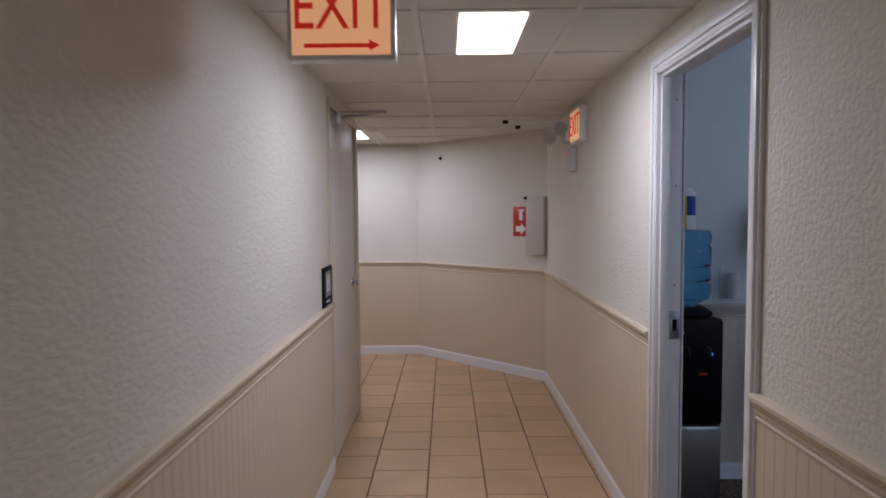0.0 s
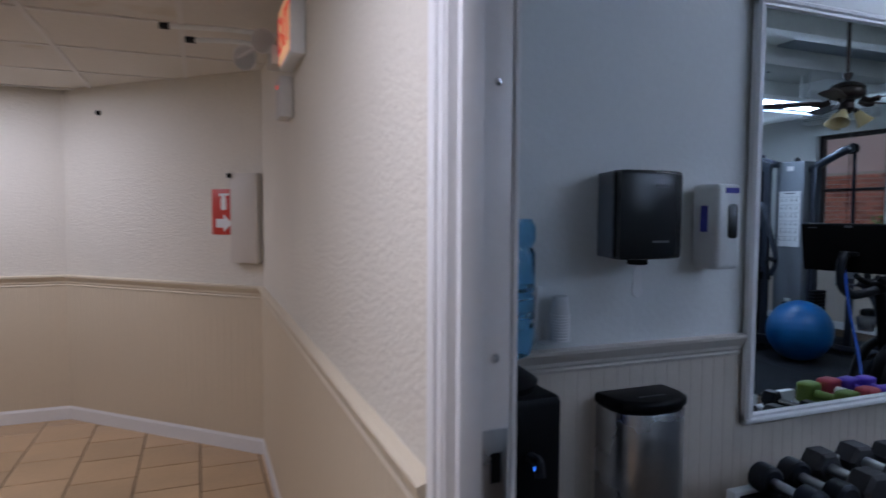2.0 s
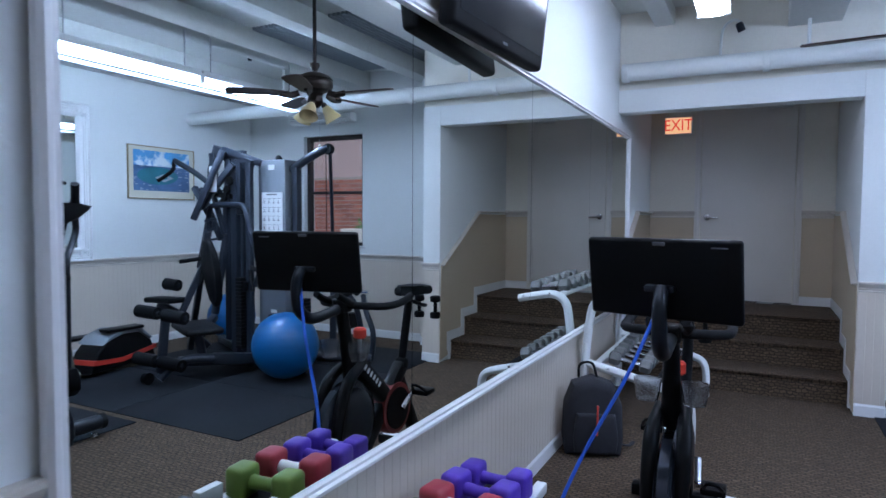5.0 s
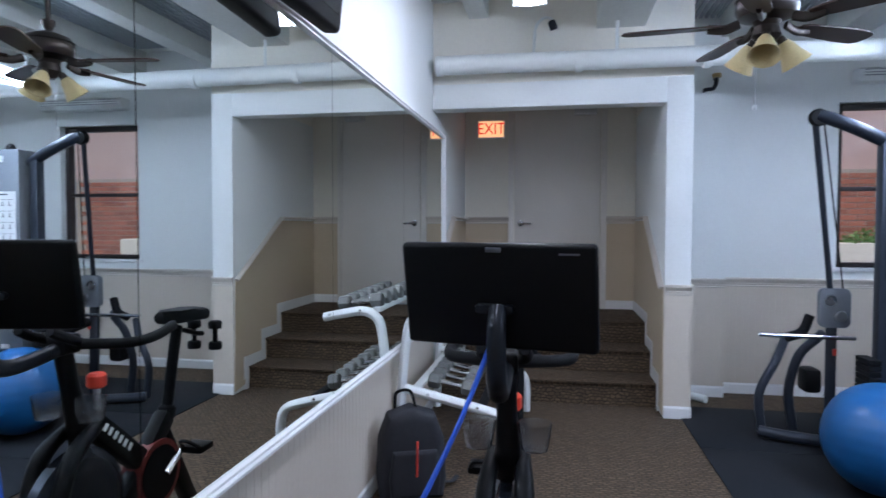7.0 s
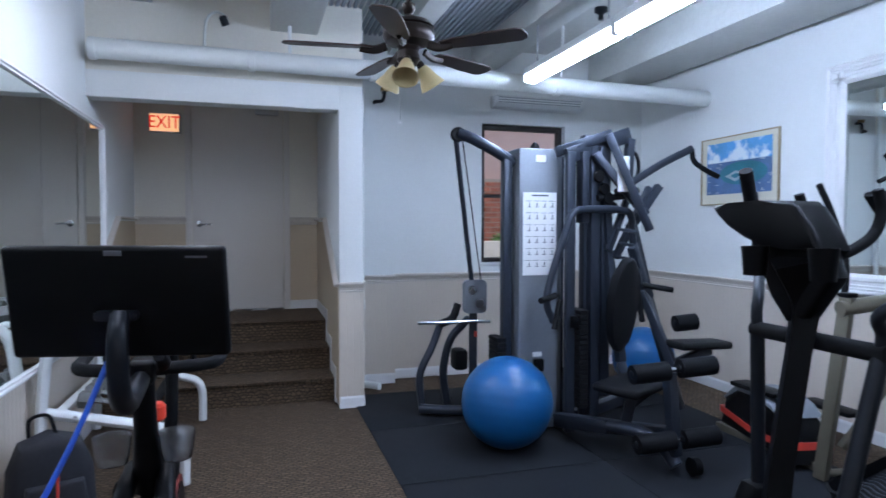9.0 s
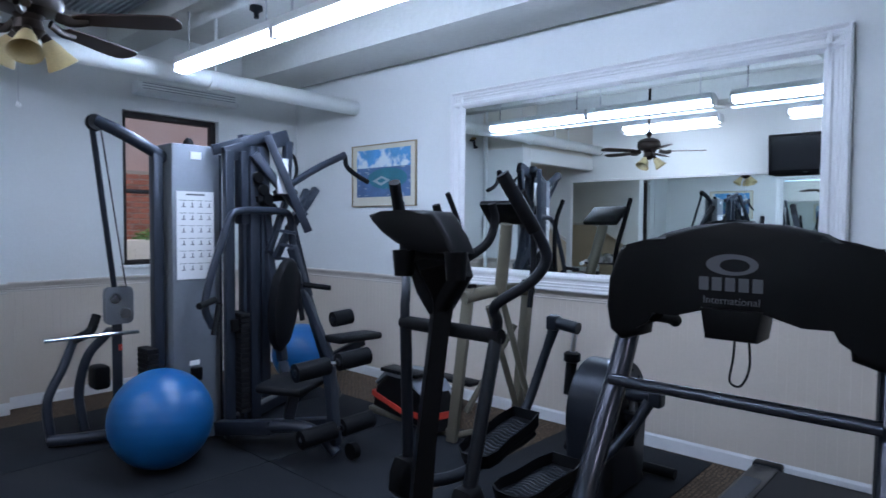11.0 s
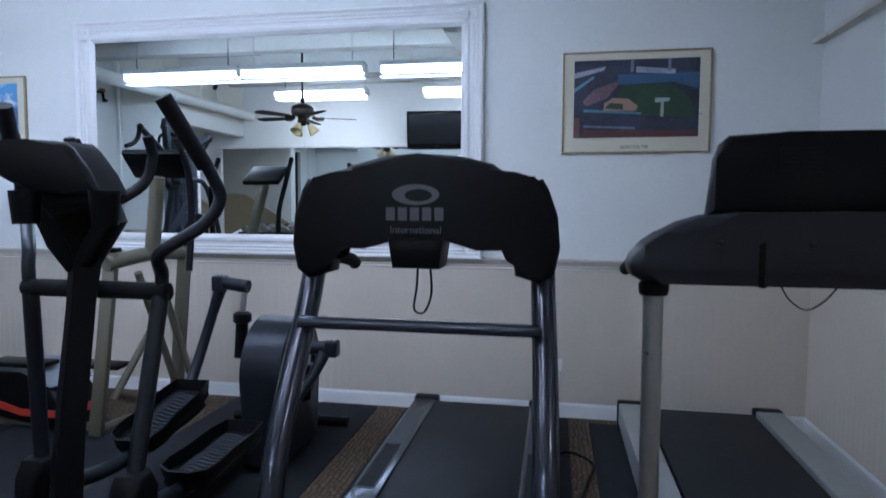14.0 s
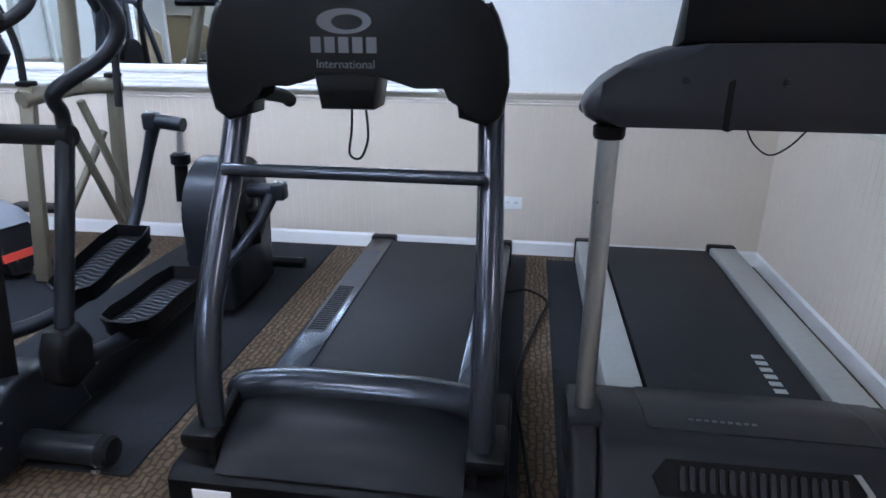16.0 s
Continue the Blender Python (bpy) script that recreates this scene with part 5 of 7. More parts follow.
    prism(b, [(0.02 + 0.25 * math.cos(a), 0.27 * math.sin(a)) if math.sin(a) > -0.3 else (0.02 + 0.27 * math.cos(a), -0.40) for a in (2 * math.pi * k / 40 for k in range(40))], 0.20, at_x(-0.225) @ pose(-0.38, 0.44, 0), 0.05, 4)
    h = part("flywheel_housing", b, DGREY, t, "grey arched flywheel housing")
    for sx in (-1, 1):
        b = B()
        lathe(b, [(0.0, 0.0), (0.17, 0.0), (0.16, 0.02), (0.13, 0.022), (0.12, 0.012), (0.05, 0.016), (0.04, 0.035), (0, 0.036)], pose(sx * 0.102 - 0.125, -0.36, 0.44, 0, sx * 90), 36)
        part("crank_disc", b, BLACK, h, "black crank disc")
    b = B()
    for k in range(4):
        a = radians(60 + 24 * k)
        lathe(b, [(0, 0), (0.007, 0), (0.006, 0.004), (0, 0.005)], pose(-0.227, -0.36 + 0.215 * math.cos(a), 0.44 + 0.23 * math.sin(a), 0, -90, 0), 8)
    part("housing_screws", b, BLACKM, h)
    b = B()
    tube(b, [(-0.34, -0.74, 0.045), (0.34, -0.74, 0.045)], 0.03, 12, False)
    part("rear_stabilizer", b, BLACK, t)


elliptical_black()


def elliptical_tan():
    t = thing("elliptical_trainer", pose(5.85, -0.35, 0.0), "older elliptical trainer with tan steel frame and black red-striped shroud", "elliptical trainer", "elliptical trainers")
    tan = material("tan_enamel", (0.145, 0.13, 0.096), 0.4, 0.2, vary=0.06)
    for a, c in (((0.10, 0.16, 0.02), (-0.01, 0.13, 1.02)), ((-0.03, -0.36, 0.02), (-0.13, -0.35, 1.03))):
        b = B()
        beam(b, a, c, 0.055, 0.065)
        p = part("upright", b, tan, t, "tan square upright")
        b = B()
        box(b, c[0] - 0.034, c[0] + 0.034, c[1] - 0.036, c[1] + 0.036, c[2] - 0.005, c[2] + 0.02, 0.008)
        part("end_plug", b, BLACK, p, "black plastic end plug")
    b = B()
    tube(b, [(0.0, 0.17, 0.955), (-0.05, -0.05, 0.985), (-0.09, -0.22, 0.99), (-0.13, -0.38, 0.975)], 0.042, 12)
    part("top_beam", b, tan, t, "tan curved top beam")
    for a, c in (((-0.10, 0.05, 0.90), (-0.08, -0.28, 0.22)), ((-0.13, -0.06, 0.93), (-0.17, -0.30, 0.26)), ((0.05, 0.08, 0.20), (-0.10, -0.24, 0.75)), ((0.10, 0.16, 0.05), (-0.03, -0.36, 0.05))):
        b = B()
        tube(b, [a, c], 0.021, 10, False)
        part("brace", b, tan, t, "tan diagonal brace")
    b = B()
    tube(b, [(-0.08, -0.10, 0.98), (-0.13, -0.07, 1.22), (-0.17, -0.04, 1.42)], 0.04, 10)
    part("console_post", b, tan, t)
    b = B()
    box(b, -0.16, 0.16, -0.02, 0.02, -0.10, 0.10, 0.015, pose(-0.18, -0.03, 1.49, -50, 0, 10))
    part("console", b, BLACK, t, "small black console")
    for s in (-1, 1):
        b = B()
        tube(b, [(s * 0.26 - 0.05, -0.10, 0.9), (s * 0.27 - 0.05, -0.12, 1.2), (s * 0.30 - 0.05, -0.05, 1.45), (s * 0.30 - 0.05, 0.05, 1.62)], 0.018, 10)
        part("moving_arm", b, BLACKM, t)
    b = B()
    out = [(0.0, 0.04), (0.06, 0.20), (0.18, 0.31), (0.34, 0.35), (0.55, 0.33), (0.72, 0.22), (0.78, 0.04)]
    prism(b, out, 0.26, Matrix.Translation((0.25, 0.20, 0.0)) @ pose(0, 0, 0, 0, 0, -12) @ XZ, 0.03, 3)
    s = part("flywheel_shroud", b, BLACK, t, "black shroud")
    b = B()
    prism(b, [(0.02, 0.115), (0.35, 0.085), (0.76, 0.13), (0.765, 0.17), (0.35, 0.125), (0.03, 0.155)], 0.27, Matrix.Translation((0.252, 0.205, 0.0)) @ pose(0, 0, 0, 0, 0, -12) @ XZ)
    part("red_stripe", b, RED, s, "red stripe")
    b = B()
    prism(b, [(0.12, 0.27), (0.20, 0.33), (0.36, 0.372), (0.58, 0.35), (0.72, 0.24), (0.69, 0.23), (0.55, 0.33), (0.34, 0.345), (0.20, 0.305)], 0.28, Matrix.Translation((0.25, 0.21, 0.0)) @ pose(0, 0, 0, 0, 0, -12) @ XZ, 0.008)
    part("top_band", b, SILVER, s, "silver top band")
    for k, (x, y) in enumerate(((0.62, 0.08), (0.45, -0.30))):
        b = B()
        box(b, x - 0.18, x + 0.18, y - 0.07, y + 0.07, 0.36 - 0.1 * k, 0.39 - 0.1 * k, 0.012)
        part("pedal", b, BLACK, t)
    b = B()
    beam(b, (1.0, 0.05, 0.03), (0.2, 0.05, 0.03), 0.06, 0.05)
    part("base_rail", b, tan, t)


elliptical_tan()

# ---- multi-gym ----


def multi_gym():
    t = thing("multi_gym", pose(0, 0, 0.008), "grey steel multi-gym with silver weight tower and black pads", "multi-gym")
    b = B()
    box(b, 7.10, 7.32, 0.775, 1.085, 0.03, 1.89, 0.012)
    tw = part("weight_tower", b, SILVER, t, "silver-grey weight stack shroud")
    b = B()
    box(b, 7.094, 7.0985, 0.82, 1.06, 1.055, 1.60, 0.0005, None, 1)
    ch = part("exercise_chart", b, PAPER, tw, "white exercise chart")
    b = B()
    for r in range(6):
        for k in range(4):
            y, z = 0.835 + k * 0.055, 1.10 + r * 0.078
            box(b, 7.0925, 7.0935, y, y + 0.042, z + 0.052, z + 0.055)
            box(b, 7.0925, 7.0935, y + 0.004, y + 0.03, z + 0.012, z + 0.016)
            box(b, 7.0925, 7.0935, y + 0.012, y + 0.018, z + 0.016, z + 0.04)
    box(b, 7.0925, 7.0935, 0.88, 1.0, 1.575, 1.585)
    tagged(part("chart_print", b, INK, ch, "rows of small figures"), kind="stuff")
    boxes("label", [(7.094, 7.098, 0.90, 0.97, 1.80, 1.845)], PAPER, tw, "white label")
    boxes("label", [(7.094, 7.098, 0.92, 0.985, 0.515, 0.545)], PAPER, tw)
    boxes("selector", [(7.06, 7.099, 0.915, 0.985, 0.42, 0.505)], BLACK, tw, bevel=0.01)
    b = B()
    lathe(b, [(0.0, 0.0), (0.035, 0.0), (0.03, 0.03), (0.012, 0.05), (0, 0.05)], pose(7.2, 0.93, 1.89), 16)
    part("tower_cap", b, BLACK, tw)
    for y in (1.135, 0.755):
        b = B()
        beam(b, (7.2, y, 0.03), (7.2, y, 1.85), 0.07, 0.06)
        part("column", b, FRAMEG, t, "dark steel column")
    plate = None
    for n, m in ((14, pose(7.2, 1.195, 0.2)), (20, pose(6.985, 0.71, 0.2))):
        for k in range(n):
            if plate is None:
                b = B()
                box(b, -0.08, 0.08, -0.032, 0.032, 0, 0.028, 0.003, None, 1)
                p = part("weight_plate", b, BLACKM, t)
                plate = p.data
            else:
                p = part("weight_plate", plate, None, t)
            p.matrix_basis = Matrix.Translation((0, 0, 0.032 * k)) @ m
    for a, c, w, d in (((6.99, 0.775, 0.03), (6.99, 0.775, 1.86), 0.05, 0.06), ((7.0, 0.60, 0.05), (7.0, 0.60, 1.90), 0.075, 0.07), ((6.98, 0.69, 1.40), (6.98, 0.69, 1.86), 0.09, 0.05), ((7.0, 0.80, 1.83), (7.0, 0.34, 1.99), 0.06, 0.10),
                       ((6.97, 0.56, 1.90), (6.97, 0.50, 1.25), 0.055, 0.05), ((6.96, 0.20, 1.64), (6.94, 0.47, 1.17), 0.045, 0.045), ((6.96, 0.34, 1.64), (6.94, 0.52, 1.22), 0.04, 0.04), ((6.94, 0.33, 1.40), (6.94, 0.14, 1.65), 0.05, 0.05),
                       ((6.95, 0.79, 0.11), (6.60, 0.30, 0.10), 0.07, 0.08), ((6.98, 0.50, 1.22), (6.86, 0.47, 0.50), 0.06, 0.05), ((6.86, 0.47, 0.48), (6.62, 0.56, 0.36), 0.06, 0.055), ((6.98, 0.34, 1.96), (6.98, 0.36, 1.68), 0.06, 0.05), ((6.93, 0.27, 0.95), (6.72, 0.15, 0.42), 0.055, 0.055), ((6.72, 0.17, 0.45), (6.86, 0.40, 0.20), 0.045, 0.045)):
        b = B()
        beam(b, a, c, w, d)
        part("frame_tube", b, FRAMEG, t, "dark steel frame tube")
    for z in (1.50, 1.56, 1.62, 1.70):
        b = B()
        lathe(b, [(0.0, -0.012), (0.035, -0.012), (0.04, -0.006), (0.033, 0.0), (0.04, 0.006), (0.035, 0.012), (0, 0.012)], pose(6.93, 0.50 + (z - 1.5) * 0.5, z, 0, 90, 0), 16)
        part("pulley", b, BLACK, t)
    b = B()
    box(b, 6.93, 6.955, 0.72, 0.79, 0.72, 0.80, 0.008)
    part("stack_selector", b, BLACK, t)
    for y in (0.64, 0.70):
        b = B()
        tube(b, [(7.08, y, 0.1), (7.08, y, 1.85)], 0.010, 8, False)
        part("guide_rod", b, CHROME, t)
    # cable arm towards the steps
    b = B()
    tube(b, [(7.2, 1.08, 1.80), (7.2, 1.24, 1.885), (7.22, 1.38, 1.955), (7.24, 1.46, 1.985)], 0.038, 12)
    part("cable_arm", b, FRAMEG, t, "curved cable arm")
    b = B()
    lathe(b, [(0.0, -0.025), (0.045, -0.025), (0.05, -0.01), (0.04, 0.0), (0.05, 0.01), (0.045, 0.025), (0, 0.025)], pose(7.24, 1.46, 1.975, 0, 90), 20)
    part("pulley", b, BLACK, t)
    b = B()
    tube(b, [(7.24, 1.475, 1.95), (7.60, 1.235, 0.97)], 0.017, 10, False)
    part("pull_rod", b, FRAMEG, t, "long steel pull rod")
    b = B()
    tube(b, [(7.24, 1.43, 1.95), (7.60, 1.16, 0.95)], 0.004, 6, False)
    part("cable", b, BLACKM, t)
    # main frame
    for a, c, w in (((7.05, 0.62, 0.05), (7.05, 0.62, 1.98), 0.07), ((6.95, 0.50, 1.98), (7.05, 0.85, 1.86), 0.06), ((6.9, 0.55, 1.97), (6.75, 0.34, 1.35), 0.05), ((6.95, 0.62, 1.85), (6.85, 0.30, 1.45), 0.05), ((7.0, 0.52, 1.95), (7.0, 0.52, 0.25), 0.06), ((6.93, 0.36, 1.40), (6.93, 0.22, 0.90), 0.055), ((6.85, 0.40, 1.25), (7.2, -0.25, 0.05), 0.055), ((7.2, 0.62, 0.06), (7.7, -0.35, 0.06), 0.07)):
        b = B()
        beam(b, a, c, w, w * 1.1)
        part("frame_tube", b, FRAMEG, t, "dark steel frame tube")
    b = B()
    tube(b, [(6.85, 0.96, 0.78), (6.86, 1.0, 0.95), (6.88, 0.86, 1.35), (6.9, 0.80, 1.46), (6.9, 0.72, 1.485), (6.9, 0.46, 1.485), (6.9, 0.38, 1.44), (6.9, 0.36, 1.25), (6.86, 0.34, 1.0)], 0.024, 12)
    part("press_arm", b, FRAMEG, t, "bent press arm")
    for a, c in (((6.82, 0.96, 0.95), (6.74, 1.10, 0.93)), ((6.84, 0.92, 0.92), (6.82, 0.97, 0.74)), ((6.82, 0.34, 1.0), (6.74, 0.17, 0.97)), ((6.84, 0.36, 0.95), (6.82, 0.34, 0.76))):
        b = B()
        tube(b, [a, c], 0.019, 10, False)
        part("handle_grip", b, BLACKM, t, "black foam grip")
    b = B()
    tube(b, [(6.95, 0.46, 1.60), (6.95, 0.15, 1.78), (6.93, -0.05, 1.88), (6.92, -0.10, 1.905)], 0.026, 12)
    part("lat_arm", b, FRAMEG, t, "raised lat arm")
    b = B()
    tube(b, [(6.95, 0.30, 1.62), (6.95, 0.40, 1.58), (6.95, 0.60, 1.56)], 0.022, 10)
    part("lat_grip", b, BLACKM, t)
    b = B()
    tube(b, [(6.92, -0.10, 1.90), (6.92, -0.12, 1.82), (6.90, -0.20, 1.76), (6.90, -0.30, 1.72)], 0.018, 10)
    part("lat_handle", b, BLACKM, t)
    b = B()
    tube(b, [(7.0, 0.30, 1.66), (7.0, 0.26, 1.76), (7.0, 0.28, 1.86), (7.0, 0.34, 1.88), (7.0, 0.36, 1.80), (7.0, 0.33, 1.72)], 0.012, 8)
    part("pull_loop", b, BLACKM, t)
    boxes("placard", [(6.86, 6.875, 0.42, 0.50, 1.60, 1.83)], PAPER, t, "white instruction placard", bevel=0.002)
    for s in (0.0, 0.09, 0.18):
        b = B()
        beam(b, (6.86, 0.50, 1.18 + s), (6.86, 0.36, 1.16 + s), 0.02, 0.02, 0.003)
        part("adjuster_rung", b, FRAMEG, t)
    # pads
    b = B()
    prism(b, [(0.12 * math.cos(a) * (1 + 0.12 * math.sin(a)), 0.31 * math.sin(a)) for a in (2 * math.pi * k / 28 for k in range(28))], 0.06, pose(6.84, 0.50, 0.88, 90, 0, -72) @ pose(0, 0, 0, 8), 0.02, 3)
    part("back_pad", b, LEATHER, t, "black vinyl back pad")
    b = B()
    box(b, -0.16, 0.16, -0.22, 0.22, 0, 0.055, 0.025, pose(6.60, 0.54, 0.395, -3, 0, 24), 3)
    part("seat_pad", b, LEATHER, t, "black vinyl seat")
    b = B()
    box(b, -0.09, 0.09, -0.22, 0.22, 0, 0.05, 0.02, pose(6.74, -0.03, 0.585, 3, 0, 8), 3)
    part("arm_pad", b, LEATHER, t, "black vinyl arm pad")
    b = B()
    beam(b, (6.76, 0.16, 0.48), (6.74, -0.12, 0.57), 0.05, 0.06)
    part("pad_bracket", b, FRAMEG, t)
    for ya, yb, z, x in ((0.78, 0.57, 0.575, 6.26), (0.49, 0.28, 0.595, 6.24), (0.75, 0.53, 0.19, 6.25), (0.47, 0.26, 0.20, 6.23), (0.16, 0.02, 0.76, 6.72)):
        b = B()
        tube(b, [(x + 0.01, ya, z - 0.006), (x - 0.01, yb, z + 0.006)], 0.053, 20, False)
        rl = part("foam_roller", b, LEATHER, t, "black foam roller")
        b = B()
        lathe(b, [(0, 0), (0.022, 0), (0.020, 0.006), (0, 0.008)], pose(x + 0.01, ya + 0.001, z - 0.006, -90), 12)
        part("end_cap", b, DGREY, rl)
    for z, x in ((0.585, 6.25), (0.195, 6.24)):
        b = B()
        tube(b, [(x + 0.01, 0.76, z - 0.004), (x - 0.01, 0.30, z + 0.006)], 0.014, 10, False)
        part("roller_bar", b, CHROME, t, "chrome roller bar")
    b = B()
    beam(b, (6.30, 0.52, 0.56), (6.25, 0.51, 0.10), 0.065, 0.055)
    part("leg_lever", b, FRAMEG, t, "leg lever post")
    b = B()
    beam(b, (6.99, 0.86, 0.12), (6.62, 0.70, 0.17), 0.07, 0.085)
    part("frame_tube", b, FRAMEG, t)
    b = B()
    tube(b, [(6.64, 0.71, 0.17), (6.46, 0.61, 0.185), (6.32, 0.54, 0.13), (6.24, 0.51, 0.05)], 0.038, 12)
    part("front_foot", b, FRAMEG, t, "bent front foot")
    b = B()
    for k in range(5):
        lathe(b, [(0, 0), (0.011, 0), (0.009, 0.008), (0, 0.010)], pose(6.92 - 0.07 * k, 0.832 - 0.032 * k + 0.02, 0.135 + 0.01 * k, 0, -90, 0), 8)
    part("bolt_heads", b, STEEL, t)
    b = B()
    beam(b, (6.60, 0.60, 0.20), (6.58, 0.56, 0.40), 0.06, 0.06)
    part("seat_post", b, FRAMEG, t)
    b = B()
    lathe(b, [(0.0, -0.02), (0.05, -0.02), (0.05, 0.02), (0, 0.02)], pose(6.18, 0.44, 0.062, 90), 18)
    part("foot_wheel", b, BLACK, t)


multi_gym()


def low_row():
    t = thing("leg_machine", pose(0, 0.045, 0.008), "small grey steel leg machine with chrome crossbar, near the window", "exercise machine")
    b = B()
    tube(b, [(7.75, 1.52, 0.03), (7.75, 1.54, 0.28), (7.78, 1.44, 0.48), (7.85, 1.36, 0.62)], 0.028, 10)
    part("leg", b, FRAMEG, t)
    b = B()
    tube(b, [(7.85, 1.30, 0.03), (7.85, 1.33, 0.28), (7.83, 1.28, 0.52), (7.85, 1.16, 0.64), (7.9, 1.12, 0.66)], 0.03, 10)
    part("leg", b, FRAMEG, t)
    b = B()
    tube(b, [(7.70, 1.55, 0.05), (7.62, 1.40, 0.05), (7.55, 1.15, 0.05), (7.6, 0.95, 0.05)], 0.035, 10)
    part("base_tube", b, FRAMEG, t)
    b = B()
    tube(b, [(7.58, 1.60, 0.695), (7.56, 1.06, 0.69)], 0.013, 12, False)
    part("cross_bar", b, CHROME, t, "chrome crossbar")
    b = B()
    beam(b, (7.6, 1.18, 0.05), (7.65, 1.16, 0.95), 0.06, 0.05)
    part("post", b, FRAMEG, t)
    b = B()
    prism(b, rounded(0.17, 0.24, 0.03), 0.05, pose(7.62, 1.17, 0.87, 90, 0, -90), 0.008)
    part("cam_plate", b, SILVER, t, "silver cam plate")
    for y, z in ((1.20, 0.92), (1.14, 0.82)):
        b = B()
        lathe(b, [(0, 0), (0.035, 0), (0.03, 0.012), (0, 0.014)], pose(7.565, y, z, 0, -90), 18)
        part("disc", b, STEEL, t)
    b = B()
    tube(b, [(7.7, 1.40, 0.66), (7.72, 1.30, 0.70), (7.74, 1.25, 0.80)], 0.03, 10)
    part("roller", b, LEATHER, t)
    b = B()
    box(b, 7.8, 7.95, 1.14, 1.25, 0.28, 0.44, 0.03)
    part("pad", b, LEATHER, t)
    boxes("tag", [(7.565, 7.575, 1.16, 1.18, 0.58, 0.62)], RED, t)


low_row()


def gym_ball(x, y, r, label):
    b = B()
    prof = []
    for k in range(61):
        a = -math.pi / 2 + math.pi * k / 60
        rr = r * (1 + (0.004 if (k % 4 == 0 and 8 < k < 52) else 0))
        prof.append((max(rr * math.cos(a), 0.002), rr * math.sin(a)))
    lathe(b, prof, pose(0, 0, 0), 64)
    ob = part("exercise_ball", b, BALL, None, label)
    ob.matrix_basis = pose(x, y, r + 0.007, 14, 8, 20)
    return tagged(ob, "", "exercise ball", "exercise balls")


gym_ball(6.92, 1.24, 0.283, "large shiny blue exercise ball resting on the mats")
gym_ball(7.95, -0.45, 0.26, "blue exercise ball half hidden behind the multi-gym")

# ---- exercise bike ----


def exercise_bike():
    t = thing("exercise_bike", pose(0, 0, 0), "black spin bike with big flat screen and red-trimmed flywheel", "exercise bike")
    y0 = 3.04
    sm = pose(5.01, 3.045, 1.195, 0, -10, -12)
    b = B()
    box(b, -0.012, 0.022, -0.255, 0.255, -0.14, 0.135, 0.012, sm, 3)
    sc = part("screen", b, BLACK, t, "large black screen seen from behind")
    b = B()
    box(b, -0.0165, -0.0125, -0.02, 0.02, 0.115, 0.127, 0.001, sm)
    part("badge", b, MARK, sc)
    b = B()
    box(b, -0.016, -0.0125, -0.215, -0.165, 0.11, 0.114, 0.0, sm)
    part("fine_print", b, MARK, sc)
    b = B()
    box(b, 0.0225, 0.0245, -0.24, 0.24, -0.125, 0.12, 0.0, sm)
    part("display_glass", b, material("screen_glass", (0.01, 0.01, 0.012), 0.08, vary=0), sc)
    b = B()
    prism(b, rounded(0.10, 0.022, 0.008), 0.02, sm @ pose(-0.012, 0, -0.03, 0, -90, 0) @ pose(0, 0, 0, 0, 0, 90), 0.003)
    part("bracket_plate", b, DGREY, sc)
    b = B()
    tube(b, [(4.985, y0, 1.165), (4.955, y0, 1.12), (4.95, y0, 1.05), (4.97, y0, 0.98), (5.04, y0, 0.935), (5.14, y0, 0.935), (5.28, y0, 0.955)], [0.022, 0.024, 0.025, 0.027, 0.027, 0.025, 0.025], 12)
    part("screen_bracket", b, DGREY, t, "curved screen bracket")
    b = B()
    tube(b, [(5.27, y0, 0.98), (5.31, y0, 0.80), (5.36, y0, 0.60)], [0.030, 0.032, 0.044], 14)
    part("front_post", b, BLACK, t, "black front post")
    b = B()
    box(b, 5.24, 5.33, y0 - 0.035, y0 + 0.035, 0.93, 1.0, 0.014, None, 3)
    part("handlebar_clamp", b, BLACK, t)
    for s in (-1, 1):
        b = B()
        tube(b, [(5.29, y0, 0.965), (5.31, y0 + s * 0.10, 0.965), (5.38, y0 + s * 0.185, 0.96), (5.50, y0 + s * 0.20, 0.965), (5.62, y0 + s * 0.19, 0.985)], 0.019, 12)
        part("handlebar", b, BLACKM, t)
        b = B()
        tube(b, [(5.30, y0 + s * 0.05, 0.97), (5.22, y0 + s * 0.065, 1.0), (5.16, y0 + s * 0.06, 1.03)], 0.017, 10)
        part("inner_grip", b, BLACKM, t)
    # flywheel between two shells
    b = B()
    lathe(b, [(0.0, -0.03), (0.20, -0.03), (0.225, -0.018), (0.225, 0.018), (0.20, 0.03), (0, 0.03)], pose(5.32, y0, 0.36, 90), 44)
    fl = part("flywheel", b, GUN, t, "dark polished flywheel")
    for s in (-1, 1):
        b = B()
        lathe(b, [(0.0, 0.032), (0.06, 0.036), (0.14, 0.042), (0.185, 0.036), (0.19, 0.031)], pose(5.32, y0, 0.36, 90 * s), 36)
        part("flywheel_face", b, DGREY, fl)
        b = B()
        tube(b, [(5.38, y0 + s * 0.045, 0.66), (5.24, y0 + s * 0.058, 0.58), (5.17, y0 + s * 0.058, 0.40), (5.16, y0 + s * 0.055, 0.20), (5.10, y0 + s * 0.05, 0.06)], [0.024, 0.030, 0.028, 0.024, 0.026], 10)
        part("fork_blade", b, BLACK, t, "black fork blade")
    b = B()
    beam(b, (5.37, y0, 0.68), (5.66, y0, 0.42), 0.075, 0.09, 0.02)
    up = part("top_tube", b, BLACK, t, "black top tube with white lettering")
    b = B()
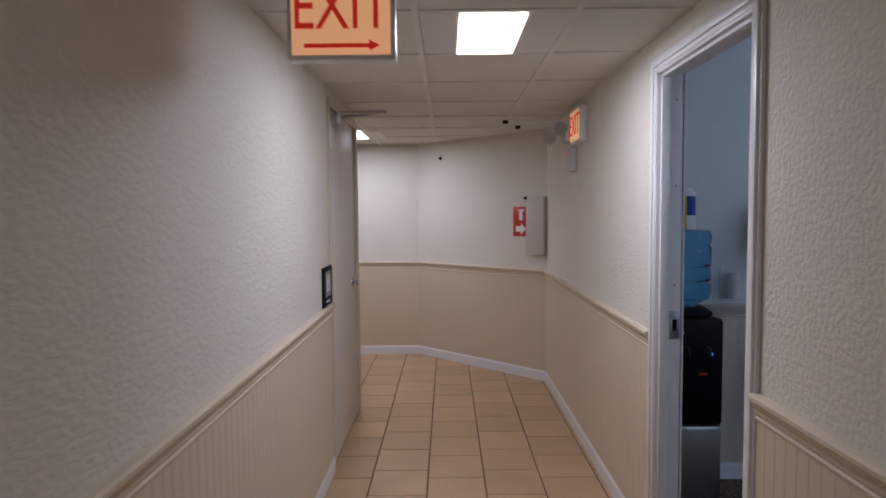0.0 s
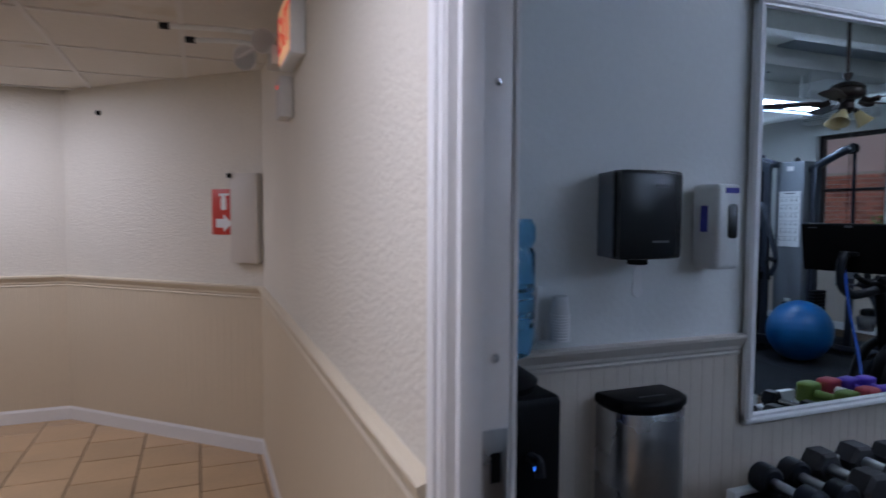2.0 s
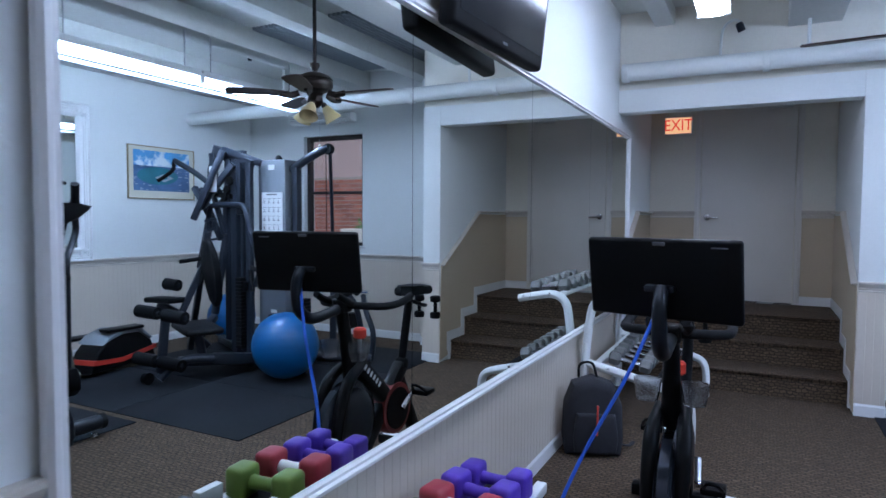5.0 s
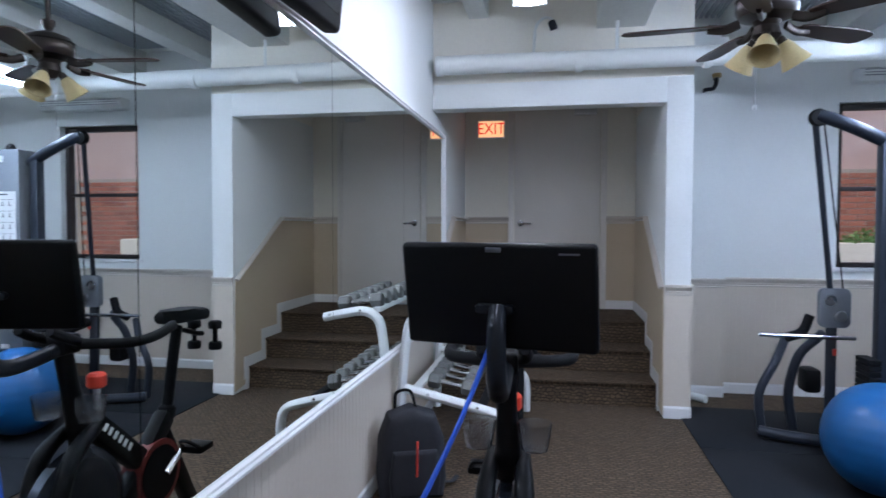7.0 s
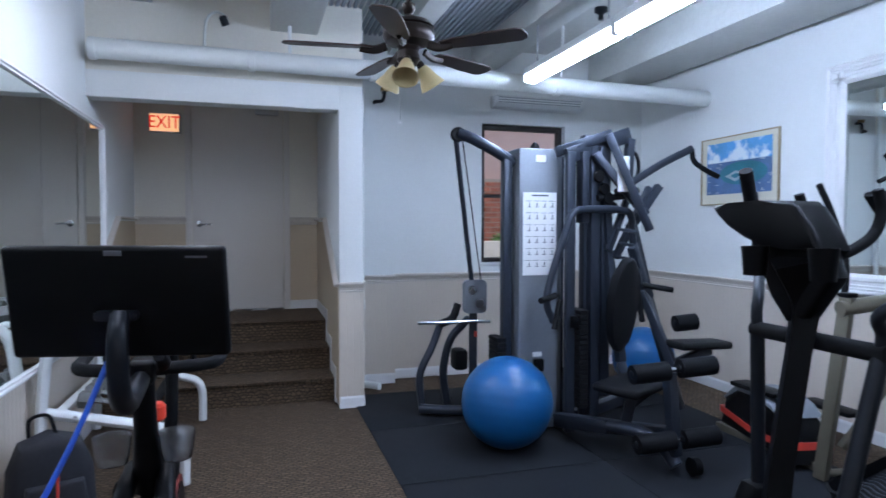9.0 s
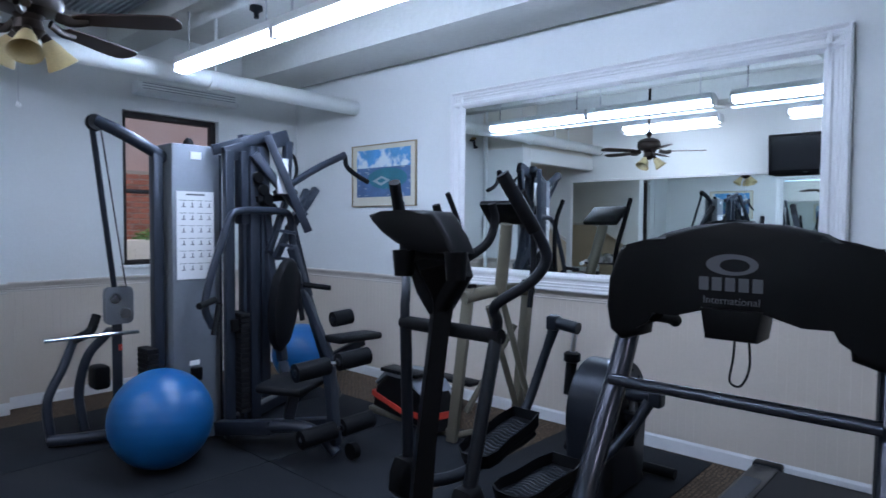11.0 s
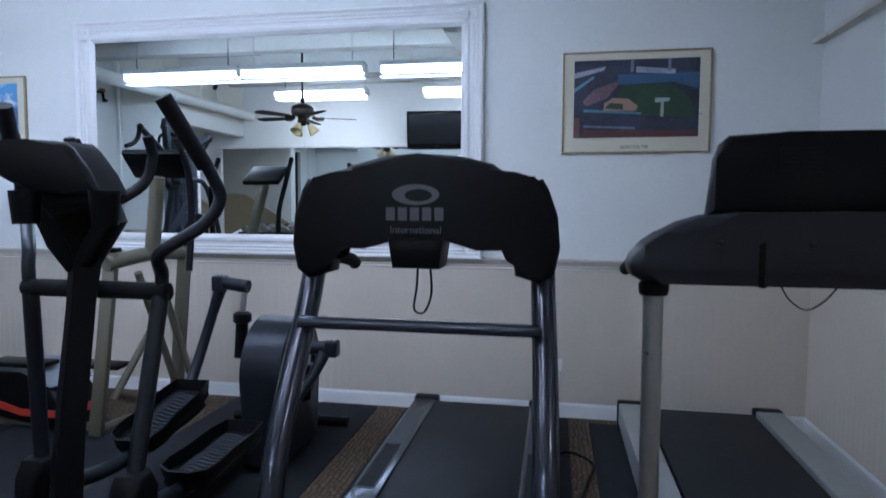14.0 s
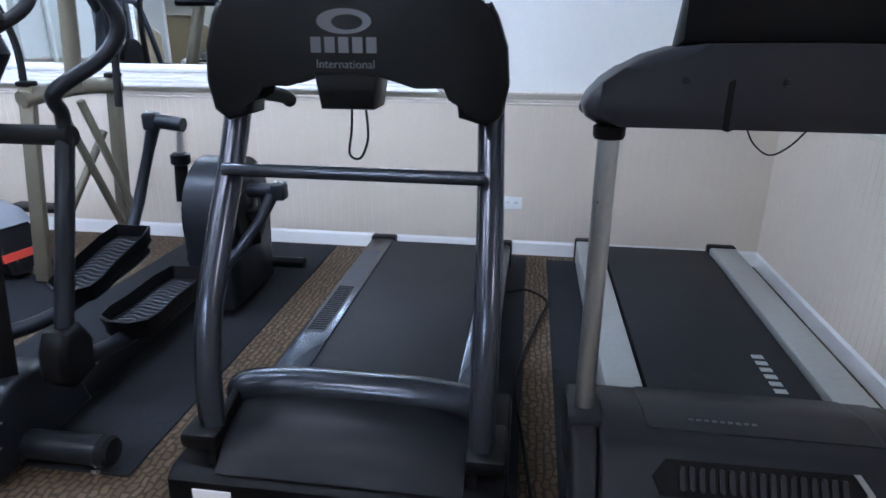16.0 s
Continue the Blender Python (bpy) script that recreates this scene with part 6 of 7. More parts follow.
    for s in (-1, 1):
        for k in range(6):
            c = Vector((5.43 + 0.026 * k, y0 + s * 0.0385, 0.632 - 0.0233 * k))
            box(b, -0.008, 0.008, -0.001, 0.001, -0.014, 0.014, 0.0, Matrix.Translation(c) @ pose(0, 0, 0, 0, 42, 0))
    part("lettering_bars", b, PAPER, up, "white lettering bars")
    b = B()
    beam(b, (5.645, y0, 0.433), (5.685, y0, 0.397), 0.08, 0.095, 0.02)
    part("red_tip", b, RED, up, "red end band")
    b = B()
    beam(b, (5.84, y0, 0.56), (5.36, y0, 0.10), 0.07, 0.085, 0.02)
    part("down_tube", b, BLACK, t, "black down tube")
    b = B()
    beam(b, (5.80, y0, 0.50), (6.03, y0, 0.06), 0.06, 0.07, 0.016)
    part("rear_strut", b, BLACK, t)
    b = B()
    tube(b, [(5.82, y0, 0.46), (5.93, y0, 0.93)], 0.024, 14, False)
    part("seat_post", b, BLACK, t)
    b = B()
    lathe(b, [(0.030, -0.03), (0.038, -0.02), (0.038, 0.02), (0.030, 0.03)], pose(5.845, y0, 0.565, 0, 13, 0), 16)
    part("post_collar", b, BLACKM, t)
    b = B()
    prism(b, [(-0.15, -0.022), (-0.15, 0.022), (-0.06, 0.034), (0.03, 0.075), (0.10, 0.088), (0.125, 0.06), (0.13, 0.0), (0.125, -0.06), (0.10, -0.088), (0.03, -0.075), (-0.06, -0.034)], 0.055, pose(5.95, y0, 0.945, 0, 2, 0), 0.022, 3)
    part("saddle", b, LEATHER, t, "black saddle")
    b = B()
    tube(b, [(5.98, y0, 0.90), (6.08, y0, 0.87), (6.13, y0, 0.86)], 0.012, 8)
    part("weight_holder", b, BLACK, t)
    for s in (-1, 1):
        b = B()
        for z in (-0.05, 0.05):
            lathe(b, [(0.0, -0.018), (0.028, -0.018), (0.032, -0.01), (0.032, 0.01), (0.028, 0.018), (0, 0.018)], pose(6.15, y0 + s * 0.055, 0.85 + z), 14)
        tube(b, [(6.15, y0 + s * 0.055, 0.80), (6.15, y0 + s * 0.055, 0.90)], 0.012, 8, False)
        part("hand_weight", b, BLACKM, t, "small black hand weight in the holder")
    b = B()
    lathe(b, [(0.11, -0.04), (0.14, -0.04), (0.145, 0.0), (0.14, 0.04), (0.11, 0.04)], pose(5.74, y0, 0.34, 90), 36)
    part("belt_ring", b, material("dark_red_trim", (0.16, 0.02, 0.016), 0.45, vary=0.1), t, "dark red belt ring")
    b = B()
    lathe(b, [(0.0, -0.045), (0.115, -0.045), (0.115, 0.045), (0, 0.045)], pose(5.74, y0, 0.34, 90), 32)
    part("belt_guard", b, BLACK, t)
    for s in (-1, 1):
        b = B()
        tube(b, [(5.74, y0 + s * 0.07, 0.34), (5.74 + s * 0.11, y0 + s * 0.08, 0.34 + s * 0.08)], 0.014, 8, False)
        part("crank", b, STEEL, t)
        px, pz = 5.74 + s * 0.11, 0.34 + s * 0.08
        b = B()
        box(b, px - 0.05, px + 0.05, *sorted((y0 + s * 0.09, y0 + s * 0.19)), pz - 0.015, pz + 0.015, 0.008)
        pd = part("pedal", b, BLACK, t)
        b = B()
        tube(b, [(px - 0.03, y0 + s * 0.10, pz), (px - 0.09, y0 + s * 0.12, pz + 0.05), (px - 0.09, y0 + s * 0.16, pz + 0.05), (px - 0.03, y0 + s * 0.185, pz)], 0.008, 6)
        part("toe_cage", b, BLACK, pd)
        b = B()
        lathe(b, [(0.040, 0.0), (0.046, 0.03), (0.052, 0.08), (0.050, 0.08), (0.044, 0.03), (0.036, 0.003)], pose(5.30, y0 + s * 0.085, 0.70), 20)
        part("bottle_holder", b, clear("clear_plastic", (0.8, 0.82, 0.85), 0.15), t, "clear plastic bottle holder")
    b = B()
    lathe(b, [(0.0, 0.0), (0.026, 0.0), (0.034, 0.008), (0.034, 0.045), (0.024, 0.055), (0, 0.055)], pose(5.44, y0 - 0.005, 0.775), 20)
    part("resistance_knob", b, glow("red_cap", (0.75, 0.05, 0.02), 0.0), t, "red resistance knob")
    b = B()
    tube(b, [(5.44, y0 - 0.005, 0.60), (5.44, y0 - 0.005, 0.78)], 0.012, 8, False)
    part("knob_stem", b, STEEL, t)
    for x in (5.10, 6.03):
        b = B()
        beam(b, (x, y0 - 0.26, 0.035), (x, y0 + 0.26, 0.035), 0.07, 0.06, 0.012)
        sb_ = part("stabilizer", b, BLACK, t)
        if x > 6:
            boxes("sticker", [(x - 0.025, x + 0.025, y0 - 0.23, y0 - 0.14, 0.0652, 0.0662)], PAPER, sb_, "white sticker")
    b = B()
    tube(b, [(4.965, y0 + 0.01, 1.09), (4.90, 3.13, 0.88), (4.80, 3.28, 0.55), (4.66, 3.36, 0.25), (4.45, 3.32, 0.04), (4.2, 3.24, 0.010), (3.8, 3.22, 0.010)], 0.0065, 8)
    part("cable", b, material("blue_cable", (0.02, 0.10, 0.55), 0.45, vary=0.05), t, "bright blue cable hanging down")


exercise_bike()

# ---- dumbbells and racks ----
HEX = material("cast_iron_grey", (0.16, 0.165, 0.16), 0.5, 0.4, vary=0.2)
DARKHEX = material("dark_rubber_hex", (0.03, 0.03, 0.034), 0.6, vary=0.2)


def dumbbell(m, r, length, mat, label, bar=STEEL, six=True):
    t = thing("dumbbell", m, label, "dumbbell", "dumbbells")
    b = B()
    tube(b, [(-length / 2, 0, 0), (length / 2, 0, 0)], r * 0.34, 10, False)
    part("handle", b, bar, t)
    for s in (-1, 1):
        b = B()
        k = 6 if six else 20
        lathe(b, [(r * 0.8, 0), (r, r * 0.2), (r, r * 1.3), (r * 0.75, r * 1.5)], pose(s * (length / 2 - (0 if s < 0 else 0)), 0, 0, 0, 90 * s) @ pose(0, 0, -r * 0.75, 0, 0, 30), k)
        part("head", b, mat, t)
    return t


# low rack under the mirror
lr = thing("dumbbell_rack", pose(0, 0, 0), "low white metal dumbbell rack with black shelf under the mirror", "dumbbell rack")
b = B()
box(b, 3.20, 4.74, 3.38, 3.60, 0.495, 0.51, 0.004)
part("shelf", b, BLACKM, lr, "black shelf")
for y in (3.375, 3.605):
    b = B()
    beam(b, (3.18, y, 0.505), (4.78, y, 0.505), 0.035, 0.035, 0.004)
    part("rail", b, WHITEP, lr)
for x in (3.24, 3.95, 4.72):
    for y in (3.39, 3.59):
        b = B()
        beam(b, (x, y, 0.0), (x, y, 0.50), 0.04, 0.04, 0.004)
        part("leg", b, WHITEP, lr, "white leg")
for x in (3.62, 3.92, 4.15):
    boxes("divider", [(x - 0.045, x + 0.045, 3.36, 3.39, 0.505, 0.575)], WHITEP, lr, bevel=0.003)
    boxes("divider", [(x - 0.045, x + 0.045, 3.59, 3.62, 0.505, 0.575)], WHITEP, lr, bevel=0.003)
GREEN = material("green_vinyl", (0.15, 0.23, 0.035), 0.5, vary=0.08)
REDV = material("red_vinyl", (0.36, 0.03, 0.05), 0.5, vary=0.08)
PURPLE = material("purple_vinyl", (0.09, 0.035, 0.42), 0.5, vary=0.08)
TEAL = material("teal_vinyl", (0.03, 0.30, 0.32), 0.5, vary=0.08)
CROSS = pose(0, 0, 0, 0, 0, 84)
for x, r, mat, lab, six in ((3.28, 0.045, DGREY, "small blue-grey chrome dumbbell on the low rack", False), (3.40, 0.045, DGREY, "small blue-grey chrome dumbbell on the low rack", False), (3.52, 0.055, DARKHEX, "black hexagonal dumbbell on the low rack", True), (3.68, 0.055, DARKHEX, "black hexagonal dumbbell on the low rack", True), (3.84, 0.045, DARKHEX, "black hexagonal dumbbell on the low rack", True), (4.04, 0.042, DGREY, "small blue-grey dumbbell on the low rack", True)):
    dumbbell(pose(x, 3.49, 0.512 + r) @ CROSS, r, 0.17, mat, lab, six=six)


def vinyl_dumbbell(m, r, length, mat, label, band=False):
    """Blocky moulded heads, rounded off, on a thick waisted handle."""
    t = thing("dumbbell", m, label, "dumbbell", "dumbbells")
    b = B()
    tube(b, [(-length / 2, 0, 0), (-length / 4, 0, 0), (0, 0, 0), (length / 4, 0, 0), (length / 2, 0, 0)], [r * 0.52, r * 0.44, r * 0.40, r * 0.44, r * 0.52], 12, False)
    part("handle", b, PAPER if band else mat, t, "white banded handle" if band else "")
    for s in (-1, 1):
        b = B()
        box(b, s * length / 2 - r * 0.75, s * length / 2 + r * 0.75, -r * 0.92, r * 0.92, -r, r, r * 0.34, None, 3)
        part("head", b, mat, t)
    return t


for x, r, mat, lab, band in ((4.27, 0.050, GREEN, "green vinyl dumbbell on the low rack", False), (4.40, 0.052, REDV, "dark red vinyl dumbbell with white band", True), (4.53, 0.048, PURPLE, "purple vinyl dumbbell on the low rack", False)):
    vinyl_dumbbell(pose(x, 3.49, 0.5115 + r) @ CROSS, r, 0.17, mat, lab, band)
vinyl_dumbbell(pose(4.645, 3.485, 0.5565) @ pose(0, 0, 0, 0, 0, 88), 0.045, 0.16, PURPLE, "purple vinyl dumbbell at the end of the low rack")
vinyl_dumbbell(pose(4.02, 3.28, 0.052) @ pose(0, 0, 0, 0, 0, 40), 0.05, 0.16, TEAL, "teal vinyl dumbbell on the carpet")

# tall rack near the steps
tr = thing("dumbbell_rack", pose(0, 0, 0), "white tubular two-tier dumbbell rack beside the mirror", "dumbbell rack")
for x in (6.85, 8.0):
    b = B()
    tube(b, [(x, 3.77, 0.02), (x, 3.755, 0.45), (x, 3.73, 0.72), (x, 3.70, 0.84), (x, 3.62, 0.885), (x, 3.50, 0.87), (x, 3.38, 0.845)], 0.034, 10, True, 0.8)
    part("end_frame", b, WHITEP, tr, "white bent end frame")
    b = B()
    tube(b, [(x, 3.74, 0.45), (x, 3.45, 0.385), (x, 3.22, 0.33), (x, 3.13, 0.29), (x, 3.10, 0.20), (x, 3.10, 0.02)], 0.034, 10, True, 0.8)
    part("end_foot", b, WHITEP, tr, "white bent foot")
    for y, z in ((3.32, 0.362), (3.60, 0.425), (3.42, 0.86), (3.6, 0.888)):
        b = B()
        lathe(b, [(0, 0), (0.012, 0), (0.010, 0.006), (0, 0.007)], pose(x - 0.026, y, z, 0, -90), 10)
        part("bolt", b, STEEL, tr)
for y, z in ((3.68, 0.44), (3.30, 0.36), (3.68, 0.89), (3.44, 0.86)):
    b = B()
    beam(b, (6.88, y, z), (7.97, y, z), 0.05, 0.025, 0.004)
    part("shelf_rail", b, WHITEP if y > 3.5 else BLACKM, tr)
for tier, (y, z, n) in enumerate(((3.49, 0.455, 7), (3.56, 0.925, 7))):
    for k in range(n):
        dumbbell(pose(6.98 + k * 0.148, y, z) @ pose(0, 0, 0, 0, 0, 90) @ pose(0, 0, 0, 0, -10 if tier == 0 else -6, 0), 0.048 + 0.002 * k, 0.20, HEX, "grey cast hexagonal dumbbell on the white rack", CHROME)

# ---- backpack ----
bp = thing("backpack", pose(6.50, 3.655, 0), "black and navy backpack with red zip leaning on the wall", "backpack")
b = B()
cloth = material("black_nylon", (0.016, 0.017, 0.024), 0.8, vary=0.2, bump=0.3, bump_scale=200)
prism(b, [(-0.16, 0.0), (0.16, 0.0), (0.175, 0.10), (0.165, 0.30), (0.12, 0.42), (0.0, 0.46), (-0.12, 0.42), (-0.165, 0.30), (-0.175, 0.10)], 0.19, pose(0.08, 0.0, 0.0, 90, 0, -68), 0.05, 4)
part("body", b, cloth, bp)
b = B()
prism(b, [(-0.12, 0.03), (0.12, 0.03), (0.13, 0.12), (0.11, 0.26), (-0.11, 0.26), (-0.13, 0.12)], 0.05, pose(-0.075, -0.07, 0.0, 90, 0, -68), 0.02, 3)
part("pocket", b, cloth, bp)
b = B()
tube(b, [(-0.135, -0.10, 0.32), (-0.15, -0.10, 0.15)], 0.006, 6, False)
part("zip", b, RED, bp, "red zip strip")
b = B()
tube(b, [(0.0, 0.05, 0.44), (-0.01, 0.04, 0.52), (0.0, -0.03, 0.53), (0.0, -0.06, 0.44)], 0.008, 8)
part("loop", b, BLACKM, bp)
b = B()
tube(b, [(0.05, -0.15, 0.06), (0.14, -0.22, 0.02), (0.22, -0.24, 0.02)], 0.014, 8, True, 0.4)
part("strap", b, cloth, bp)

# ---- things by the gym door ----
wc = thing("water_cooler", pose(2.335, 3.60, 0), "black and steel water cooler with a blue bottle upside down", "water cooler")
b = B()
box(b, -0.14, 0.14, -0.15, 0.17, 0.42, 0.94, 0.02)
part("cabinet", b, BLACK, wc, "black upper cabinet")
b = B()
box(b, -0.138, 0.138, -0.148, 0.168, 0.03, 0.42, 0.02)
part("lower_panel", b, STEEL, wc, "brushed steel lower panel")
boxes("plinth", [(-0.13, 0.13, -0.13, 0.16, 0, 0.03)], BLACKM, wc)
b = B()
lathe(b, [(0.0, 0.0), (0.13, 0.0), (0.135, 0.02), (0.09, 0.05), (0.0, 0.05)], pose(0, 0, 0.935), 32)
part("collar", b, BLACK, wc)
for k, c in enumerate(((0.10, 0.10, 0.12), (0.10, 0.10, 0.12))):
    b = B()
    tube(b, [(0.05 - 0.1 * k, -0.15, 0.80), (0.05 - 0.1 * k, -0.19, 0.80), (0.05 - 0.1 * k, -0.20, 0.77)], 0.012, 8)
    part("tap", b, DGREY, wc)
boxes("indicator", [(0.1405, 0.142, -0.09, -0.06, 0.79, 0.80), (0.06, 0.085, -0.1525, -0.15, 0.765, 0.775)], glow("blue_indicator", (0.05, 0.2, 1.0), 4.0), wc, "blue indicator light")
boxes("warning_dot", [(0.02, 0.06, -0.1525, -0.15, 0.67, 0.68)], RED, wc)
b = B()
WATER = clear("blue_bottle", (0.22, 0.52, 0.80), 0.08, 1.33)
lathe(b, [(0.0, 0.0), (0.05, 0.0), (0.06, 0.02), (0.115, 0.05), (0.125, 0.08), (0.125, 0.12), (0.117, 0.13), (0.125, 0.14), (0.125, 0.19), (0.117, 0.20), (0.125, 0.21), (0.125, 0.30), (0.117, 0.315), (0.125, 0.33), (0.125, 0.365), (0.115, 0.385), (0.0, 0.388)], pose(0, 0, 0.975), 40)
part("bottle", b, WATER, wc, "translucent blue water bottle")
wp = thing("wipes_canister", pose(2.335, 3.60, 1.364), "yellow and blue plastic canister standing on the water bottle", "canister")
b = B()
lathe(b, [(0.0, 0.0), (0.046, 0.0), (0.048, 0.004), (0.048, 0.165), (0.0, 0.165)], Matrix(), 32)
part("body", b, material("blue_print", (0.02, 0.045, 0.26), 0.4, vary=0.05), wp)
b = B()
lathe(b, [(0.0485, 0.0), (0.049, 0.001), (0.049, 0.07), (0.0485, 0.071)], Matrix(), 32)
part("white_band", b, PAPER, wp)
b = B()
prism(b, [(0.0495 * math.cos(radians(a)), 0.0495 * math.sin(radians(a))) for a in range(170, 262, 8)] + [(0.044 * math.cos(radians(a)), 0.044 * math.sin(radians(a))) for a in range(258, 168, -8)], 0.16, pose(0, 0, 0.003))
part("yellow_panel", b, material("yellow_print", (0.70, 0.52, 0.02), 0.4, vary=0.05), wp)
b = B()
lathe(b, [(0.0, 0.0), (0.049, 0.0), (0.049, 0.02), (0.035, 0.026), (0.03, 0.04), (0.0, 0.04)], pose(0, 0, 0.165), 32)
part("cap", b, WHITEP, wp)

cp = thing("cup_dispenser", pose(2.666, GY1, 0), "stack of white paper cups on a small wall bracket", "cup dispenser")
boxes("bracket", [(-0.062, -0.040, -0.012, -0.001, 0.985, 1.155), (-0.062, 0.012, -0.055, -0.001, 0.985, 0.991)], WHITEP, cp, bevel=0.003)
cup = None
for k in range(10):
    if cup is None:
        b = B()
        lathe(b, [(0.0, 0.058), (0.022, 0.058), (0.0225, 0.056), (0.029, 0.004), (0.031, 0.003), (0.0315, 0.0), (0.028, 0.001), (0.021, 0.054), (0.0, 0.054)], Matrix(), 24)
        q = part("cup", b, PAPER, cp, "white paper cup")
        cup = q.data
    else:
        q = part("cup", cup, None, cp)
    q.matrix_basis = pose(0, -0.045, 0.994 + k * 0.0085)

td = thing("paper_towel_dispenser", pose(2.907, GY1, 1.240), "smoked black paper towel dispenser on the wall", "towel dispenser")
SMOKE = material("smoked_plastic", (0.016, 0.018, 0.019), 0.24, vary=0.1, spec=0.3)
b = B()
prism(b, [(-0.075, -0.002), (-0.095, -0.10), (-0.112, -0.15), (-0.05, -0.168), (0.05, -0.168), (0.112, -0.15), (0.118, -0.11), (0.118, -0.002)], 0.262, pose(0, 0, 0), 0.012, 3)
part("cover", b, SMOKE, td, "smoked translucent cover")
b = B()
prism(b, [(-0.082, -0.001), (-0.104, -0.104), (-0.098, -0.104), (-0.076, -0.001)], 0.256, pose(0, 0, 0.003), 0.001)
part("side", b, SILVER, td, "pale grey side")
b = B()
prism(b, [(-0.03, -0.02), (0.03, -0.02), (0.015, -0.06), (-0.015, -0.06)], 0.02, pose(0, -0.06, -0.02), 0.004)
part("nozzle", b, BLACK, td)
b = B()
prism(b, [(-0.012, 0.0), (0.012, 0.0), (0.02, -0.10), (0.0, -0.115), (-0.018, -0.10)], 0.004, pose(0, -0.09, -0.01, 90))
part("paper_tail", b, PAPER, td, "hanging white paper")
b = B()
box(b, 0.0, 0.045, -0.1705, -0.1685, 0.212, 0.219)
box(b, -0.01, 0.048, -0.1705, -0.1685, 0.05, 0.056)
part("print", b, MARK, td)

sd = thing("soap_dispenser", pose(3.247, GY1, 1.197), "white hand sanitizer dispenser on the wall", "soap dispenser")
b = B()
box(b, -0.052, 0.052, -0.115, -0.001, 0.0, 0.275, 0.018, None, 3)
part("body", b, WHITEP, sd)
b = B()
prism(b, rounded(0.04, 0.11, 0.012), 0.004, pose(0.012, -0.113, 0.155, 90), 0.001)
part("window", b, SMOKE, sd, "dark level window")
b = B()
BLUEL = material("blue_lettering", (0.03, 0.03, 0.30), 0.5)
box(b, -0.0535, -0.0522, -0.075, -0.045, 0.12, 0.205)
part("side_print", b, BLUEL, sd, "blue lettering block")
b = B()
box(b, -0.02, 0.035, -0.1175, -0.115, 0.245, 0.262)
part("front_print", b, BLUEL, sd, "blue lettering block")

tc = thing("waste_bin", pose(2.955, GY1, 0.435), "wall-hung brushed steel waste bin with black lid", "waste bin")
b = B()
out = [(-0.128, -0.004), (-0.128, -0.09), (-0.115, -0.13), (-0.06, -0.165), (0.0, -0.172), (0.06, -0.165), (0.115, -0.13), (0.128, -0.09), (0.128, -0.004)]
prism(b, out, 0.34, Matrix(), 0.006)
part("body", b, STEEL, tc, "brushed steel body")
b = B()
prism(b, [(x * 1.04, y * 1.03) for x, y in out], 0.04, pose(0, 0, 0.34), 0.014, 3)
part("lid", b, BLACK, tc, "black lid")
boxes("lid_print", [(-0.05, 0.05, -0.12, -0.112, 0.3805, 0.3815)], MARK, tc)

# ---- television ----
tv = thing("television", pose(5.15, 3.68, 2.28) @ pose(0, 0, 0, 6, 0, -3), "black flat television tilted down on a wall bracket", "television")
b = B()
box(b, -0.41, 0.41, -0.03, 0.04, -0.23, 0.27, 0.02, None, 3)
part("casing", b, BLACK, tv, "glossy black casing")
b = B()
box(b, -0.375, 0.375, -0.0325, -0.0305, -0.17, 0.235, 0)
part("screen", b, material("dark_screen", (0.012, 0.013, 0.016), 0.12, vary=0), tv, "dark glossy screen")
b = B()
box(b, -0.26, 0.26, 0.04, 0.075, -0.12, 0.22, 0.02)
part("back_bulge", b, BLACK, tv)
boxes("power_light", [(-0.02, 0.02, -0.0335, -0.031, -0.205, -0.195)], MARK, tv)
tb = thing("tv_bracket", pose(5.15, GY1, 2.32), "black steel bracket holding the television", "bracket")
boxes("plate", [(-0.12, 0.12, -0.015, -0.001, -0.12, 0.12)], BLACKM, tb)
b = B()
beam(b, (0, -0.015, 0.0), (0, -0.13, 0.0), 0.06, 0.05)
part("arm", b, BLACKM, tb)

# ---- pictures, outlet, air conditioner ----


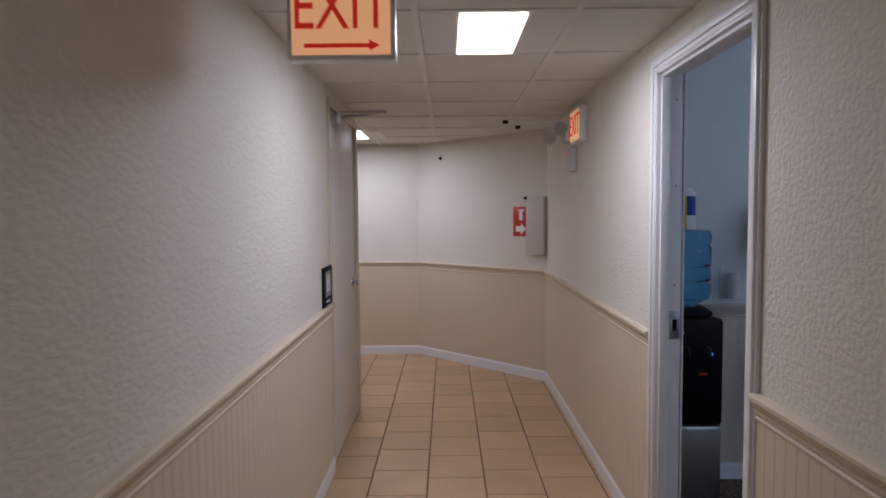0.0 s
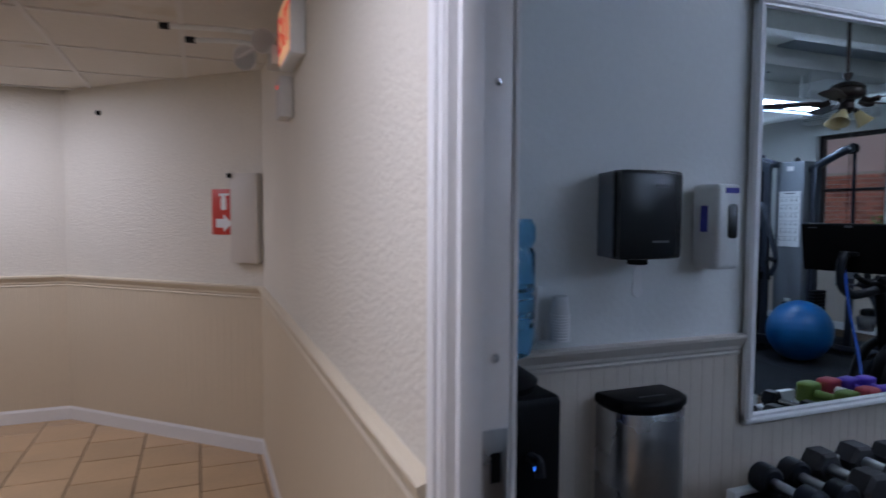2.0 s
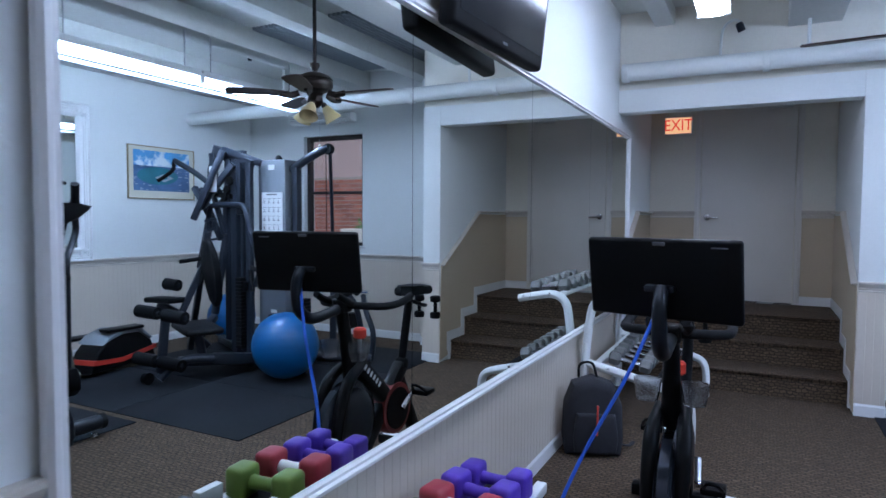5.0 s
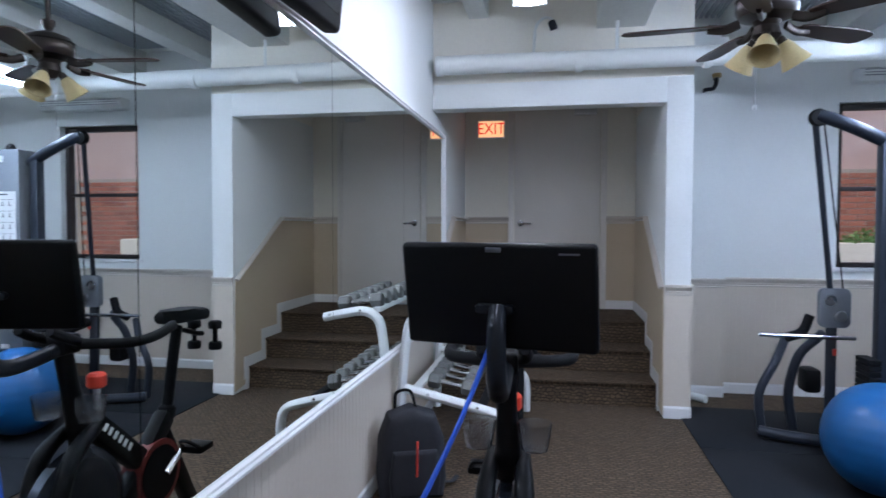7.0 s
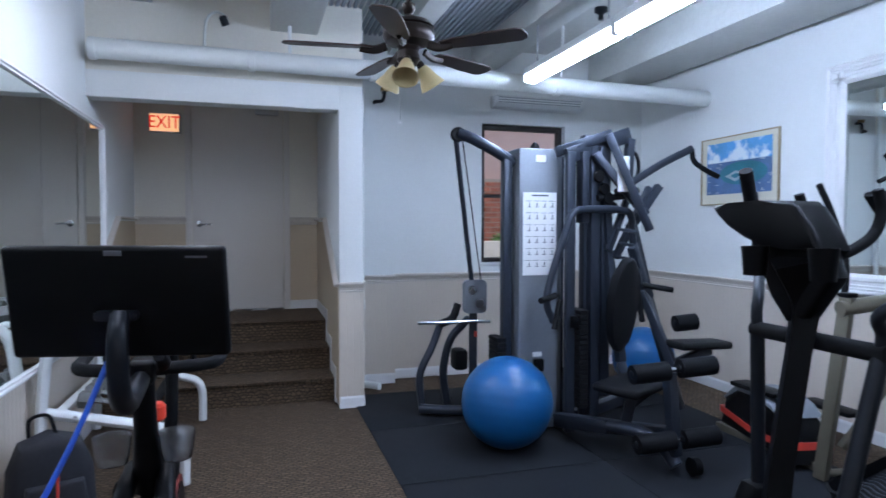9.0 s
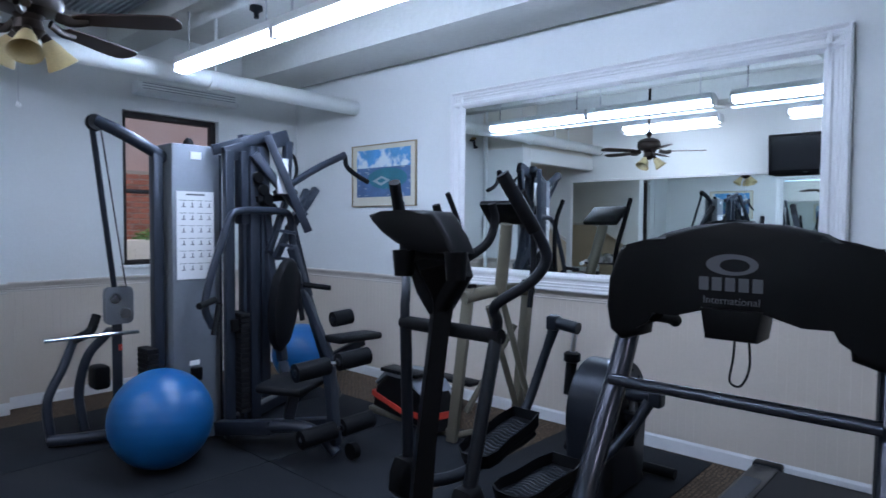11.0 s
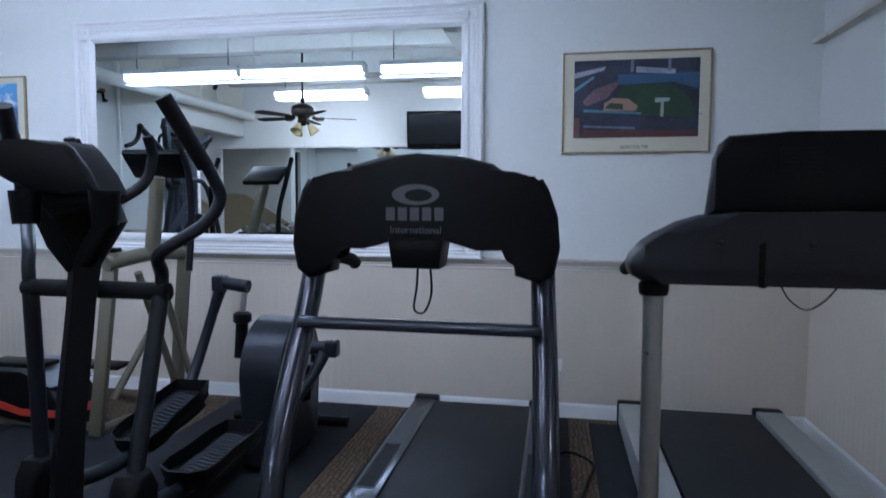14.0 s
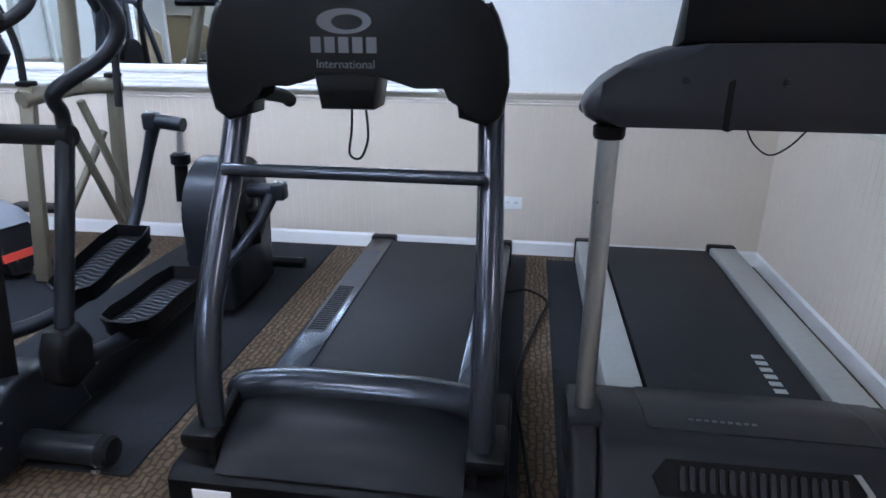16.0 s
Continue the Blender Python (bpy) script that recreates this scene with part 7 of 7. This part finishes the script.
def dusk(bg, pw, ph, oy, flat):
    """The ballpark at dusk as flat areas of print: stands, wall, grass, infield, crowd, masts."""
    areas = ((((-0.5, -0.5), (0.5, -0.5), (0.5, 0.5), (-0.5, 0.5)), (0.030, 0.034, 0.060), 0.7),
             (((-0.15, 0.18), (0.30, 0.20), (0.5, 0.10), (0.5, 0.32), (-0.14, 0.31)), (0.035, 0.10, 0.19), 0.3),
             (((-0.17, 0.0), (-0.10, 0.18), (0.30, 0.15), (0.44, -0.03), (0.48, -0.24), (0.02, -0.22), (0.0, -0.12)), (0.022, 0.060, 0.030), 0.4),
             (((-0.25, -0.05), (-0.18, 0.01), (-0.06, 0.0), (0.02, -0.10), (0.0, -0.16), (-0.26, -0.15)), (0.34, 0.19, 0.15), 0.15),
             (((-0.25, -0.12), (-0.20, -0.05), (-0.10, -0.07), (-0.10, -0.145)), (0.026, 0.065, 0.030), 0.2),
             (((-0.43, -0.03), (-0.34, 0.12), (-0.16, 0.22), (-0.13, 0.19), (-0.24, 0.0), (-0.40, -0.09)), (0.15, 0.09, 0.12), 0.7),
             (((-0.5, 0.14), (-0.34, 0.30), (-0.34, 0.27), (-0.5, 0.09)), (0.10, 0.25, 0.33), 0.3),
             (((-0.5, 0.34), (-0.24, 0.42), (-0.26, 0.37), (-0.5, 0.27)), (0.28, 0.30, 0.36), 0.6),
             (((-0.42, -0.13), (0.05, -0.18), (0.05, -0.205), (-0.42, -0.165)), (0.06, 0.20, 0.28), 0.3),
             (((-0.42, -0.34), (0.0, -0.37), (0.0, -0.395), (-0.42, -0.365)), (0.10, 0.16, 0.24), 0.4),
             (((-0.42, -0.40), (0.5, -0.42), (0.5, -0.5), (-0.42, -0.5)), (0.10, 0.035, 0.035), 0.5),
             (((-0.5, -0.24), (-0.45, -0.24), (-0.45, -0.5), (-0.5, -0.5)), (0.16, 0.07, 0.06), 0.4),
             (((0.0, 0.33), (0.31, 0.30), (0.31, 0.36), (0.0, 0.41)), (0.30, 0.33, 0.42), 0.5),
             (((0.155, -0.06), (0.27, -0.04), (0.27, 0.0), (0.155, 0.0)), (0.36, 0.40, 0.44), 0.2),
             (((0.20, -0.24), (0.225, -0.24), (0.225, -0.05), (0.20, -0.05)), (0.32, 0.36, 0.38), 0.2),
             (((-0.045, 0.34), (-0.02, 0.34), (-0.02, 0.5), (-0.045, 0.5)), (0.16, 0.17, 0.24), 0.3),
             (((0.25, 0.34), (0.275, 0.34), (0.275, 0.5), (0.25, 0.5)), (0.16, 0.17, 0.24), 0.3))
    for k, (area_, colour, v) in enumerate(areas):
        b = B()
        prism(b, [(u * pw, oy + w * ph) for u, w in area_], 0.0002, pose(0, 0, 0.0142 + 0.00008 * k))
        part("photo_area", b, flat(colour, v), bg)


def framed_photo(x0, x1, z0, z1, label, caption, night):
    t = thing("framed_picture", pose((x0 + x1) / 2, GY0, (z0 + z1) / 2) @ pose(0, 0, 0, -90, 180, 0), label, "picture", "stadium pictures")
    w, h = x1 - x0, z1 - z0
    wood = material("gilt_frame", (0.34, 0.27, 0.16), 0.4, 0.3, vary=0.1)
    b = B()
    for a, c, d, e in ((-w / 2, w / 2, h / 2 - 0.01, h / 2), (-w / 2, w / 2, -h / 2, -h / 2 + 0.01), (-w / 2, -w / 2 + 0.01, -h / 2, h / 2), (w / 2 - 0.01, w / 2, -h / 2, h / 2)):
        box(b, a, c, d, e, 0.001, 0.022, 0.002)
    part("frame", b, wood, t, "thin gilt frame")
    boxes("mount", [(-w / 2 + 0.008, w / 2 - 0.008, -h / 2 + 0.008, h / 2 - 0.008, 0.001, 0.012)], material("cream_mount", (0.66, 0.62, 0.50), 0.8, vary=0.02), t, "cream mount")
    pw, ph, oy = w * 0.84, h * 0.76, h * 0.035
    flat = lambda c, v=0.3: material("photo_colour", c, 0.45, vary=v, scale=25)
    sky_c, stand_c, grass_c, dirt_c = ((0.10, 0.14, 0.22), (0.13, 0.11, 0.17), (0.06, 0.12, 0.07), (0.36, 0.20, 0.13)) if night else ((0.10, 0.34, 0.66), (0.08, 0.15, 0.30), (0.03, 0.17, 0.22), (0.34, 0.38, 0.40))
    bg = boxes("photo", [(-pw / 2, pw / 2, oy - ph / 2, oy + ph / 2, 0.012, 0.0125)], flat(stand_c, 0.5), t, "photograph of a ballpark")
    boxes("photo_sky", [(-pw / 2, pw / 2, oy + ph * (0.36 if night else 0.12), oy + ph / 2, 0.0126, 0.013)], flat(sky_c, 0.6) if night else material("photo_clouds", sky_c, 0.45, vary=0.3, scale=25, spots=((0.72, 0.78, 0.82), 9, 0.46)), bg)
    b = B()
    ell = [(0.36 * pw * math.cos(a) + pw * 0.08, oy - ph * 0.12 + 0.22 * ph * math.sin(a)) for a in (2 * math.pi * k / 28 for k in range(28))]
    prism(b, ell, 0.0005, pose(0, 0, 0.0126))
    part("photo_field", b, flat(grass_c), bg)
    b = B()
    prism(b, [(-pw * 0.20, oy - ph * 0.16), (-pw * 0.02, oy - ph * 0.06), (pw * 0.14, oy - ph * 0.16), (-pw * 0.03, oy - ph * 0.27)], 0.0005, pose(0, 0, 0.0132))
    part("photo_infield", b, flat(dirt_c), bg)
    b = B()
    prism(b, [(-pw * 0.11, oy - ph * 0.16), (-pw * 0.02, oy - ph * 0.11), (pw * 0.06, oy - ph * 0.16), (-pw * 0.03, oy - ph * 0.21)], 0.0005, pose(0, 0, 0.0138))
    part("photo_diamond", b, flat(grass_c), bg)
    b = B()
    rr = random.Random(3)
    for k in range(60):
        x, y = rr.uniform(-pw / 2, pw / 2 - 0.02), oy + rr.uniform(-ph / 2, ph * 0.1)
        if abs(y - (oy - ph * 0.12)) > ph * 0.2 or abs(x - pw * 0.08) > pw * 0.36:
            box(b, x, x + rr.uniform(0.01, 0.05), y, y + 0.006, 0.0126, 0.0131)
    part("photo_stands", b, flat((0.35, 0.30, 0.34) if night else (0.45, 0.48, 0.55), 0.5), bg)
    if night:
        dusk(bg, pw, ph, oy, flat)
    if caption:
        writing("caption", caption, 0.026, pose(0, -h / 2 + 0.034, 0.0125), INK, t, 0.0003)


framed_photo(7.11, 7.96, 1.573, 2.14, "framed photo of a blue-skied ballpark, cream mount", "", False)
framed_photo(2.675, 3.495, 1.579, 2.157, "framed photo of a ballpark at dusk, captioned Boston, MA", "BOSTON, MA", True)


def outlet(x, z):
    t = thing("wall_outlet", pose(x, GY0 + 0.008, z), "white double wall outlet on beige panelling", "outlet")
    boxes("plate", [(-0.062, 0.062, 0, 0.006, -0.038, 0.038)], WHITEP, t, bevel=0.003)
    b = B()
    for s in (-1, 1):
        for dx in (-0.006, 0.006):
            box(b, s * 0.025 + dx - 0.0015, s * 0.025 + dx + 0.0015, 0.006, 0.0068, -0.004, 0.008)
    part("slots", b, BLACK, t)


outlet(3.53, 0.32)
ac = thing("air_conditioner", pose(GX1, 0.15, 2.555), "white wall-mounted split air conditioner over the window", "air conditioner")
b = B()
prism(b, [(0.0, -0.055), (-0.10, -0.05), (-0.13, -0.02), (-0.13, 0.035), (-0.11, 0.05), (0.0, 0.05)], 0.92, Matrix(((1, 0, 0, -0.002), (0, 0, 1, -0.46), (0, 1, 0, 0), (0, 0, 0, 1))), 0.01)
part("body", b, WHITEP, ac)
b = B()
for k in range(3):
    box(b, -0.135, -0.128, -0.42, 0.42, -0.015 + k * 0.022, -0.010 + k * 0.022)
part("louvre", b, SILVER, ac)
sc_ = thing("conduit_camera", pose(8.05, 2.985, 2.70), "small grey camera on a bent conduit above the header", "camera")
b = B()
tube(b, [(0.006, 0.085, -0.14), (0.006, 0.075, 0.08), (0.0, 0.05, 0.155), (-0.01, 0.0, 0.185), (-0.03, -0.045, 0.165), (-0.04, -0.06, 0.14)], 0.010, 8)
part("conduit", b, PIPE, sc_)
b = B()
lathe(b, [(0, 0), (0.026, 0), (0.028, 0.01), (0.028, 0.055), (0.02, 0.068), (0, 0.07)], pose(-0.045, -0.065, 0.085, -20, -15), 16)
part("camera_body", b, DGREY, sc_)
vc = thing("wall_valve", pose(8.73, 1.66, 2.50), "brass valve with short pipe on the chase", "valve")
b = B()
tube(b, [(0, 0.08, -0.04), (-0.05, 0.08, -0.04), (-0.06, 0.02, -0.03), (-0.06, 0.0, 0.04), (0, 0.0, 0.05)], 0.016, 8)
part("pipe", b, DGREY, vc)
b = B()
lathe(b, [(0, 0), (0.035, 0), (0.035, 0.03), (0, 0.03)], pose(-0.06, 0.0, 0.05), 14)
part("wheel", b, material("brass", (0.35, 0.25, 0.12), 0.4, 0.9), vc)
sk = thing("smoke_detector", pose(7.6, 0.2, GTOP), "dark round sprinkler head under the ceiling", "sprinkler")
b = B()
lathe(b, [(0, 0), (0.05, 0), (0.05, -0.03), (0.02, -0.05), (0.02, -0.09), (0, -0.09)], Matrix(), 18)
part("head", b, DGREY, sk)
so = thing("soffit_pipe", pose(0, 0, 0), "short white pipe stub along the ceiling corner", "pipe")
b = B()
tube(b, [(3.0, GY0 + 0.002, 2.62), (3.0, -0.3, 2.62)], 0.07, 18, False)
part("pipe", b, PIPE, so)

# ---- corridor floor tiles ----
b = B()
box(b, -0.1508, 0.1508, -0.1508, 0.1508, -0.006, 0.0, 0.002, seg=1)
first = part("tile", b, TILE, bpy.data.objects["floor_corridor"], smooth=False)
first.matrix_basis = pose(1.19, 4.0, 0)
for i in range(-12, 4):
    for j in range(-21, 12):
        x, y = 1.19 + i * 0.31, 4.0 + j * 0.31 + (i % 2) * 0.10
        if x > 2.2 or x < -2.8 or y < -2.4 or y > 7.0 or (x < 0.5 and y < 5.05) or (x - 2.0) * 0.69 + (y - 5.78) * 0.724 > 0.21 or (i, j) == (0, 0):
            continue
        q = part("tile", first.data, None, bpy.data.objects["floor_corridor"])
        q.matrix_basis = pose(x, y, 0, 0, 0, random.choice((0, 90, 180, 270))) if x < 1.99 else pose(1.984, y, 0) @ Matrix.Diagonal((0.1, 1, 1, 1))
